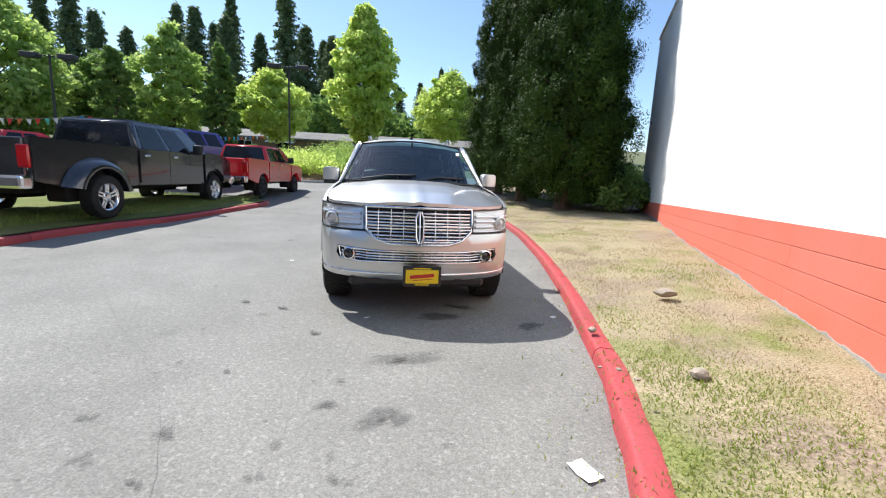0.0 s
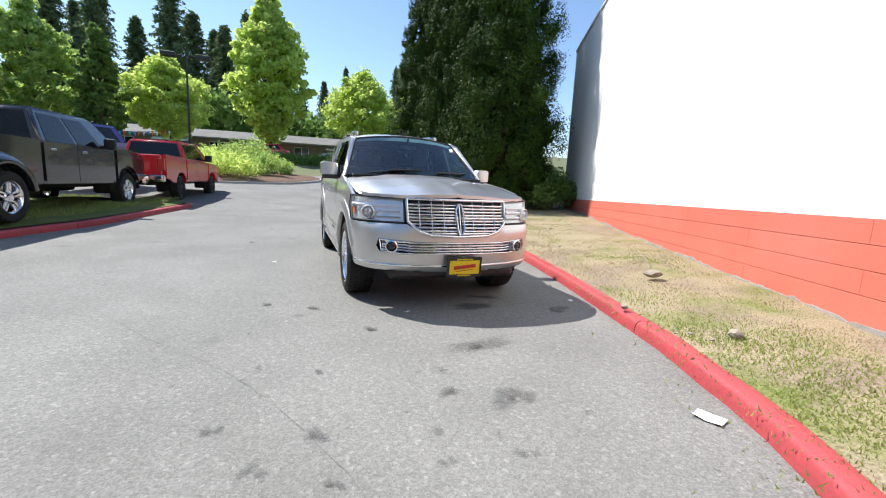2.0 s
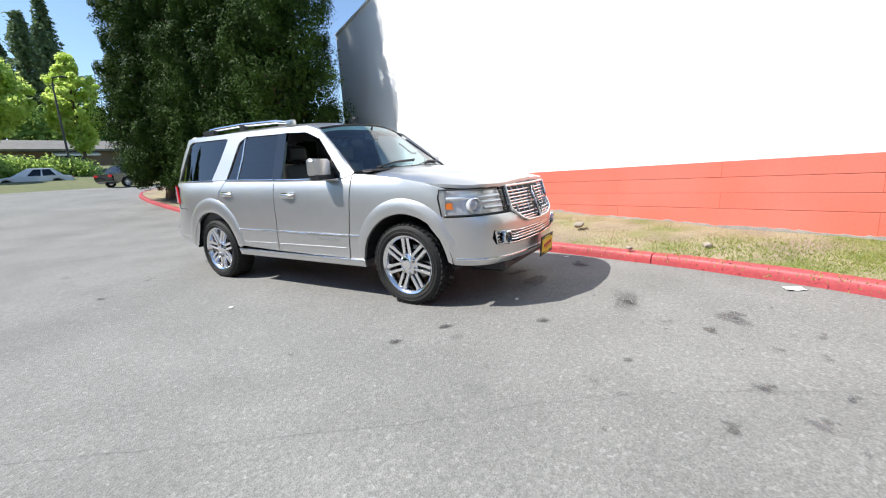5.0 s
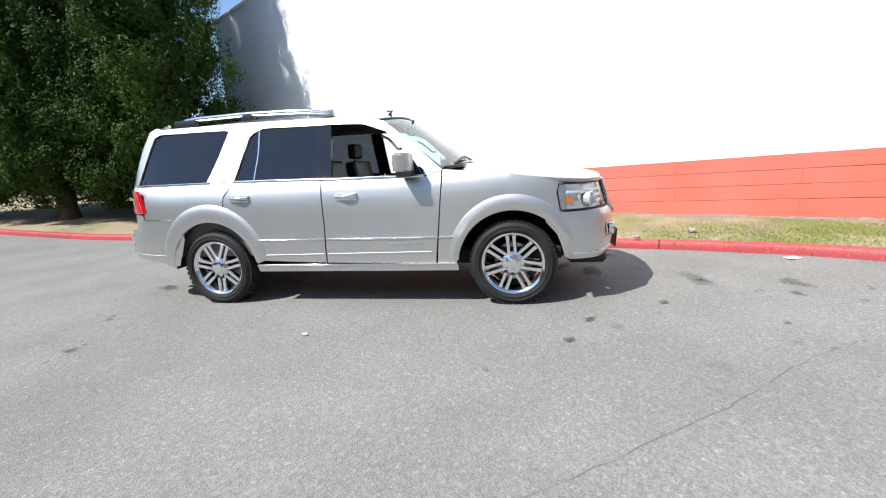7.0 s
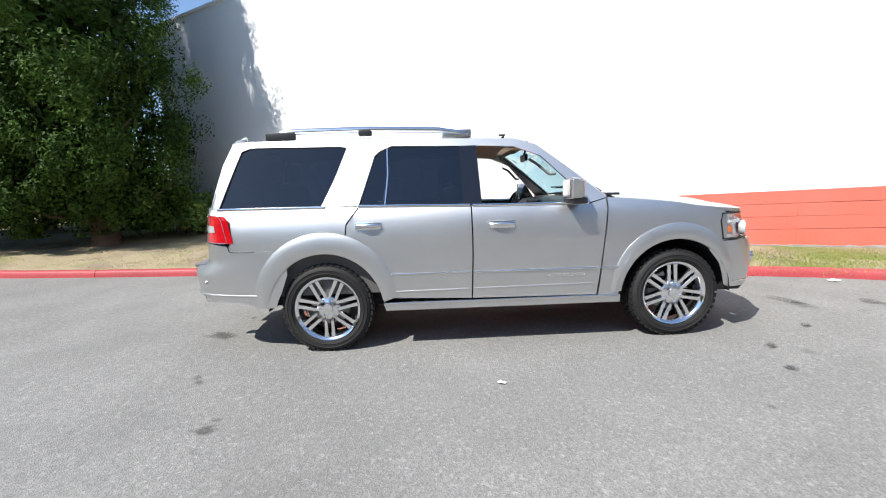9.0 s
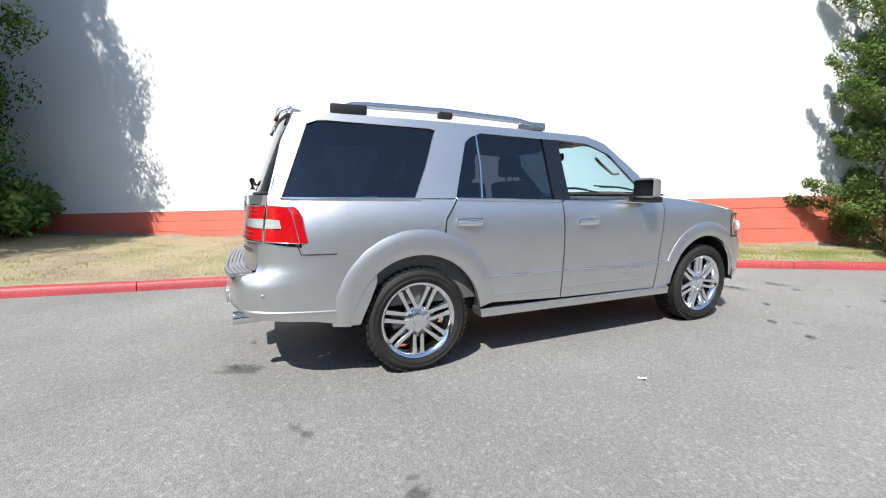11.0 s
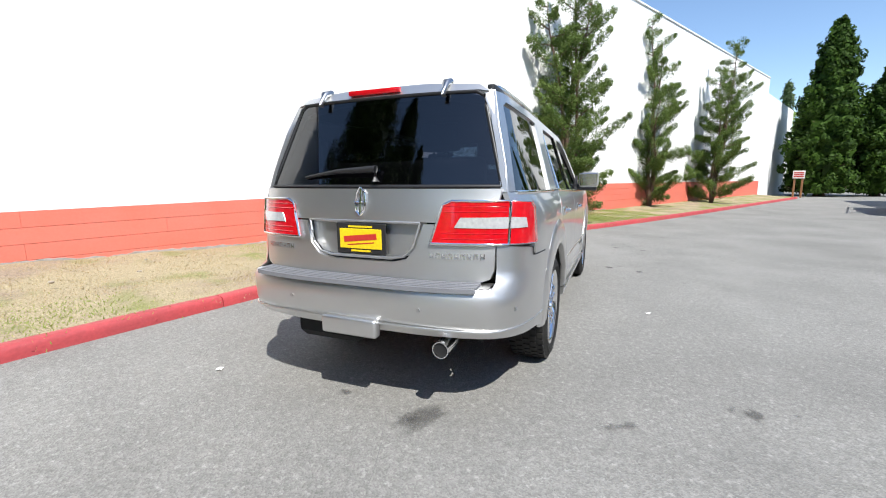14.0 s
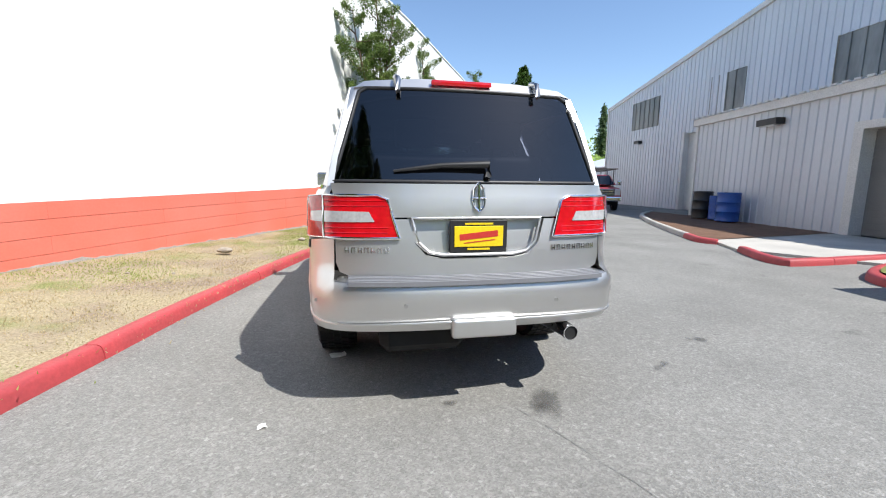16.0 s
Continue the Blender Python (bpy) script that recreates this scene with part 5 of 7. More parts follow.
        bm = bmesh.new()
        for i in range(1, 8):
            v = 0.995 + 0.227 * i / 8
            if 1.06 < v < 1.155:
                continue
            tube(bm, [ml(sgn * (0.50 + 0.36 * j / 6), v) + Vector((0, 0.001, 0)) for j in range(7)], 0.002, 4)
        part("lens_rib", bm, RED_LENS, lamp)
    # cabin
    bm = bmesh.new()
    box(bm, (0, -0.1, 0.46), (1.66, 4.0, 0.12), 0.02)
    box(bm, (0, 0.0, 0.38), (1.2, 3.6, 0.14), 0.03)
    part("floor_pan", bm, UNDER, car)
    bm = bmesh.new()
    cyl(bm, (-0.6, 1.365, 0.38), (0.6, 1.365, 0.38), 0.06, n=12)
    part("rear_axle", bm, UNDER, car)
    bm = bmesh.new()
    cyl(bm, (-0.6, -1.66, 0.36), (0.6, -1.66, 0.36), 0.05, n=12)
    part("front_axle", bm, UNDER, car)
    bm = bmesh.new()
    box(bm, (0.3, 2.2, 0.42), (0.5, 0.5, 0.18), 0.05)
    part("muffler", bm, UNDER, car)
    bm = bmesh.new()
    box(bm, (0, -1.72, 0.72), (1.0, 1.1, 0.75), 0.05)
    part("engine_block", bm, UNDER, car)
    for sgn in (-1, 1):
        bm = bmesh.new()
        prism(bm, [(-1.05, 0.5), (2.15, 0.5), (2.15, 1.20), (1.0, 1.20), (-1.0, 1.17)], sgn * 0.86, sgn * 0.89, "x")
        part("door_trim", bm, TRIM_GREY, car)
    panel("headliner", [(-0.64, -0.35), (0.64, -0.35), (0.66, 2.1), (-0.66, 2.1)], lambda u, v: roof_map(u, v) + Vector((0, 0, -0.055)), TRIM_GREY, car, 0.3)
    bm = bmesh.new()
    loft(bm, [[(x, -1.20, 1.20), (x, -1.0, 1.25), (x, -0.72, 1.22), (x, -0.62, 1.12), (x, -0.66, 0.75), (x, -1.1, 0.7)] for x in (-0.84, -0.3, 0.3, 0.84)], True, True)
    bmesh.ops.recalc_face_normals(bm, faces=bm.faces)
    part("dashboard", bm, LEATHER, car, "dark dashboard", smooth=40)
    bm = bmesh.new()
    box(bm, (0, -0.66, 1.10), (0.5, 0.06, 0.26), 0.02)
    box(bm, (0, -0.25, 0.75), (0.3, 0.9, 0.25), 0.03)
    part("console", bm, TRIM_GREY, car)
    bm = bmesh.new()
    m = Matrix.Translation((0.40, -0.48, 1.13)) @ Matrix.Rotation(radians(-65), 4, "X")
    tube(bm, [m @ Vector((0.19 * math.cos(a * math.tau / 24), 0.19 * math.sin(a * math.tau / 24), 0)) for a in range(25)], 0.017, 8)
    for a in (20, 160, 270):
        tube(bm, [m @ Vector((0, 0, -0.02)), m @ Vector((0.19 * math.cos(radians(a)), 0.19 * math.sin(radians(a)), 0))], 0.016, 6)
    cyl(bm, m @ Vector((0, 0, 0.0)), m @ Vector((0, 0, -0.3)), 0.06, 0.04, 12)
    part("steering_wheel", bm, BLACK, car, smooth=50)
    for x in (-0.42, 0.42):
        seat(car, x, -0.12, 0.72, 0.54)
        seat(car, x, 0.78, 0.74, 0.54)
    seat(car, 0, 1.55, 0.80, 1.15, True)
    bm = bmesh.new()
    box(bm, (0, -0.56, 1.66), (0.25, 0.03, 0.075), 0.012)
    cyl(bm, (0, -0.56, 1.69), (0, -0.60, 1.79), 0.012, n=6)
    part("inside_mirror", bm, BLACK, car)
    for sgn in (-1, 1):
        bm = bmesh.new()
        tube(bm, [(sgn * 0.70, -0.45, 1.60), (sgn * 0.68, -0.52, 1.56), (sgn * 0.74, -0.62, 1.46), (sgn * 0.78, -0.66, 1.46)], 0.013, 6)
        part("grab_handle", bm, TRIM_GREY, car, smooth=60)
    return car


suv()


# ---- trees ----
def pine(x, y, z, height, width, seed, lean=(0.0, 0.0), label="twisted blue-green juniper against the white wall"):
    """A ragged juniper: a few twisting leaders, short upswept sprays, bushy at the foot."""
    rnd = np.random.default_rng(seed)
    t = thing("juniper_tree", pose(x, y, z), label, "tree", "junipers along the wall")
    bm = bmesh.new()
    cs, ns, sz = [], [], []
    leaders = [(0.0, 0.0, 1.0)] + [(rnd.uniform(0, 6.28), rnd.uniform(0.25, 0.5), rnd.uniform(0.55, 0.85)) for _ in range(3)]
    for a0, off, share in leaders:
        tip = np.array([off * width * math.cos(a0) + lean[0], off * width * math.sin(a0) + lean[1], height * share])
        pts = []
        for i in range(9):
            f = i / 8
            w = 0.12 * width * math.sin(f * 7 + a0)
            pts.append(Vector((tip[0] * f ** 1.3 + w * f * (1 - f) * 2, tip[1] * f ** 1.3 + 0.1 * width * math.cos(f * 6 + a0) * f * (1 - f) * 2, tip[2] * f)))
        tube(bm, pts, [0.09 * (1 - 0.9 * i / 8) for i in range(9)], 7)
        n = int(36 * share)
        for k in range(n):
            f = (k + 0.6) / n
            p = np.array(pts[min(8, int(f * 8))].lerp(pts[min(8, int(f * 8) + 1)], f * 8 - int(f * 8)) if f < 1 else pts[8])
            a = k * 2.4 + rnd.uniform(-0.5, 0.5)
            r = width / 2 * (1 - f) ** 0.6 * rnd.uniform(0.4, 1.55) + 0.22
            end = p + np.array([r * math.cos(a), r * math.sin(a), r * rnd.uniform(0.15, 0.95)])
            tube(bm, [Vector(p), Vector((p + end) / 2 - (0, 0, 0.05)), Vector(end)], [0.022, 0.014, 0.006], 4)
            m = max(2, int(r / 0.16))
            for j in range(m + 1):
                q = p + (end - p) * (0.35 + 0.65 * j / m)
                cr = 0.28 * rnd.uniform(0.6, 1.2) * (1 - 0.60 * j / m) * (0.75 + 0.25 * width / 2)
                pp, dd = clump_points(rnd, q, cr, 170, (0.9, 0.9, 1.1), 0.6)
                cs.append(pp)
                ns.append(dd)
                sz.append(np.full(170, 0.03))
    part("trunk", bm, BARK, t, smooth=60)
    add_leaves("crown", t, np.concatenate(cs), np.concatenate(ns), np.concatenate(sz), PINE_LEAF, rnd, aspect=0.4, jitter=0.6)
    return t


def broadleaf(x, y, z, height, width, seed, mat, base=0.25, leaf=0.17, clumps=120, per=110, label="leafy tree", group="", peak=0.45, trunk_r=0.16):
    """Trunk, limbs that fork, and clumps of leaves with gaps between; peak: how far up the crown is widest."""
    rnd = np.random.default_rng(seed)
    t = thing("broadleaf_tree", pose(x, y, z), label, "tree", group)
    bm = bmesh.new()
    tube(bm, [(0, 0, -0.4), (0.05, 0.05, height * 0.3), (0, 0.02, height * 0.6), (0.03, 0, height * 0.93)], [trunk_r, trunk_r * 0.8, trunk_r * 0.45, 0.02], 8)
    cs, ns, sz = [], [], []
    for k in range(clumps):
        f = ((k + 0.5) / clumps) ** 0.9
        prof = (f / peak) ** 0.6 if f < peak else max(0.04, 1 - ((f - peak) / (1 - peak)) ** 2.0)
        a = k * 2.39996
        r = width / 2 * prof * math.sqrt(rnd.uniform(0.12, 1.0)) * rnd.uniform(0.8, 1.18) * (1 + 0.16 * math.sin(3 * a + seed))
        h = height * (base + (1 - base) * f) * rnd.uniform(0.94, 1.05)
        c = np.array([r * math.cos(a), r * math.sin(a), h])
        if k % 3 == 0:
            root = height * (base * 0.8 + (1 - base) * f * 0.75)
            tube(bm, [(0, 0, root), (c[0] * 0.5, c[1] * 0.5, root + (h - root) * 0.7), tuple(c)], [trunk_r * 0.35 * (1 - f * 0.6), trunk_r * 0.2, 0.012], 5)
        p, d = clump_points(rnd, c, width * 0.095 * rnd.uniform(0.45, 1.5), per, (1, 1, 0.7), 0.9)
        cs.append(p)
        ns.append(d * 0.6 + np.array([0, 0, 0.6]))
        sz.append(np.full(per, leaf))
    part("trunk", bm, BARK, t, smooth=60)
    add_leaves("crown", t, np.concatenate(cs), np.concatenate(ns), np.concatenate(sz), mat, rnd, aspect=0.6)
    return t


def fir(height, width, seed, bare=0.15, tiers=34):
    """A tall fir: tiers of drooping boughs of needles, thin at the top, gaps between."""
    rnd = np.random.default_rng(seed)
    t = thing("fir_tree", None, "tall dark conifer on the wooded hill", "tree", "conifers on the hill")
    bm = bmesh.new()
    tube(bm, [(0, 0, -2), (0, 0, height * 0.5), (0, 0, height)], [0.012 * height, 0.008 * height, 0.02], 7)
    cs, ns, sz = [], [], []
    for k in range(tiers):
        f = k / tiers
        h = height * (bare + (1 - bare) * f)
        for j in range(8):
            if rnd.uniform() < 0.22:
                continue
            a = j * 0.9 + k * 1.7 + rnd.uniform(-0.3, 0.3)
            r = width / 2 * (1 - f) ** 0.6 * rnd.uniform(0.55, 1.1) + 0.2
            n = int(60 * (0.4 + 0.6 * (1 - f)))
            u = rnd.uniform(0.08, 1, n)
            p = np.stack([u * r * math.cos(a), u * r * math.sin(a), h - 0.28 * r * u ** 1.5 + 0.1 * r * u], 1) + rnd.normal(0, 0.09 * width / 3, (n, 3)) * (1.3 - u)[:, None]
            cs.append(p)
            ns.append(np.tile([0, 0, 1.0], (n, 1)))
            sz.append(0.34 + 0.3 * (1 - u))
    part("trunk", bm, BARK, t)
    add_leaves("crown", t, np.concatenate(cs), np.concatenate(ns), np.concatenate(sz), FIR_LEAF, rnd, aspect=0.45, jitter=0.7)
    return t


def shrub(x, y, z, w, d, h, seed, mat, label, leaf=0.06, per=90, clumps=40, name="shrub", turn=0.0):
    rnd = np.random.default_rng(seed)
    t = thing(name, pose(x, y, z, 0, 0, turn), label, "shrub")
    bm = bmesh.new()
    cs, ns = [], []
    for k in range(clumps):
        u = rnd.uniform(-1, 1, 2)
        c = np.array([u[0] * w / 2, u[1] * d / 2, h * rnd.uniform(0.35, 0.85) * (1 - 0.3 * max(abs(u[0]), abs(u[1])) ** 2)])
        if k % 4 == 0:
            tube(bm, [(c[0] * 0.6, c[1] * 0.6, -0.1), tuple(c)], [0.02, 0.006], 4)
        p, dd = clump_points(rnd, c, 0.28 * h * rnd.uniform(0.7, 1.2), per, (1.2, 1.2, 1), 0.7)
        p[:, 2] = np.maximum(p[:, 2], 0.02)
        cs.append(p)
        ns.append(dd)
    part("stems", bm, BARK, t)
    add_leaves("leaves", t, np.concatenate(cs), np.concatenate(ns), leaf, mat, rnd, aspect=0.55)
    return t


pine(0.05, -8.4, 0.15, 7.0, 1.95, 21)
pine(-2.60, -15.4, 0.15, 7.3, 2.3, 22, (0.4, 0.6))
pine(-5.70, -20.2, 0.15, 7.6, 2.3, 23, (-0.6, -0.4))

# south end: a pair of dense cedars, the wooded hill behind
cedar(-15.6, -36.5, 0.0, 12.4, 5.0, 31, 0.15, 210, 250, "dense cone-shaped cedar by the lane's end", 0.3, "cedars at the lane's end")
cedar(-19.3, -37.5, 0.0, 9.3, 4.4, 32, 0.15, 170, 250, "dense cone-shaped cedar by the lane's end", 0.3, "cedars at the lane's end")
shrub(7.7, 7.6, 0.45, 2.0, 2.4, 1.3, 61, DARK_LEAF, "dark shrub in the cedars' shade by the wall", 0.07, 120, 45)
shrub(9.5, 11.0, 0.6, 2.5, 3.0, 1.6, 62, DARK_LEAF, "dark shrub behind the cedars", 0.08, 120, 45)

# north side: lot trees
broadleaf(-3.5, 46.0, 3.3, 16.0, 8.2, 41, BRIGHT_LEAF, 0.12, 0.24, 300, 130, "tall bright green tree with an oval crown", "", 0.36, 0.25)
broadleaf(-10.5, 34.0, 1.35, 8.2, 6.2, 42, BRIGHT_LEAF, 0.33, 0.17, 150, 120, "yellow-green young tree in the lot", "", 0.35, 0.13)
broadleaf(6.8, 46.5, 2.8, 10.4, 8.4, 43, BRIGHT_LEAF, 0.30, 0.19, 180, 120, "spreading yellow-green tree behind the hedge", "", 0.3, 0.16)
broadleaf(12.6, 44.0, 2.8, 9.5, 4.6, 44, BRIGHT_LEAF, 0.2, 0.18, 130, 110, "yellow-green tree beside the cedars", "", 0.4)
broadleaf(-21.2, 30.0, 1.2, 8.4, 3.0, 45, DARK_LEAF, 0.1, 0.16, 120, 130, "dark upright columnar tree", "columnar trees in the lot", 0.4)
broadleaf(-14.3, 32.0, 1.3, 9.3, 3.2, 46, DARK_LEAF, 0.1, 0.16, 130, 130, "dark upright columnar tree", "columnar trees in the lot", 0.4)
broadleaf(-19.0, 34.0, 1.4, 10.8, 6.2, 47, MID_LEAF, 0.12, 0.18, 140, 120, "green lot tree with a loose crown", "", 0.4)
broadleaf(-29.5, 30.0, 1.2, 11.5, 11.0, 48, MID_LEAF, 0.08, 0.22, 220, 120, "broad dense green tree at the lot's edge", "broad trees at the lot's edge", 0.4, 0.22)
broadleaf(-37.0, 22.0, 0.9, 12.0, 11.0, 49, MID_LEAF, 0.08, 0.22, 200, 120, "broad dense green tree at the lot's edge", "broad trees at the lot's edge", 0.4, 0.22)
broadleaf(-26.0, 37.0, 1.5, 9.0, 8.0, 50, DARK_LEAF, 0.06, 0.20, 150, 120, "broad dense green tree at the lot's edge", "broad trees at the lot's edge", 0.4, 0.2)

FIRS = [fir(28, 12.5, 71, 0.08), fir(33, 10.5, 72, 0.15), fir(26, 13, 73, 0.06)]
spots = [(-44, 100, 1.0), (-39, 108, 1.1), (-36, 96, 0.85), (-50, 104, 0.9), (-24, 98, 1.05), (-21, 104, 1.1), (-15, 106, 0.95), (-11, 112, 0.9), (-58, 100, 0.9), (-64, 92, 0.95), (-72, 96, 0.9), (-80, 86, 0.9), (-30, 116, 0.7), (-6, 120, 0.75), (2, 128, 0.65), (8, 126, 0.6), (14, 124, 0.62), (20, 78, 0.78), (24, 84, 0.7), (30, 100, 0.8), (38, 96, 0.8), (-33, 110, 0.95), (-53, 112, 1.0), (-68, 106, 1.0), (-90, 80, 0.9), (26, 112, 0.7), (46, 90, 0.8), (-18, 112, 0.9), (-46, 116, 0.9), (-2, 114, 0.6)]
rr = random.Random(5)
for k, (fx, fy, fs) in enumerate(spots):
    m = pose(fx, fy, land(fy) - 0.5, 0, 0, rr.uniform(0, 360)) @ Matrix.Diagonal((fs, fs, fs * rr.uniform(0.92, 1.08), 1))
    if k < 3:
        FIRS[k].matrix_world = pose(fx, fy, land(fy) - 0.5)
    else:
        c = copy_thing(FIRS[k % 3], m)


def wood(name, spots, mat, seed, leaf, label):
    """Far mixed woodland, told apart only as masses: one object."""
    rnd = np.random.default_rng(seed)
    cs, ns, sz = [], [], []
    for wx, wy, wz, wr, wh in spots:
        for k in range(26):
            c = np.array([wx + rnd.normal(0, wr * 0.4), wy + rnd.normal(0, wr * 0.4), wz + wh * rnd.uniform(0.1, 0.9)])
            p, d = clump_points(rnd, c, wr * 0.38 * rnd.uniform(0.6, 1.2), 70, (1, 1, 0.9), 0.7)
            cs.append(p)
            ns.append(d)
            sz.append(np.full(70, leaf))
    ob = new(name, leaf_mesh(name, np.concatenate(cs), np.concatenate(ns), np.concatenate(sz), mat, rnd))
    return tagged(ob, label, "woodland", kind="stuff")


wood("woodland", [(x, 78 + 8 * math.sin(x), 5, 6, 8) for x in range(-78, 42, 5)], DARK_LEAF, 81, 0.5, "dark mixed woodland behind the low building")
wood("woodland", [(x, -105 + 10 * math.sin(x * 0.7), 0, 9, 13 + 5 * math.sin(x * 0.3)) for x in range(-120, 10, 7)] + [(x, -85, 0, 6, 8) for x in range(-75, -25, 6)], MID_LEAF, 82, 0.6, "wooded hillside beyond the lane")
for k, (fx, fy, fs) in enumerate([(-60, -110, 0.8), (-66, -104, 0.7), (-74, -112, 0.85), (-52, -118, 0.8), (-84, -108, 0.8), (-95, -100, 0.8), (-44, -122, 0.75), (-36, -118, 0.7)]):
    copy_thing(FIRS[k % 3], pose(fx, fy, 0, 0, 0, rr.uniform(0, 360)) @ Matrix.Diagonal((fs, fs, fs, 1)))

# hedge bank at the far side of the lot
for k in range(9):
    hx = -13.5 + k * 2.9
    shrub(hx, 39.6 + 0.2 * math.sin(k), 1.45, 3.3, 2.2, 2.0 if hx < 3 else 2.5, 90 + k, DARK_LEAF if hx < 2.5 else MID_LEAF, "clipped green hedge at the lot's far edge" if hx >= 2.5 else "dark green hedge at the lot's far edge", 0.13, 80, 60, "hedge")
for k, (bx, by, bw, bh) in enumerate([(-4.6, 19.6, 2.4, 1.3), (-3.0, 21.8, 2.2, 1.5), (-5.4, 23.4, 2.6, 1.9), (-2.4, 24.6, 2.0, 1.2), (-6.6, 21.0, 2.4, 1.6), (-4.2, 26.6, 2.6, 2.6)]):
    shrub(bx, by, land(by) + 0.1, bw, bw, bh, 120 + k, MID_LEAF if k % 2 else BRIGHT_LEAF, "rounded green shrub in the planted island", 0.075, 100, 40)


# ---- other vehicles ----
GRAPHITE = paint("graphite_paint", (0.075, 0.075, 0.082), 0.7, 0.22)
TRUCK_RED = paint("red_truck_paint", (0.60, 0.010, 0.014), 0.0, 0.25)
OLD_RED = paint("faded_red_paint", (0.36, 0.03, 0.03), 0.0, 0.35)
PURPLE = paint("deep_blue_paint", (0.07, 0.05, 0.26), 0.35, 0.25)
WHITE_PAINT = paint("white_car_paint", (0.72, 0.73, 0.74), 0.0, 0.3)
DARK_PAINT = paint("black_car_paint", (0.02, 0.02, 0.022), 0.2, 0.2)
DARK_GLASS = material("dark_window", (0.010, 0.013, 0.020), 0.04, vary=0.1, grain=20, stain=3, rough_vary=0.02, spec=0.4)


def quad_on(a, b, c, d, u0, v0, u1, v1, lift):
    """A patch of the face a-b-c-d (a-b its foot, d-c its top), lifted off it."""
    def at(u, v):
        return (a.lerp(b, u)).lerp(d.lerp(c, u), v)
    n = (b - a).cross(d - a).normalized()
    return [at(u, v) + n * lift for u, v in ((u0, v0), (u1, v0), (u1, v1), (u0, v1))]


def pane(name, pts, parent, mat=None, thick=0.012, label=""):
    bm = bmesh.new()
    n = (pts[1] - pts[0]).cross(pts[3] - pts[0]).normalized() * thick
    loft(bm, [[p - n for p in pts], list(pts)], True, True)
    bmesh.ops.recalc_face_normals(bm, faces=bm.faces)
    return part(name, bm, mat or DARK_GLASS, parent, label)


def cab(parent, y0, y1, half, z0, z1, rake_r, rake_f, mat, side_panes, name="cab_roof"):
    """A glasshouse: tapered box with window panes let into its four faces. +y is ahead."""
    lo = [Vector((-half, y0, z0)), Vector((half, y0, z0)), Vector((half, y1, z0)), Vector((-half, y1, z0))]
    t = half - 0.20
    hi = [Vector((-t, y0 + rake_r, z1)), Vector((t, y0 + rake_r, z1)), Vector((t, y1 - rake_f, z1)), Vector((-t, y1 - rake_f, z1))]
    bm = bmesh.new()
    loft(bm, [lo, hi], True, True)
    bmesh.ops.recalc_face_normals(bm, faces=bm.faces)
    bmesh.ops.bevel(bm, geom=bm.edges[:], offset=0.05, segments=3, affect="EDGES")
    g = part(name, bm, mat, parent, smooth=50)
    for u0, u1 in side_panes:
        pane("side_window", quad_on(lo[1], lo[2], hi[2], hi[1], u0, 0.06, u1, 0.84, 0.006), g)
        pane("side_window", quad_on(lo[3], lo[0], hi[0], hi[3], 1 - u1, 0.06, 1 - u0, 0.84, 0.006), g)
    pane("windscreen", quad_on(lo[2], lo[3], hi[3], hi[2], 0.05, 0.06, 0.95, 0.92, 0.006), g)
    pane("back_window", quad_on(lo[0], lo[1], hi[1], hi[0], 0.07, 0.1, 0.93, 0.86, 0.006), g)
    return g


def slab_side(outline, x0, x1, bevel, mat, name, parent, label="", smooth=40):
    bm = bmesh.new()
    prism(bm, outline, x0, x1, "x")
    if bevel:
        es = [e for e in bm.edges if len(e.link_faces) == 2 and abs(e.calc_face_angle(0)) > 0.6]
        bmesh.ops.bevel(bm, geom=es, offset=bevel, segments=2, affect="EDGES")
    return part(name, bm, mat, parent, label, smooth)


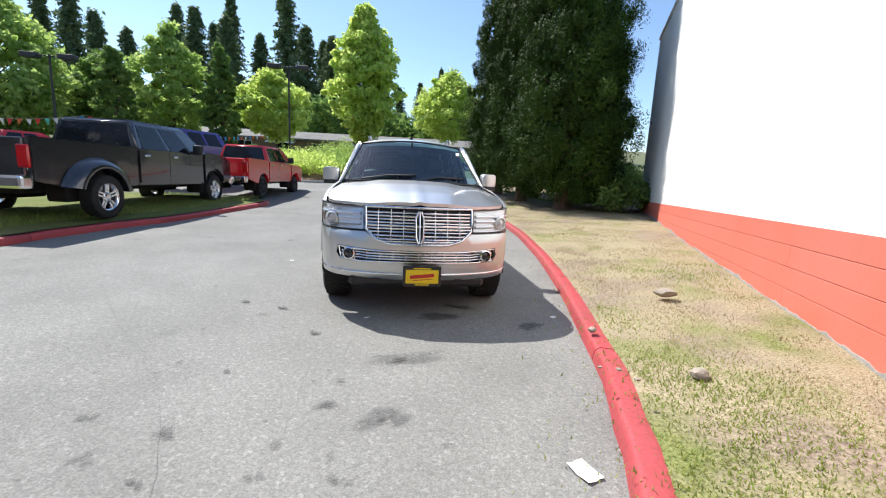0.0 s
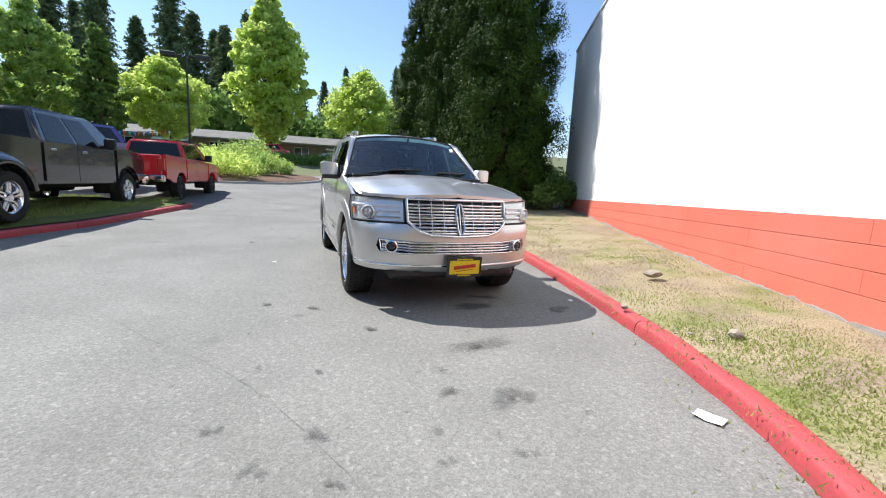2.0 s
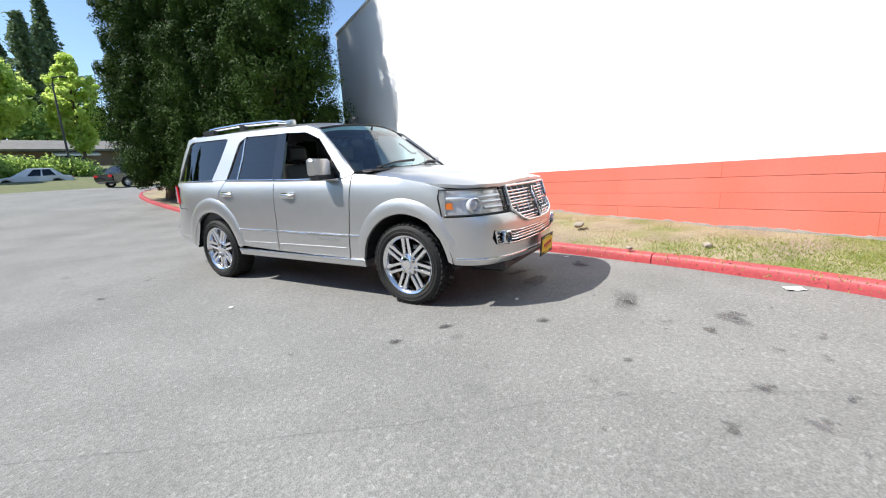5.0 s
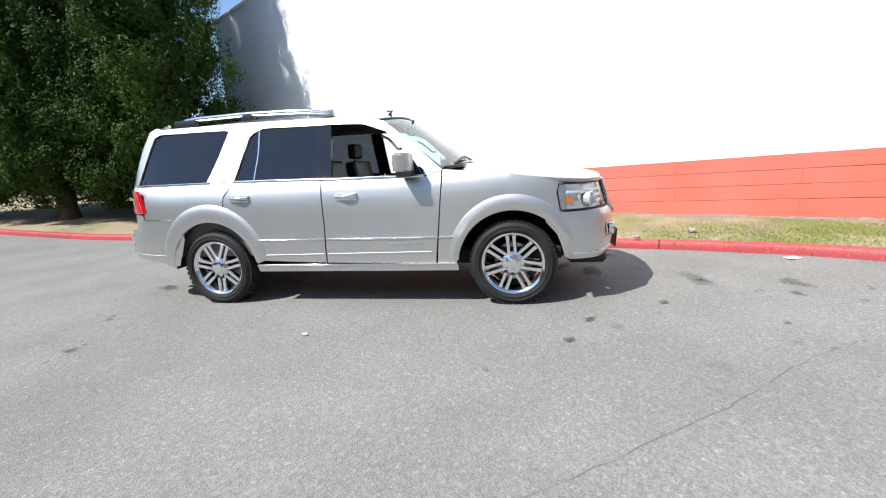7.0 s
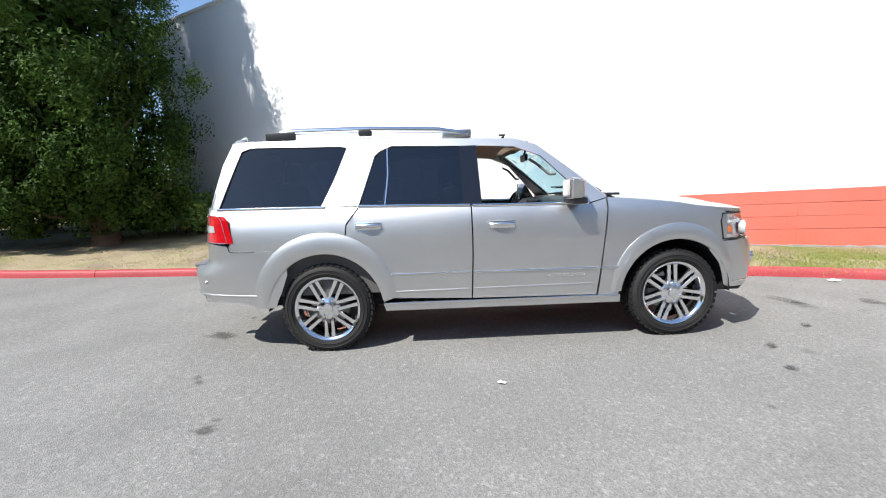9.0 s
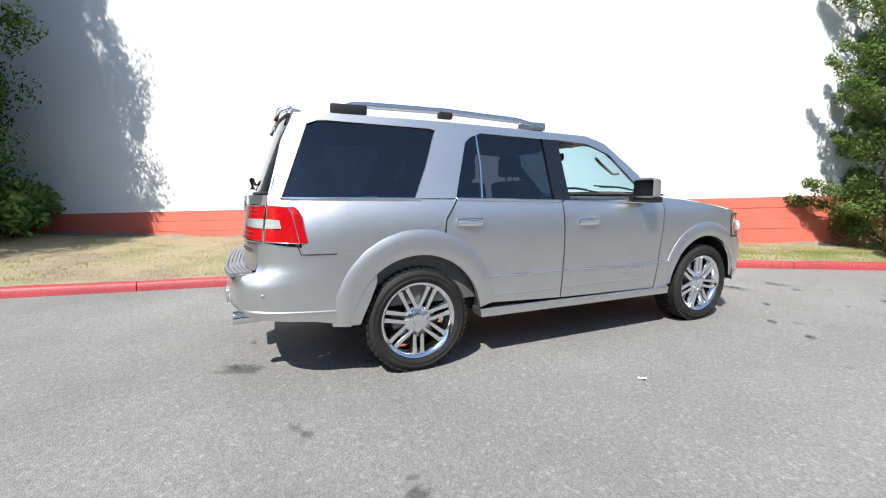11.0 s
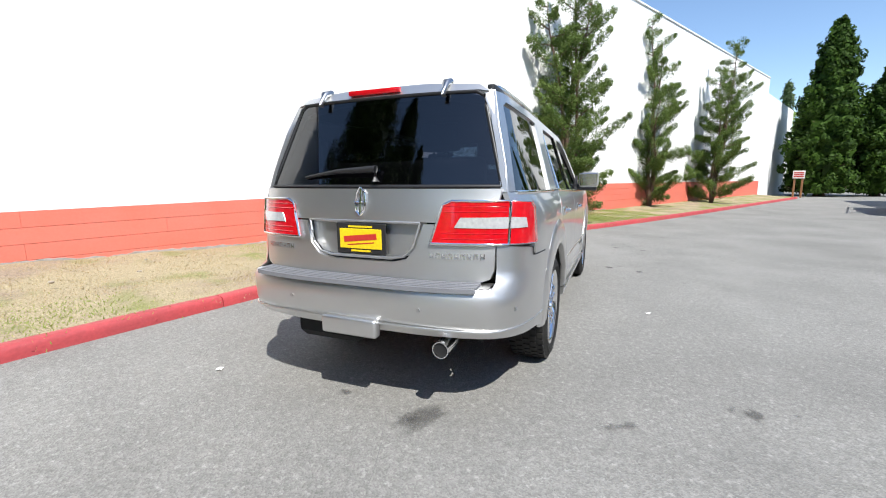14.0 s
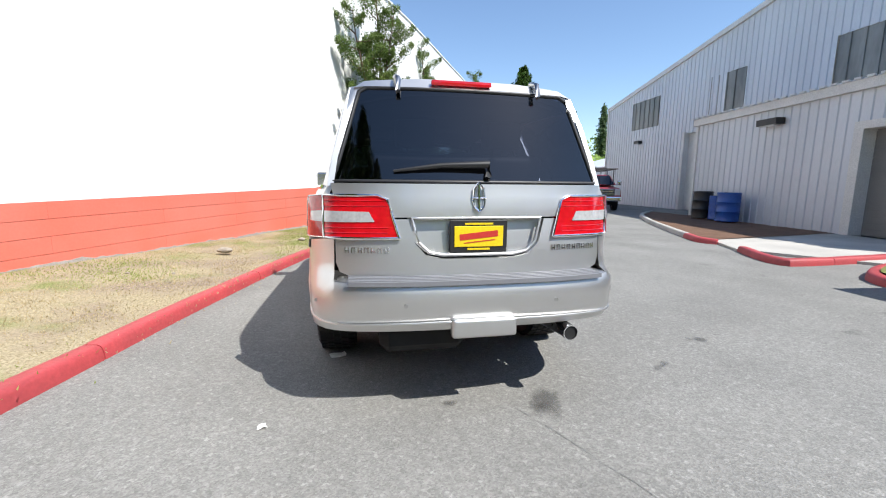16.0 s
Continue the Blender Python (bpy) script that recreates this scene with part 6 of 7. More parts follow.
def pickup(m, mat, label, wb=4.0, bed=2.3, length=6.3, dually=False, wheel_r=0.40, hood_h=1.32, top=1.98, rim=None, front_detail=False):
    """A crew-cab pickup, tail at y = 0, nose at y = length."""
    t = thing("pickup_truck", m, label, "truck")
    h = 0.97
    ra = 1.25 if not front_detail else 1.1
    fa = ra + wb
    zb, zr = 0.58, 1.36
    ar = wheel_r + 0.10
    def over(c):
        return [(c + ar * math.cos(radians(a)), wheel_r + 0.02 + ar * math.sin(radians(a))) for a in range(165, 14, -15)]
    for s in (-1, 1):
        slab_side([(0.02, zb + 0.12), *over(ra), (bed, zb), (bed, zr), (0.0, zr + 0.03)], s * (h - 0.10), s * h, 0.02, mat, "bed_side", t)
        if dually:
            bm = bmesh.new()
            span = range(8, 173, 12)
            ring = [(ra + (ar + 0.03) * math.cos(radians(a)), wheel_r + (ar + 0.02) * math.sin(radians(a))) for a in span]
            def swell(grow, out, up):
                return [(s * (h + out), ra + (ar + grow) * math.cos(radians(a)), wheel_r + (ar + up) * math.sin(radians(a))) for a in span]
            loft(bm, [[(s * (h + 0.06), a, b) for a, b in ring], [(s * (h + 0.19), a, b) for a, b in ring], swell(0.05, 0.205, 0.04), swell(0.12, 0.195, 0.09), swell(0.20, 0.15, 0.14), swell(0.27, 0.07, 0.18), swell(0.32, 0.004, 0.21)], False)
            bmesh.ops.recalc_face_normals(bm, faces=bm.faces)
            part("wheel_flare", bm, mat, t, "wide rear wheel flare", smooth=50)
        for y in (ra, fa):
            bm = bmesh.new()
            box(bm, (s * (h - 0.34), y, wheel_r + 0.22), (0.40, 2 * ar + 0.02, 0.62), 0.04)
            part("wheel_well", bm, UNDER, t)
        for y, d in ((ra, dually), (fa, False)):
            ro = h - 0.14 + (0.20 if d else 0.0)
            make_wheel("wheel", t, pose(s * ro, y, wheel_r, 0, 0, 0 if s > 0 else 180), wheel_r, 0.26, wheel_r * 0.62, 5, True, rim or BRUSHED)
        bm = bmesh.new()
        box(bm, (s * (h + 0.13), bed + 2.02, 1.42), (0.22, 0.12, 0.24), 0.04, segments=2)
        cyl(bm, (s * (h - 0.06), bed + 2.04, 1.34), (s * (h + 0.08), bed + 2.02, 1.38), 0.03, n=8)
        part("door_mirror", bm, BLACK if not front_detail else CHROME, t, smooth=50)
        for y in (bed + 0.30, bed + 1.28):
            bm = bmesh.new()
            box(bm, (s * (h + 0.006), y, 1.20), (0.04, 0.16, 0.045), 0.012)
            part("door_handle", bm, BLACK if rim is None else CHROME, t)
        for y in (bed + 1.06,):
            bm = bmesh.new()
            box(bm, (s * (h + 0.0005), y, 0.97), (0.004, 0.012, 0.72))
            part("door_gap", bm, BLACK, t)
        bm = bmesh.new()
        box(bm, (s * (h - 0.12), 0.02, 1.08), (0.20, 0.08, 0.36), 0.02)
        part("tail_lamp", bm, RED_LENS, t, "red tail lamp")
    slab_side([(bed + 0.02, zb), (fa - ar - 0.05, zb - 0.02), (fa - ar - 0.05, hood_h), (bed + 0.02, zr)], -h, h, 0.05, mat, "cab_body", t)
    slab_side([(fa - ar - 0.04, zb), *over(fa), (length - 0.05, zb + 0.05), (length, zb + 0.25), (length - 0.03, hood_h - 0.18), (length - 0.25, hood_h - 0.06), (fa - ar - 0.04, hood_h)], -h, h, 0.06, mat, "front_body", t)
    cab(t, bed + 0.05, fa - ar + 0.30, h - 0.03, zr - 0.06, top, 0.12, 0.85, mat, ((0.06, 0.37), (0.41, 0.72)))
    bm = bmesh.new()
    box(bm, (0, bed / 2, 0.80), (1.7, bed - 0.1, 0.12), 0)
    box(bm, (0, length / 2, 0.58), (0.9, length - 0.6, 0.25), 0.05)
    part("bed_floor", bm, UNDER, t)
    bm = bmesh.new()
    box(bm, (0, 0.03, 1.07), (1.70, 0.06, 0.60), 0.02)
    part("tailgate", bm, mat, t)
    bm = bmesh.new()
    box(bm, (0, -0.08, 0.68), (1.9, 0.22, 0.22), 0.05, segments=2)
    part("rear_bumper", bm, CHROME, t, "chrome rear bumper")
    if not front_detail:
        bm = bmesh.new()
        box(bm, (0, -0.20, 0.80), (0.32, 0.02, 0.16), 0.004)
        part("plate", bm, PLATE_Y, t, "yellow dealer plate")
    bm = bmesh.new()
    box(bm, (0, length + 0.02, 0.62), (1.95, 0.20, 0.24), 0.06, segments=2)
    part("front_bumper", bm, CHROME, t, "chrome front bumper")
    bm = bmesh.new()
    for k in range(4):
        box(bm, (0, length + 0.005, 0.82 + k * 0.085), (1.25, 0.03, 0.03), 0.005)
    box(bm, (0, length, 0.94), (0.05, 0.04, 0.33))
    part("grille", bm, CHROME, t, "chrome bar grille")
    bm = bmesh.new()
    box(bm, (0, length - 0.01, 0.95), (1.3, 0.03, 0.36))
    part("grille_backing", bm, BLACK, t)
    for s in (-1, 1):
        bm = bmesh.new()
        box(bm, (s * 0.79, length - 0.01, 0.95), (0.28, 0.06, 0.30), 0.02)
        part("headlamp", bm, CLEAR_LENS, t, "rectangular headlamp")
    return t


def heading(x, y, z, dx, dy):
    return pose(x, y, z, 0, 0, math.degrees(math.atan2(-dx, dy)))


def along(m, x, y, z):
    return m @ Matrix.Translation((x, y, z))


# the truck on the grass island: rear axle 1.25 m ahead of its tail
FAR = Matrix.Translation((-0.36, -6.43, 1.35)) @ Matrix.Scale(1.07, 4) @ Matrix.Translation((0.36, 6.43, -1.35))
ram = FAR @ heading(-6.75, 1.08, 0.28, 0.115, 0.99)
pickup(ram, GRAPHITE, "dark graphite crew-cab dually pickup parked on the grass island", 4.15, 2.35, 6.35, True, 0.40, 1.40, 1.93, CHROME)
pickup(heading(-5.88, 8.55, 0.25, 0.106, 0.99), TRUCK_RED, "bright red crew-cab pickup with a dark bed cover", 3.45, 1.75, 5.7, False, 0.38, 1.28, 1.90, BLACK)


def jeep():
    t = thing("off_roader", heading(-9.3, 11.6, 0.85, 0.42, 0.9), "blue-purple boxy off-roader with dark windows", "car")
    slab_side([(0, 0.6), (0.25, 0.6), (0.45, 1.0), (1.15, 1.0), (1.35, 0.6), (2.75, 0.6), (2.9, 1.0), (3.7, 1.0), (3.85, 0.7), (4.05, 0.7), (4.05, 1.22), (2.75, 1.27), (0, 1.27)], -0.78, 0.78, 0.03, PURPLE, "body", t)
    cab(t, 0.02, 2.85, 0.76, 1.25, 1.86, 0.05, 0.35, PURPLE, ((0.03, 0.28), (0.33, 0.58), (0.63, 0.88)), "hard_top")
    for s in (-1, 1):
        for y in (0.8, 3.3):
            make_wheel("wheel", t, pose(s * 0.76, y, 0.40, 0, 0, 0 if s > 0 else 180), 0.40, 0.26, 0.24, 5, True, BRUSHED)
            bm = bmesh.new()
            box(bm, (s * 0.86, y, 0.98), (0.24, 1.0, 0.06), 0.02)
            part("fender_flare", bm, BLACK, t)
    bm = bmesh.new()
    box(bm, (0, -0.12, 1.1), (0.2, 0.2, 0.2), 0.04)
    lathe(bm, [(0.2, -0.1), (0.38, -0.1), (0.40, 0.0), (0.38, 0.1), (0.2, 0.1)], 28, Matrix.Translation((0, -0.15, 1.1)) @ Matrix.Rotation(radians(90), 4, "Z"))
    part("spare_wheel", bm, RUBBER, t, smooth=40)


jeep()


def sedan(m, mat, label, length=4.6):
    t = thing("parked_car", m, label, "car", "parked cars in the far lot")
    h = 0.88
    def over(c):
        return [(c + 0.36 * math.cos(radians(a)), 0.33 + 0.36 * math.sin(radians(a))) for a in range(170, 9, -20)]
    slab_side([(0.0, 0.45), (0.3, 0.22), *over(0.95), *over(length - 0.95), (length - 0.15, 0.22), (length, 0.5), (length - 0.15, 0.72), (length * 0.68, 0.90), (length * 0.2, 0.95), (0.03, 0.85)], -h, h, 0.06, mat, "body", t)
    cab(t, 0.5, length * 0.74, h - 0.04, 0.86, 1.44, 0.6, 1.0, mat, ((0.15, 0.42), (0.46, 0.72)), "roof")
    for s in (-1, 1):
        for y in (0.95, length - 0.95):
            make_wheel("wheel", t, pose(s * (h - 0.11), y, 0.32, 0, 0, 0 if s > 0 else 180), 0.32, 0.21, 0.21, 5, True, BRUSHED)
        bm = bmesh.new()
        box(bm, (s * 0.66, 0.03, 0.74), (0.35, 0.06, 0.14), 0.02)
        part("tail_lamp", bm, RED_LENS, t)
        bm = bmesh.new()
        box(bm, (s * 0.66, length - 0.10, 0.62), (0.35, 0.10, 0.12), 0.02)
        part("headlamp", bm, CLEAR_LENS, t)
    return t


sedan(heading(9.0, 37.1, 1.42, -1, 0.05), WHITE_PAINT, "white car parked by the hedge")
sedan(heading(8.2, 29.3, 1.2, 1, 0.25), DARK_PAINT, "black car parked past the cedars")
sedan(heading(-1.4, 43.5, 2.9, -1, 0.0), TRUCK_RED, "red car parked behind the hedge")
sedan(heading(6.2, 44.0, 2.95, -1, 0.0), WHITE_PAINT, "pale car parked behind the hedge")
sedan(heading(-13.0, 12.5, 0.9, 0.4, 0.9), WHITE_PAINT, "white car on the display lot")
sedan(heading(-16.5, 12.0, 0.9, 0.4, 0.9), TRUCK_RED, "red car on the display lot")
sedan(heading(-11.2, 17.5, 0.9, 0.4, 0.9), WHITE_PAINT, "white car on the display lot")

# the old service truck near the shed, nose towards the road's far end
st = heading(-13.3, -19.6, 0.0, 0.40, 1.0)
svc = pickup(st, OLD_RED, "faded red service truck with chrome grille and ladder rack", 3.3, 2.1, 5.3, False, 0.38, 1.22, 1.86, BRUSHED, True)
bm = bmesh.new()
for x in (-0.8, 0.8):
    for y in (0.3, 2.2, 4.0):
        tube(bm, [(x, y, 1.2), (x, y, 2.12)], 0.025, 6)
    tube(bm, [(x, 0.1, 2.12), (x, 4.9, 2.12)], 0.03, 6)
for y in (0.3, 2.2, 4.0, 4.8):
    tube(bm, [(-0.8, y, 2.13), (0.8, y, 2.13)], 0.025, 6)
part("ladder_rack", bm, BLACK, svc, "black ladder rack")
bm = bmesh.new()
for x in (-0.25, 0.25):
    box(bm, (x, 2.6, 2.19), (0.04, 4.6, 0.09))
for k in range(14):
    cyl(bm, (-0.25, 0.5 + k * 0.32, 2.19), (0.25, 0.5 + k * 0.32, 2.19), 0.016, n=6)
part("ladder", bm, BRUSHED, svc, "aluminium ladder on the rack")
for s in (-1, 1):
    bm = bmesh.new()
    box(bm, (s * 0.88, 1.0, 1.28), (0.36, 2.0, 0.5), 0.02)
    part("tool_box", bm, OLD_RED, svc, "red side tool box")
bm = bmesh.new()
box(bm, (0, 5.44, 0.66), (0.32, 0.02, 0.15), 0.004)
part("plate", bm, STICKER, svc, "white plate kept blank")


# ---- islands on the north side ----
ISLE = [(-13.0, -1.2), (-8.5, -0.6), (-6.3, 0.2), (-5.95, 1.4), (-5.6, 2.7), (-5.15, 3.9), (-4.8, 5.5), (-4.45, 7.2), (-4.28, 8.3), (-4.7, 8.9), (-7.0, 9.2), (-13.0, 9.4)]
kerb_run("kerb_island", ISLE, KERB_RED, "dark red painted kerb round the grass island", side=-1.0)


def fill_sheet(name, line, far, mat, label, category, lift=0.125, side=-1.0, steps=10, wobble=0.02):
    """A sheet from just inside a kerb line to a set of far points."""
    bm = bmesh.new()
    rows = []
    pts = smooth_line(line, 0.4)
    for i, p in enumerate(pts):
        d = (pts[min(i + 1, len(pts) - 1)] - pts[max(i - 1, 0)]).normalized()
        a = p + Vector((d.y, -d.x, 0)) * side * 0.15
        w = far(p)
        row = []
        for k in range(steps + 1):
            q = a.lerp(w, k / steps)
            row.append(bm.verts.new((q.x, q.y, land(q.y) + lift + min(0.14, 0.07 * (q - p).length) * (lift > 0.1) + (wobble * noise.noise(q * 2) if k else 0))))
        rows.append(row)
    for a, b in zip(rows, rows[1:]):
        for k in range(steps):
            bm.faces.new((a[k], a[k + 1], b[k + 1], b[k]))
    bmesh.ops.recalc_face_normals(bm, faces=bm.faces)
    return structure(name, bm, mat, label, category, smooth=80)


fill_sheet("island_ground", ISLE, lambda p: Vector((-13.0, 4.2, 0)), SHADE_GRASS, "short green grass and bare earth on the kerbed island", "ground")
ISLE2 = [(-12.0, 17.6), (-6.0, 17.4), (-3.2, 17.7), (-1.2, 18.6), (0.2, 21.0), (0.5, 24.0), (-0.4, 27.5), (-3.0, 29.0), (-12.0, 29.6)]
kerb_run("kerb_planting", ISLE2, CONCRETE, "grey concrete kerb round the planted island", side=-1.0)
fill_sheet("planting_ground", ISLE2, lambda p: Vector((-12.0, 23.5, 0)), SOIL, "brown mulch bed of the planted island", "ground")

# display lot, a little higher, behind the trucks
bm = bmesh.new()
box(bm, (-26, 13.4, 0.42), (25, 8.0, 0.9), 0.05)
structure("display_lot", bm, ASPHALT, "raised asphalt display lot behind the island", "pavement")

# yellow stall line
for x0, y0, x1, y1 in ((0.9, 19.5, 0.75, 24.5),):
    bm = bmesh.new()
    va = [bm.verts.new((x, y, land(y) + 0.006)) for x, y in ((x0, y0), (x0 + 0.12, y0), (x1 + 0.12, y1), (x1, y1))]
    bm.faces.new(va)
    structure("lane_mark", bm, PLATE_Y, "worn yellow stall line on the asphalt", "road marking")


# ---- lamp posts ----
POLE = material("dark_pole", (0.03, 0.028, 0.026), 0.5, vary=0.2, grain=60, stain=3)
def lot_light(x, y, z, h):
    t = thing("lot_light", pose(x, y, z), "dark brown lot light with two square heads", "street lamp", "lot lights")
    bm = bmesh.new()
    cyl(bm, (0, 0, 0), (0, 0, 0.6), 0.28, n=16)
    part("base", bm, CONCRETE, t)
    bm = bmesh.new()
    cyl(bm, (0, 0, 0.5), (0, 0, h), 0.075, 0.06, 12)
    cyl(bm, (-0.7, 0, h - 0.1), (0.7, 0, h - 0.1), 0.04, n=8)
    part("pole", bm, POLE, t, smooth=40)
    for s in (-1, 1):
        bm = bmesh.new()
        box(bm, (s * 1.05, 0, h - 0.1), (0.9, 0.55, 0.30), 0.03)
        part("lamp_head", bm, POLE, t)


lot_light(-8.1, 28.6, 1.1, 7.9)
lot_light(-21.3, 24.0, 0.95, 6.6)
t = thing("street_lamp", pose(9.8, 39.0, 1.6), "slim dark street lamp by the hedge", "street lamp")
bm = bmesh.new()
tube(bm, [(0, 0, 0), (0, 0, 7.6), (0.1, 0, 8.1), (0.5, 0, 8.25)], [0.09, 0.06, 0.05, 0.04], 10)
part("pole", bm, POLE, t, smooth=60)
bm = bmesh.new()
box(bm, (0.75, 0, 8.25), (0.6, 0.22, 0.12), 0.03)
part("lamp_head", bm, POLE, t)

# bunting over the display lot
FLAGS = [material("flag_red", (0.6, 0.03, 0.03), 0.6, vary=0.1), material("flag_blue", (0.03, 0.25, 0.6), 0.6, vary=0.1), material("flag_white", (0.75, 0.75, 0.75), 0.6, vary=0.1), material("flag_teal", (0.05, 0.45, 0.45), 0.6, vary=0.1), material("flag_orange", (0.7, 0.15, 0.03), 0.6, vary=0.1)]
for (p0, p1, nflag) in ((Vector((-15.5, 9.0, 2.95)), Vector((-11.0, 10.5, 2.85)), 20), (Vector((-11.0, 10.5, 2.85)), Vector((-7.2, 19.5, 3.15)), 34)):
    t = thing("bunting", None, "string of small coloured pennants above the lot", "bunting")
    bm = bmesh.new()
    line = [p0.lerp(p1, i / 24) - Vector((0, 0, 0.35 * math.sin(math.pi * i / 24))) for i in range(25)]
    tube(bm, line, 0.008, 4)
    part("cord", bm, BLACK, t)
    for k in range(nflag):
        f = (k + 0.5) / nflag
        p = p0.lerp(p1, f) - Vector((0, 0, 0.35 * math.sin(math.pi * f)))
        d = (p1 - p0).normalized() * 0.075
        bm = bmesh.new()
        sway = Vector((0.05 * math.sin(k * 2.1), 0.06 * math.cos(k * 1.3), -0.22))
        n = Vector((d.y, -d.x, 0)).normalized() * 0.004
        loft(bm, [[p - d + n, p + d + n, p + sway + n], [p - d - n, p + d - n, p + sway - n]], True, True)
        part("pennant", bm, FLAGS[(k * 3 + k // 4) % 5], t)

# ---- long low building behind the hedge ----
ROOF_GREY = material("grey_shingle", (0.20, 0.19, 0.175), 0.9, vary=0.2, grain=12, stain=1, bump=0.4)
TAN_WALL = material("tan_siding", (0.28, 0.20, 0.14), 0.8, vary=0.2, grain=10, stain=1)
AWNING = material("white_awning", (0.75, 0.75, 0.73), 0.6, vary=0.08)
def low_building():
    t = thing("office_building", pose(-8, 54.5, 3.2, 0, 0, -3), "long low tan building with a grey roof and white awnings", "building")
    bm = bmesh.new()
    box(bm, (0, 3.2, 1.0), (60, 6, 2.4))
    part("wall", bm, TAN_WALL, t)
    bm = bmesh.new()
    prism(bm, [(-0.9, 1.95), (-0.9, 2.15), (3.2, 3.35), (7.3, 2.15), (7.3, 1.95)], -30.6, 30.6, "x")
    part("roof", bm, ROOF_GREY, t)
    for k in range(12):
        x = -27 + k * 5
        bm = bmesh.new()
        box(bm, (x, 0.18, 1.05), (1.8, 0.08, 1.1))
        w = part("window", bm, DARK_GLASS, t)
        bm = bmesh.new()
        for a, b, cx, cz in ((1.9, 0.07, 0, 0.57), (1.9, 0.07, 0, -0.57)):
            box(bm, (x + cx, 0.14, 1.05 + cz), (a, 0.10, b))
        for s in (-1, 0, 1):
            box(bm, (x + s * 0.92, 0.14, 1.05), (0.06, 0.10, 1.2))
        part("window_frame", bm, AWNING, w)
        if k % 2 == 0:
            bm = bmesh.new()
            prism(bm, [(-1.1, 1.45), (-1.1, 1.6), (0.15, 1.95), (0.15, 1.85)], x - 1.9, x + 1.9, "x")
            part("awning", bm, AWNING, t, "white sloping awning")


low_building()


# ---- ribbed metal sheds ----
SHED = material("white_ribbed_metal", (0.62, 0.64, 0.67), 0.45, 0.1, vary=0.10, grain=30, stain=0.6, grain_vary=0.04, stretch=(1, 1, 0.3))
SHED_TRIM = material("shed_trim", (0.66, 0.65, 0.62), 0.5, vary=0.1, grain=30, stain=2)
SHUTTER = material("grey_shutter", (0.20, 0.195, 0.185), 0.6, vary=0.15, grain=40, stain=1.5)
SKYLIGHT = material("weathered_panel", (0.10, 0.105, 0.10), 0.35, vary=0.5, grain=8, stain=1.2, tint=(0.30, 0.30, 0.27), stretch=(1, 1, 0.25))
DRUM_BLUE = material("blue_drum", (0.02, 0.09, 0.36), 0.4, vary=0.2, grain=30, stain=4)


def ribbed_wall(name, a, b, y0, y1, z0, top, openings, parent, mat, rib=0.30, depth=0.03):
    """Trapezoid-ribbed sheet on the line x = a + b y, from y0 to y1; openings: (ya, yb, za, zb) are left open."""
    out = Vector((1, -b, 0)).normalized()
    bm = bmesh.new()
    y = y0
    prof = ((0.0, 0.0), (0.62, 0.0), (0.70, depth), (0.92, depth), (1.0, 0.0))
    while y < y1 - 0.01:
        for (f0, d0), (f1, d1) in zip(prof, prof[1:]):
            ya, yb = y + f0 * rib, y + f1 * rib
            mid = (ya + yb) / 2
            spans = [(z0, top(mid))]
            for oa, ob_, oz, ot in openings:
                if oa < mid < ob_:
                    spans = [(s0, oz) for s0, s1 in spans if oz > s0] + [(ot, s1) for s0, s1 in spans if ot < s1]
            for s0, s1 in spans:
                pa, pb = Vector((a + b * ya, ya, 0)) + out * d0, Vector((a + b * yb, yb, 0)) + out * d1
                e0 = top(ya) if abs(s1 - top(mid)) < 1e-6 else s1
                e1 = top(yb) if abs(s1 - top(mid)) < 1e-6 else s1
                bm.faces.new([bm.verts.new(pa + Vector((0, 0, s0))), bm.verts.new(pb + Vector((0, 0, s0))), bm.verts.new(pb + Vector((0, 0, e1))), bm.verts.new(pa + Vector((0, 0, e0)))])
        y += rib
    bmesh.ops.remove_doubles(bm, verts=bm.verts, dist=0.001)
    bmesh.ops.recalc_face_normals(bm, faces=bm.faces)
    return part(name, bm, mat, parent, "white ribbed metal cladding")


def on_line(a, b, y, off, z):
    o = Vector((1, -b, 0)).normalized()
    return Vector((a + b * y, y, 0)) + o * off + Vector((0, 0, z))


def line_box(name, a, b, ya, yb, off0, off1, za, zb, mat, parent, label="", zc=None):
    """A box on a shed wall's line; zc: the top's height at the far end, where it slopes."""
    bm = bmesh.new()
    zc = zb if zc is None else zc
    zl = za if zc == zb else za + zc - zb
    loft(bm, [[on_line(a, b, ya, off0, za), on_line(a, b, ya, off1, za), on_line(a, b, ya, off1, zb), on_line(a, b, ya, off0, zb)],
              [on_line(a, b, yb, off0, zl), on_line(a, b, yb, off1, zl), on_line(a, b, yb, off1, zc), on_line(a, b, yb, off0, zc)]], True, True)
    bmesh.ops.recalc_face_normals(bm, faces=bm.faces)
    return part(name, bm, mat, parent, label)


MA, MB = -15.2, 0.10
def gable(y):
    return 6.75 + 0.162 * (y + 24.4) if y < 3 else 11.2 - 0.162 * (y - 3)


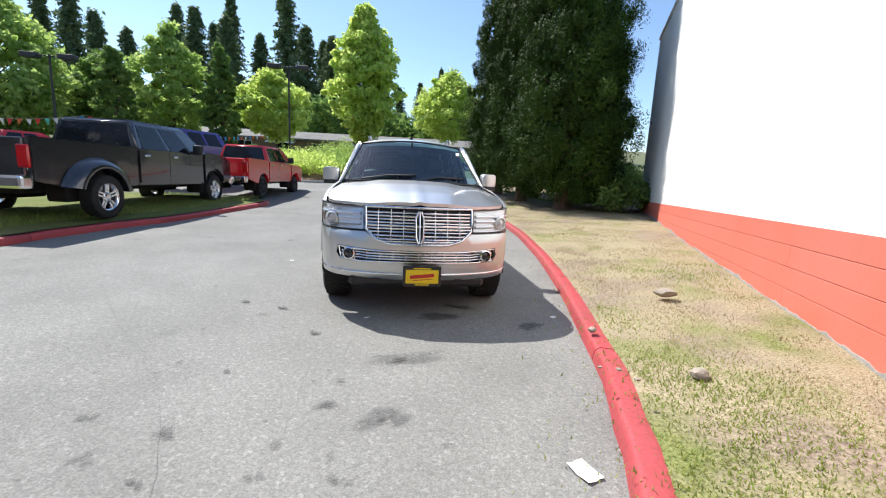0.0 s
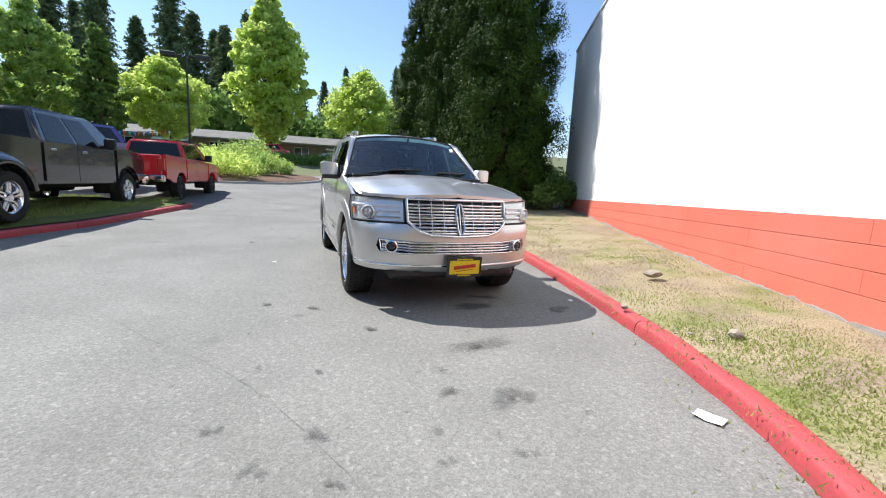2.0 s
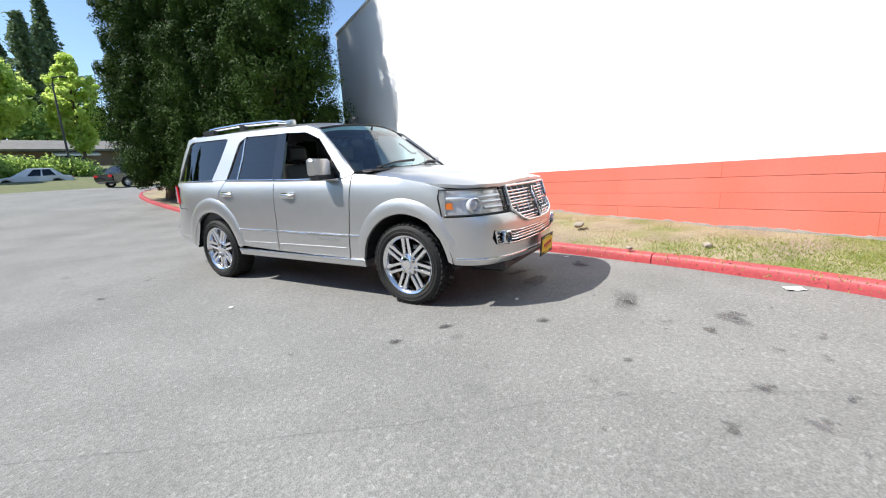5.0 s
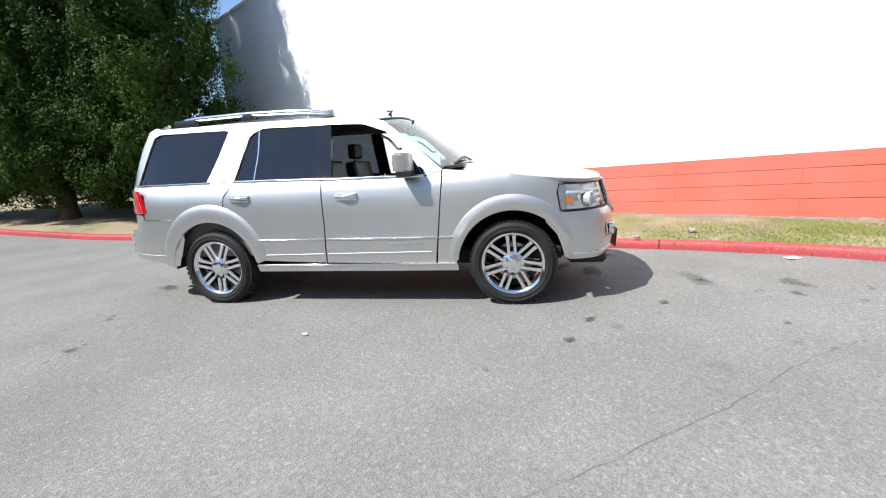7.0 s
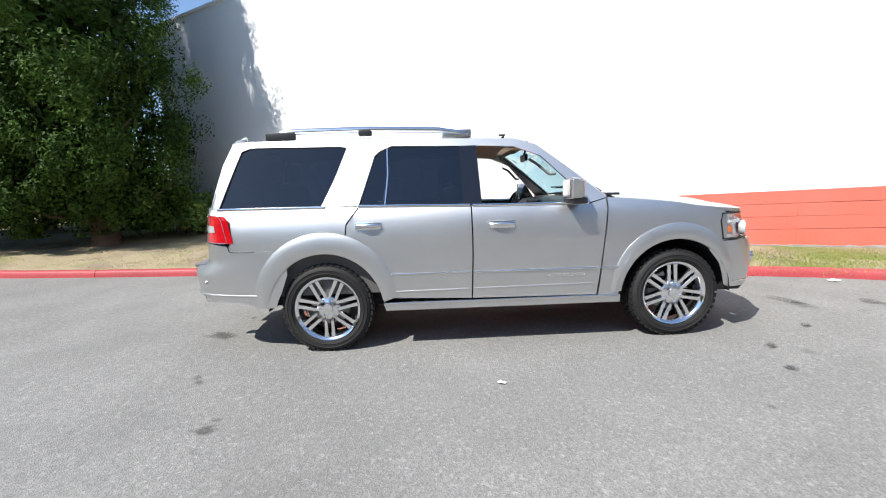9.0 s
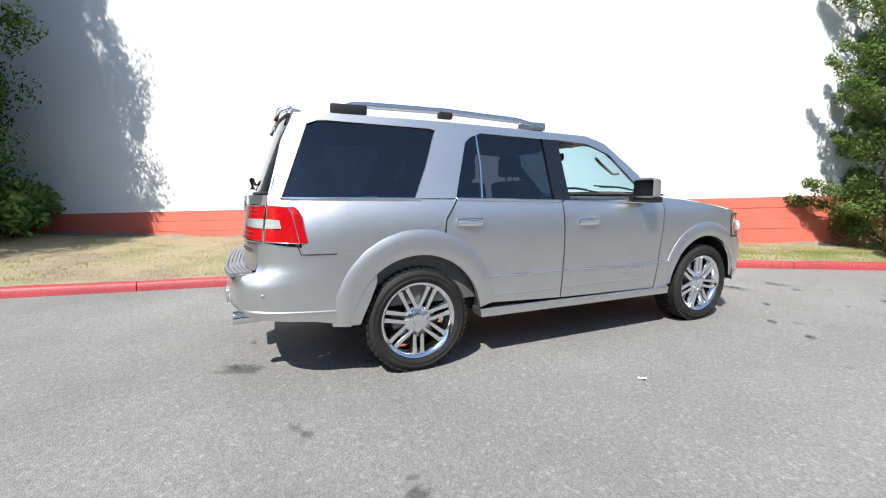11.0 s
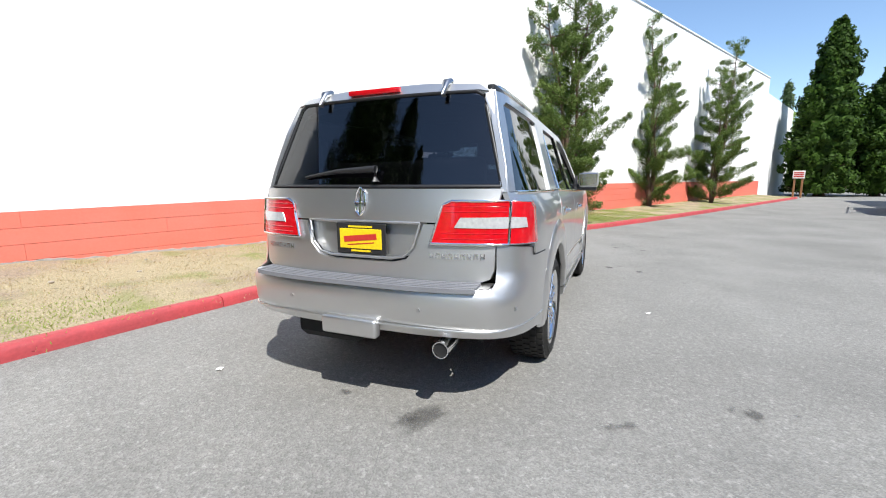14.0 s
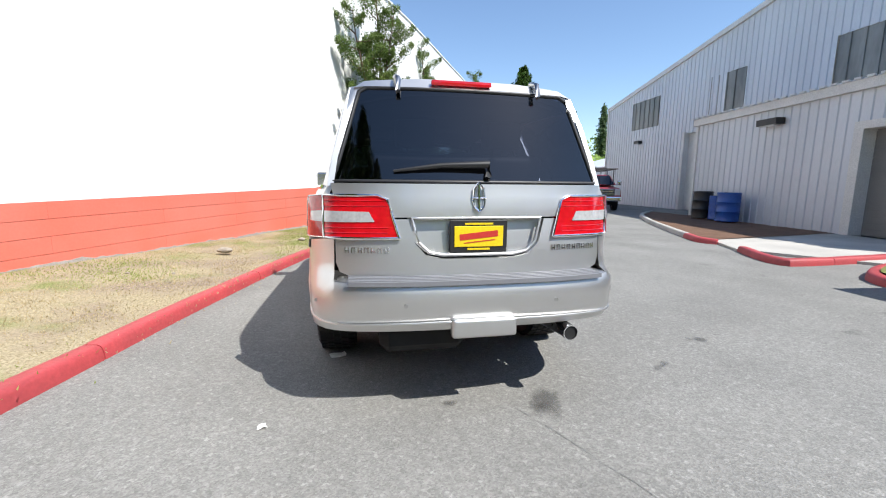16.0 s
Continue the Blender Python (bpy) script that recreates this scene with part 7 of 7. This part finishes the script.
def shed():
    t = thing("metal_shed", None, "large white ribbed metal shed with high windows", "building")
    wins = [(-21.3, -18.2, 4.86, 6.6), (-15.0, -12.0, 4.84, 6.6), (-8.0, -5.0, 4.9, 6.55)]
    ribbed_wall("front_wall", MA, MB, -24.4, 3.0, 0.0, gable, wins + [(-15.7, -13.2, 0.0, 4.1)], t, SHED)
    for ya, yb, za, zb in wins:
        w = line_box("window_panel", MA, MB, ya, yb, -0.06, -0.03, za, zb, SKYLIGHT, t, "weathered translucent panel")
        k = ya + 0.4
        while k < yb - 0.1:
            line_box("window_rib", MA, MB, k, k + 0.05, -0.03, 0.01, za, zb, SKYLIGHT, w)
            k += 0.5
    d = line_box("roller_door", MA, MB, -15.7, -13.2, -0.30, -0.26, 0.0, 4.1, SHED_TRIM, t, "pale roller door")
    for k in range(20):
        line_box("door_slat", MA, MB, -15.7, -13.2, -0.26, -0.24, 0.02 + k * 0.205, 0.19 + k * 0.205, SHED_TRIM, d)
    for ya, yb in ((-15.9, -15.7), (-13.2, -13.0)):
        line_box("door_jamb", MA, MB, ya, yb, -0.3, 0.06, 0.0, 4.2, SHED_TRIM, t)
    line_box("roof_trim", MA, MB, -24.5, 3.0, -0.1, 0.12, 6.62, 6.85, SHED_TRIM, t, "pale roof-edge trim", 11.3)
    line_box("corner_trim", MA, MB, -24.55, -24.4, -0.2, 0.06, 0.0, 6.7, SHED_TRIM, t)
    # far side and roof slope close the shed
    bm = bmesh.new()
    a0, a1 = on_line(MA, MB, -24.4, 0, 0), on_line(MA, MB, -24.4, -26, 0)
    loft(bm, [[a0, a1], [a0 + Vector((0, 0, 6.7)), a1 + Vector((0, 0, 6.7))]], False)
    part("side_wall", bm, SHED, t)
    bm = bmesh.new()
    r0, r1 = on_line(MA, MB, -24.5, 0.1, 6.78), on_line(MA, MB, 3.0, 0.1, 11.25)
    loft(bm, [[r0, r1], [r0 + Vector((-26, 2.6, 0)), r1 + Vector((-26, 2.6, 0))]], False)
    part("roof_slope", bm, SHED_TRIM, t)
    for y in (-20.3, -9.8):
        f = line_box("wall_light", MA, MB, y, y + 0.5, 0.03, 0.30, 3.95, 4.13, POLE, t, "dark wall light")
        line_box("light_glass", MA, MB, y + 0.08, y + 0.42, 0.08, 0.28, 3.92, 3.95, CLEAR_LENS, f)
    return t


shed()
AA, AB = -11.2, 0.18


def annex():
    t = thing("shed_annex", None, "low white ribbed metal annex with a roller door", "building")
    ribbed_wall("front_wall", AA, AB, -10.7, 0.2, 0.05, lambda y: 3.75, [(-3.9, -0.6, 0.05, 2.75)], t, SHED)
    d = line_box("roller_door", AA, AB, -3.9, -0.6, -0.34, -0.30, 0.05, 2.75, SHUTTER, t, "grey roller door")
    for k in range(16):
        line_box("door_slat", AA, AB, -3.9, -0.6, -0.30, -0.28, 0.07 + k * 0.165, 0.22 + k * 0.165, SHUTTER, d)
    for ya, yb in ((-4.15, -3.9), (-0.6, -0.35)):
        line_box("door_jamb", AA, AB, ya, yb, -0.34, 0.07, 0.05, 2.95, SHED_TRIM, t)
    line_box("door_head", AA, AB, -3.9, -0.6, -0.34, 0.07, 2.75, 2.95, SHED_TRIM, t)
    line_box("eave_trim", AA, AB, -10.85, 0.3, -0.2, 0.16, 3.72, 3.98, SHED_TRIM, t, "pale eave trim")
    line_box("corner_trim", AA, AB, -10.8, -10.66, -0.12, 0.06, 0.05, 3.74, SHED_TRIM, t)
    bm = bmesh.new()
    n = 0
    y = -10.8
    while y < 0.2:
        p = on_line(AA, AB, y, 0.22, 4.0)
        box(bm, p, (0.07, 0.16, 0.05))
        y += 0.32
    tagged(part("roof_ribs", bm, SHED_TRIM, t), kind="stuff")
    bm = bmesh.new()
    r = [on_line(AA, AB, -10.8, 0.2, 3.97), on_line(AA, AB, 0.3, 0.2, 3.97), on_line(AA, AB, 0.3, -4.5, 4.5), on_line(AA, AB, -10.8, -4.5, 4.5)]
    bm.faces.new([bm.verts.new(p) for p in r])
    s0, s1 = on_line(AA, AB, -10.7, 0, 0), on_line(AA, AB, -10.7, -3.4, 0)
    loft(bm, [[s0, s1], [s0 + Vector((0, 0, 3.9)), s1 + Vector((0, 0, 4.3))]], False)
    part("roof_slope", bm, SHED, t)
    f = line_box("wall_light", AA, AB, -7.2, -6.4, 0.03, 0.32, 3.22, 3.42, POLE, t, "dark wall light")
    line_box("light_glass", AA, AB, -7.1, -6.5, 0.08, 0.30, 3.18, 3.22, CLEAR_LENS, f)


annex()


def drum(x, y, z, mat, label, r=0.30, h=0.92):
    t = thing("drum", pose(x, y, z), label, "barrel", "drums by the annex")
    bm = bmesh.new()
    lathe(bm, [(0.0, 0.0), (r - 0.01, 0.0), (r, 0.02), (r - 0.012, 0.05), (r - 0.008, h * 0.32), (r + 0.008, h * 0.335), (r - 0.008, h * 0.35), (r - 0.008, h * 0.65), (r + 0.008, h * 0.665), (r - 0.008, h * 0.68), (r - 0.012, h - 0.05), (r, h - 0.02), (r - 0.012, h), (r - 0.03, h - 0.015), (0.0, h - 0.015)], 32, Matrix.Rotation(radians(-90), 4, "Y"))
    bmesh.ops.recalc_face_normals(bm, faces=bm.faces)
    part("shell", bm, mat, t, smooth=50)
    bm = bmesh.new()
    cyl(bm, (0.15, 0, h - 0.02), (0.15, 0, h + 0.012), 0.035, n=12)
    part("bung", bm, BLACK, t)


drum(-12.15, -9.1, 0.10, BLACK, "black plastic drum standing by the annex wall", 0.34, 1.0)
drum(-12.1, -8.35, 0.10, DRUM_BLUE, "small blue drum between two others", 0.28, 0.85)
drum(-11.85, -7.65, 0.10, DRUM_BLUE, "blue plastic drum standing by the annex wall", 0.36, 0.98)

# kerbs, mulch and the concrete apron before the annex
BED1 = [(-13.2, -13.4), (-11.2, -11.4), (-9.6, -8.9), (-8.3, -6.4), (-7.4, -4.5), (-7.0, -3.6)]
kerb_run("kerb_shed", BED1[:5], CONCRETE, "worn grey concrete kerb beside the mulch bed", side=-1.0)
kerb_run("kerb_end", [(-7.4, -4.5), (-7.0, -3.6), (-7.15, -3.2)], KERB_RED, "red painted kerb end by the concrete apron", side=-1.0)
BED2 = [(-6.6, -2.1), (-6.05, -1.2), (-5.85, 0.0), (-6.0, 0.6)]
fill_sheet("mulch_bed", BED1, lambda p: on_line(AA, AB, max(-10.6, min(-4.3, p.y)), 0.0, 0), SOIL, "brown bark mulch bed before the annex", "ground", 0.06, -1.0)
kerb_run("kerb_bed", [(-6.75, -2.3), (-6.3, -1.5), (-6.15, -0.9), (-6.6, -0.75), (-9.0, -0.9)], KERB_RED, "red painted kerb of the second mulch bed", side=-1.0)
bm = bmesh.new()
pts = [(-7.35, -3.5), (-6.75, -2.3), (-8.0, -0.2), (-11.3, -0.2), (-12.0, -4.3), (-9.5, -4.6)]
prism(bm, pts, 0.0, 0.05, "z")
structure("concrete_apron", bm, CONCRETE, "pale concrete apron before the roller door", "pavement")

# low white building beyond
bm = bmesh.new()
t = thing("far_shed", pose(-32, -42, 0), "low white building with a pale roof beyond the lane", "building")
box(bm, (0, 0, 1.6), (14, 8, 3.2))
part("wall", bm, WALL_WHITE, t)
bm = bmesh.new()
prism(bm, [(-7.4, 3.15), (0, 5.0), (7.4, 3.15), (7.4, 3.05), (-7.4, 3.05)], -4.4, 4.4, "y")
part("roof", bm, SHED, t)

# sign at the lane's end
t = thing("lane_sign", pose(-12.2, -30.0, 0.1, 0, 0, 155), "small red and white sign on two wooden posts", "sign")
WOOD = material("wood_post", (0.28, 0.14, 0.06), 0.8, vary=0.3, grain=40, stain=4, bump=0.3)
for x in (-0.2, 0.2):
    bm = bmesh.new()
    box(bm, (x, 0, 0.65), (0.10, 0.10, 1.3), 0.008)
    part("post", bm, WOOD, t)
bm = bmesh.new()
box(bm, (0, -0.07, 1.5), (0.62, 0.03, 0.5), 0.008)
part("board", bm, STICKER, t, "white board")
bm = bmesh.new()
for z in (1.62, 1.5, 1.38):
    box(bm, (0, -0.09, z), (0.5, 0.01, 0.07))
part("bars", bm, INK_RED, t, "red bars")


# ---- stains, cracks, litter and stones ----
def stain_material(name, base, core):
    """A soaked-in stain: dark in the middle, fading out unevenly to the bare asphalt."""
    m = material(name, base, 0.75, vary=0.3, grain=50, stain=7, bump=0.3)
    nt = m.node_tree
    n, link = nt.nodes, nt.links.new
    tc, geo, info = n.new("ShaderNodeTexCoord"), n.new("ShaderNodeNewGeometry"), n.new("ShaderNodeObjectInfo")
    ln = n.new("ShaderNodeVectorMath")
    ln.operation = "LENGTH"
    link(tc.outputs["Object"], ln.inputs[0])
    tex = n.new("ShaderNodeTexNoise")
    tex.noise_dimensions = "4D"
    tex.inputs["Scale"].default_value, tex.inputs["Detail"].default_value = 1.6, 6.0
    link(tc.outputs["Object"], tex.inputs["Vector"])
    w = n.new("ShaderNodeMath")
    w.operation = "MULTIPLY"
    w.inputs[1].default_value = 50.0
    link(info.outputs["Random"], w.inputs[0])
    link(w.outputs[0], tex.inputs["W"])
    add = n.new("ShaderNodeMath")
    add.operation = "MULTIPLY_ADD"
    add.inputs[1].default_value = 1.5
    link(tex.outputs["Fac"], add.inputs[0])
    link(ln.outputs["Value"], add.inputs[2])
    mr = n.new("ShaderNodeMapRange")
    mr.interpolation_type = "SMOOTHSTEP"
    for key, v in (("From Min", 1.55), ("From Max", 1.05), ("To Min", 0.0), ("To Max", core)):
        mr.inputs[key].default_value = v
    link(add.outputs[0], mr.inputs["Value"])
    tr, ms = n.new("ShaderNodeBsdfTransparent"), n.new("ShaderNodeMixShader")
    link(mr.outputs[0], ms.inputs[0])
    link(tr.outputs[0], ms.inputs[1])
    link(n["Principled BSDF"].outputs[0], ms.inputs[2])
    link(ms.outputs[0], n["Material Output"].inputs["Surface"])
    return m


OIL = stain_material("oil_stain", (0.10, 0.098, 0.093), 0.5)
DAMP = stain_material("faint_stain", (0.11, 0.109, 0.106), 0.32)


def blot_mesh(mat):
    bm = bmesh.new()
    bm.faces.new([bm.verts.new((1.25 * math.cos(k * math.tau / 24), 1.25 * math.sin(k * math.tau / 24), 0)) for k in range(24)])
    return mesh_of("oil_stain", bm, mat)


BLOTS = {}


def blot(x, y, rx, ry, seed, mat, label, turn=0.0, lift=0.004):
    if mat.name not in BLOTS:
        BLOTS[mat.name] = blot_mesh(mat)
    ob = new("oil_stain", BLOTS[mat.name])
    slope = math.atan2(land(y + 0.2) - land(y - 0.2), 0.4)
    ob.matrix_world = Matrix.Translation((x, y, land(y) + lift)) @ Matrix.Rotation(slope, 4, "X") @ Matrix.Rotation(turn, 4, "Z") @ Matrix.Diagonal((rx * 1.35, ry * 1.35, 1, 1))
    return tagged(ob, label, "stain", "stains on the asphalt", "structure")


big = [(0.27, -2.49, 0.30, 0.12), (1.1, -2.75, 0.17, 0.10), (-0.30, -4.22, 0.17, 0.10), (-0.17, -4.25, 0.08, 0.06), (-0.38, 2.56, 0.20, 0.10), (-1.86, -4.15, 0.045, 0.035), (-2.12, 1.83, 0.075, 0.05), (-1.27, -2.27, 0.09, 0.05), (-1.68, -2.07, 0.05, 0.03), (0.5, -2.2, 0.22, 0.08)]
for k, (x, y, rx, ry) in enumerate(big):
    blot(x, y, rx, ry, k, OIL if k not in (2, 3) else DAMP, "dark irregular oil stain on the asphalt", 0.3 * k, 0.004 + 0.0005 * k)
blot(-0.1, -3.45, 0.36, 0.12, 31, DAMP, "faint dark patch on the asphalt", 0.15)
srnd = random.Random(11)
DRIPS = [(-1.81, -4.14), (-1.61, -4.53), (-1.34, -4.34), (-1.30, -4.68), (-1.85, -4.72), (-1.32, -3.63), (-1.31, -2.25), (-1.71, -2.08), (-0.57, -4.08), (-0.42, -4.72), (-0.18, -3.46), (-0.85, -2.94), (-0.80, -4.44), (-0.62, -4.07), (-0.49, -4.70), (-0.86, -4.67), (-1.40, -4.31), (-0.17, -3.48), (-0.56, -3.77), (-0.81, -4.66), (-1.37, -4.30), (-1.34, -4.66), (-1.65, -4.48), (-1.47, 2.21), (0.17, 2.48), (-0.13, -3.45), (-0.28, -4.24), (-0.35, 2.60), (-1.70, -2.07), (-1.28, -2.27), (-0.87, -2.93), (-2.19, -1.52), (-1.39, 2.26), (-2.34, 1.77), (-2.02, 1.81)]
for k, (x, y) in enumerate(DRIPS):
    s = srnd.uniform(0.018, 0.036)
    blot(x, y, s * srnd.uniform(1.1, 2.2), s, 100 + k, srnd.choice((OIL, DAMP, DAMP)), "small dark drip on the asphalt", srnd.uniform(0, 3), 0.0095 + 0.0001 * k)
for k in range(26):
    x, y = srnd.gauss(-0.9, 1.0), srnd.gauss(-3.9, 0.9)
    if -1.1 < x < 1.2 and -2.7 < y or x > 0.6 + 0.4 * (y + 4.6):
        continue
    s = srnd.uniform(0.008, 0.02)
    blot(x, y, s * srnd.uniform(1, 2.4), s, 160 + k, DAMP, "small faint drip on the asphalt", srnd.uniform(0, 3), 0.014 + 0.0001 * k)
CRACK = material("tar_seam", (0.165, 0.163, 0.16), 0.8, vary=0.2, grain=40, stain=4)
def crack(pts, seed, w=0.006):
    bm = bmesh.new()
    rnd = random.Random(seed)
    line = [p + Vector((rnd.uniform(-0.012, 0.012), rnd.uniform(-0.012, 0.012), 0)) for p in smooth_line(pts, 0.10)]
    rows = []
    for i, p in enumerate(line):
        d = (line[min(i + 1, len(line) - 1)] - line[max(i - 1, 0)]).normalized()
        o = Vector((d.y, -d.x, 0)) * w * rnd.uniform(0.3, 1.2)
        rows.append([bm.verts.new(p + s * o + Vector((0, 0, land(p.y) + 0.0035))) for s in (1, -1)])
    for a, b in zip(rows, rows[1:]):
        bm.faces.new((a[0], a[1], b[1], b[0]))
    return tagged(new("asphalt_crack", mesh_of("asphalt_crack", bm, CRACK)), "thin dark seam in the asphalt", "crack", "seams in the asphalt", "structure")


crack([(-0.9, 4.6), (-0.5, 3.4), (-0.2, 2.6)], 1, 0.002)
crack([(-3.6, -1.2), (-2.6, -2.6), (-1.6, -3.9), (-0.9, -5.6)], 3, 0.0014)
crack([(-6, -6.5), (-3.5, -9.5), (-3.2, -14)], 4, 0.012)

PAPER = material("paper", (0.78, 0.77, 0.73), 0.8, vary=0.08, grain=50, stain=12)
def scrap(x, y, w, d, turn, seed, z=None):
    rnd = random.Random(seed)
    bm = bmesh.new()
    rows = [[bm.verts.new(((i - 1.5) / 3 * w + rnd.uniform(-0.1, 0.1) * w, (j - 1) / 2 * d, 0.006 + rnd.uniform(0, 0.012))) for i in range(4)] for j in range(3)]
    for a, b in zip(rows, rows[1:]):
        for i in range(3):
            bm.faces.new((a[i], a[i + 1], b[i + 1], b[i]))
    ob = new("paper_scrap", mesh_of("paper_scrap", bm, PAPER))
    ob.matrix_world = pose(x, y, land(y) if z is None else z, 0, 0, turn)
    return tagged(ob, "torn scrap of white paper on the ground", "litter", "litter")


scrap(0.70, -4.72, 0.09, 0.15, 20, 1)
scrap(0.84, 1.63, 0.12, 0.08, 10, 2)
scrap(-1.69, 0.0, 0.055, 0.035, 40, 3)
scrap(1.19, 2.54, 0.045, 0.035, 15, 5)
scrap(-0.45, -2.55, 0.06, 0.03, 25, 6)
scrap(1.42, -2.5, 0.07, 0.05, 35, 7)
STONE = material("grey_stone", (0.36, 0.31, 0.25), 0.9, vary=0.3, grain=40, stain=9, bump=0.6)
def stone(x, y, z, s, seed, name="stone", label="weathered grey-brown stone lying in the grass"):
    rnd = random.Random(seed)
    bm = bmesh.new()
    bmesh.ops.create_icosphere(bm, subdivisions=2, radius=1.0)
    for v in bm.verts:
        v.co *= 1 + 0.35 * noise.noise(v.co * 1.4 + Vector((seed, 0, 0)))
        v.co = Vector((v.co.x * s, v.co.y * s * 0.65, v.co.z * s * 0.45))
    ob = new(name, mesh_of(name, bm, STONE, 40))
    ob.matrix_world = pose(x, y, z, 0, 0, rnd.uniform(0, 180))
    return tagged(ob, label, "stone", "stones on the verge")


stone(1.80, -4.06, 0.165, 0.075, 1)
stone(2.74, -2.34, 0.235, 0.115, 2)
stone(1.45, -3.25, 0.16, 0.05, 3)
for k in range(14):
    s = srnd.uniform(-3, 9)
    p = wall_xy(s) + WALL_OUT * srnd.uniform(0.3, 2.0)
    stone(p.x, p.y, land(p.y) + 0.27, srnd.uniform(0.015, 0.035), 20 + k)

# chipped paint at the wall's foot
def footing():
    """A ragged strip of bare block where the paint stops short of the soil."""
    line = smooth_line(KERB, 0.35)
    at = sorted(((p - WALL_AT).dot(WALL_DIR), land(wall_xy((p - WALL_AT).dot(WALL_DIR)).y) + 0.10 + 0.055 * min((wall_xy((p - WALL_AT).dot(WALL_DIR)) - p).length, 4.5)) for p in line)
    ss, gs = [a for a, b in at], [b for a, b in at]
    bm = bmesh.new()
    rows = []
    for i in range(640):
        a = -9.0 + i * 0.035
        g = float(np.interp(a, ss, gs))
        top = g + 0.026 + 0.045 * noise.noise((a * 1.1, 0, 2)) + 0.03 * noise.noise((a * 6, 4, 0)) + 0.015 * noise.noise((a * 19, 4, 7))
        rows.append([WALL_M @ Vector((a, -0.005, g - 0.15)), WALL_M @ Vector((a, -0.005, max(top, g - 0.1))), WALL_M @ Vector((a, 0.004, max(top, g - 0.1) + 0.004))])
    loft(bm, rows, False)
    bmesh.ops.recalc_face_normals(bm, faces=bm.faces)
    part("footing", bm, BARE_BLOCK, BUILDING, "bare grey footing where the paint has flaked", smooth=30)


footing()


# ---- grass ----
BLADE = leaf_material("grass_blades", (0.22, 0.30, 0.06), (0.40, 0.43, 0.15), 0.5)
STRAW = leaf_material("dry_blades", (0.34, 0.27, 0.14), (0.52, 0.44, 0.27), 0.3)
def tufts(name, spots, mat, rnd, h, label):
    c = np.asarray(spots)
    n = len(c)
    ang = rnd.uniform(0, math.tau, n)
    lean = rnd.normal(0, 0.45, (n, 2))
    hh = h * rnd.uniform(0.5, 1.3, n)
    w = 0.004 + 0.003 * rnd.uniform(0, 1, n)
    side = np.stack([np.cos(ang) * w, np.sin(ang) * w, np.zeros(n)], 1)
    tip = c + np.stack([lean[:, 0] * hh, lean[:, 1] * hh, hh], 1)
    v = np.stack([c - side, c + side, tip], 1).reshape(-1, 3)
    me = bpy.data.meshes.new(name)
    me.vertices.add(3 * n)
    me.vertices.foreach_set("co", v.ravel())
    me.loops.add(3 * n)
    me.loops.foreach_set("vertex_index", np.arange(3 * n))
    me.polygons.add(n)
    me.polygons.foreach_set("loop_start", np.arange(0, 3 * n, 3))
    me.materials.append(mat)
    me.update(calc_edges=True)
    return tagged(new(name, me), label, "grass", kind="stuff")


def verge_spots(n, rnd, wet):
    """Places on the verge, kept where the turf is green (wet) or dry, in tufts."""
    out = []
    kl = smooth_line(KERB, 0.35)
    kl = [p for p in kl if -12 < p.y < 12]
    while len(out) < n:
        i = int(rnd.integers(0, len(kl) - 1))
        p = kl[i].lerp(kl[i + 1], float(rnd.uniform(0, 1)))
        s = (p - WALL_AT).dot(WALL_DIR)
        w = wall_xy(s)
        f = rnd.uniform(0.07, 0.99)
        q = p.lerp(w, f)
        green = noise.noise(q * 0.55 + Vector((3, 1, 0))) + (0.35 if p.y < -3.2 and f < 0.75 else 0) - (0.25 if p.y > 0 else 0)
        if (green > 0.12) != wet:
            continue
        if noise.noise(q * 1.7 + Vector((9, 0, 4))) < -0.15:
            continue
        for _ in range(14):
            r = q + Vector((rnd.normal(0, 0.22), rnd.normal(0, 0.22), 0))
            if (r - p).length < 0.25:
                continue
            d = (r - p).length
            out.append((r.x, r.y, land(r.y) + 0.092 + 0.055 * min(d, 4.5) + 0.025 * noise.noise(Vector((r.x, r.y, 0)) * 1.3)))
    return out[:n]


grnd = np.random.default_rng(7)
tufts("verge_grass", verge_spots(42000, grnd, True), BLADE, grnd, 0.026, "short green grass tufts on the verge")
tufts("verge_straw", verge_spots(60000, grnd, False), STRAW, grnd, 0.020, "short dry straw-coloured grass on the verge")
isle = []
while len(isle) < 16000:
    x, y = grnd.uniform(-9.5, -4.6), grnd.uniform(0.2, 8.8)
    if x < float(np.interp(y, [0.2, 1.4, 2.7, 3.9, 5.5, 7.2, 8.8], [-6.6, -6.2, -5.9, -5.4, -5.1, -4.75, -4.6])):
        isle.append((x, y, land(y) + 0.22))
tufts("island_grass", isle, BLADE, grnd, 0.07, "green grass on the kerbed island")
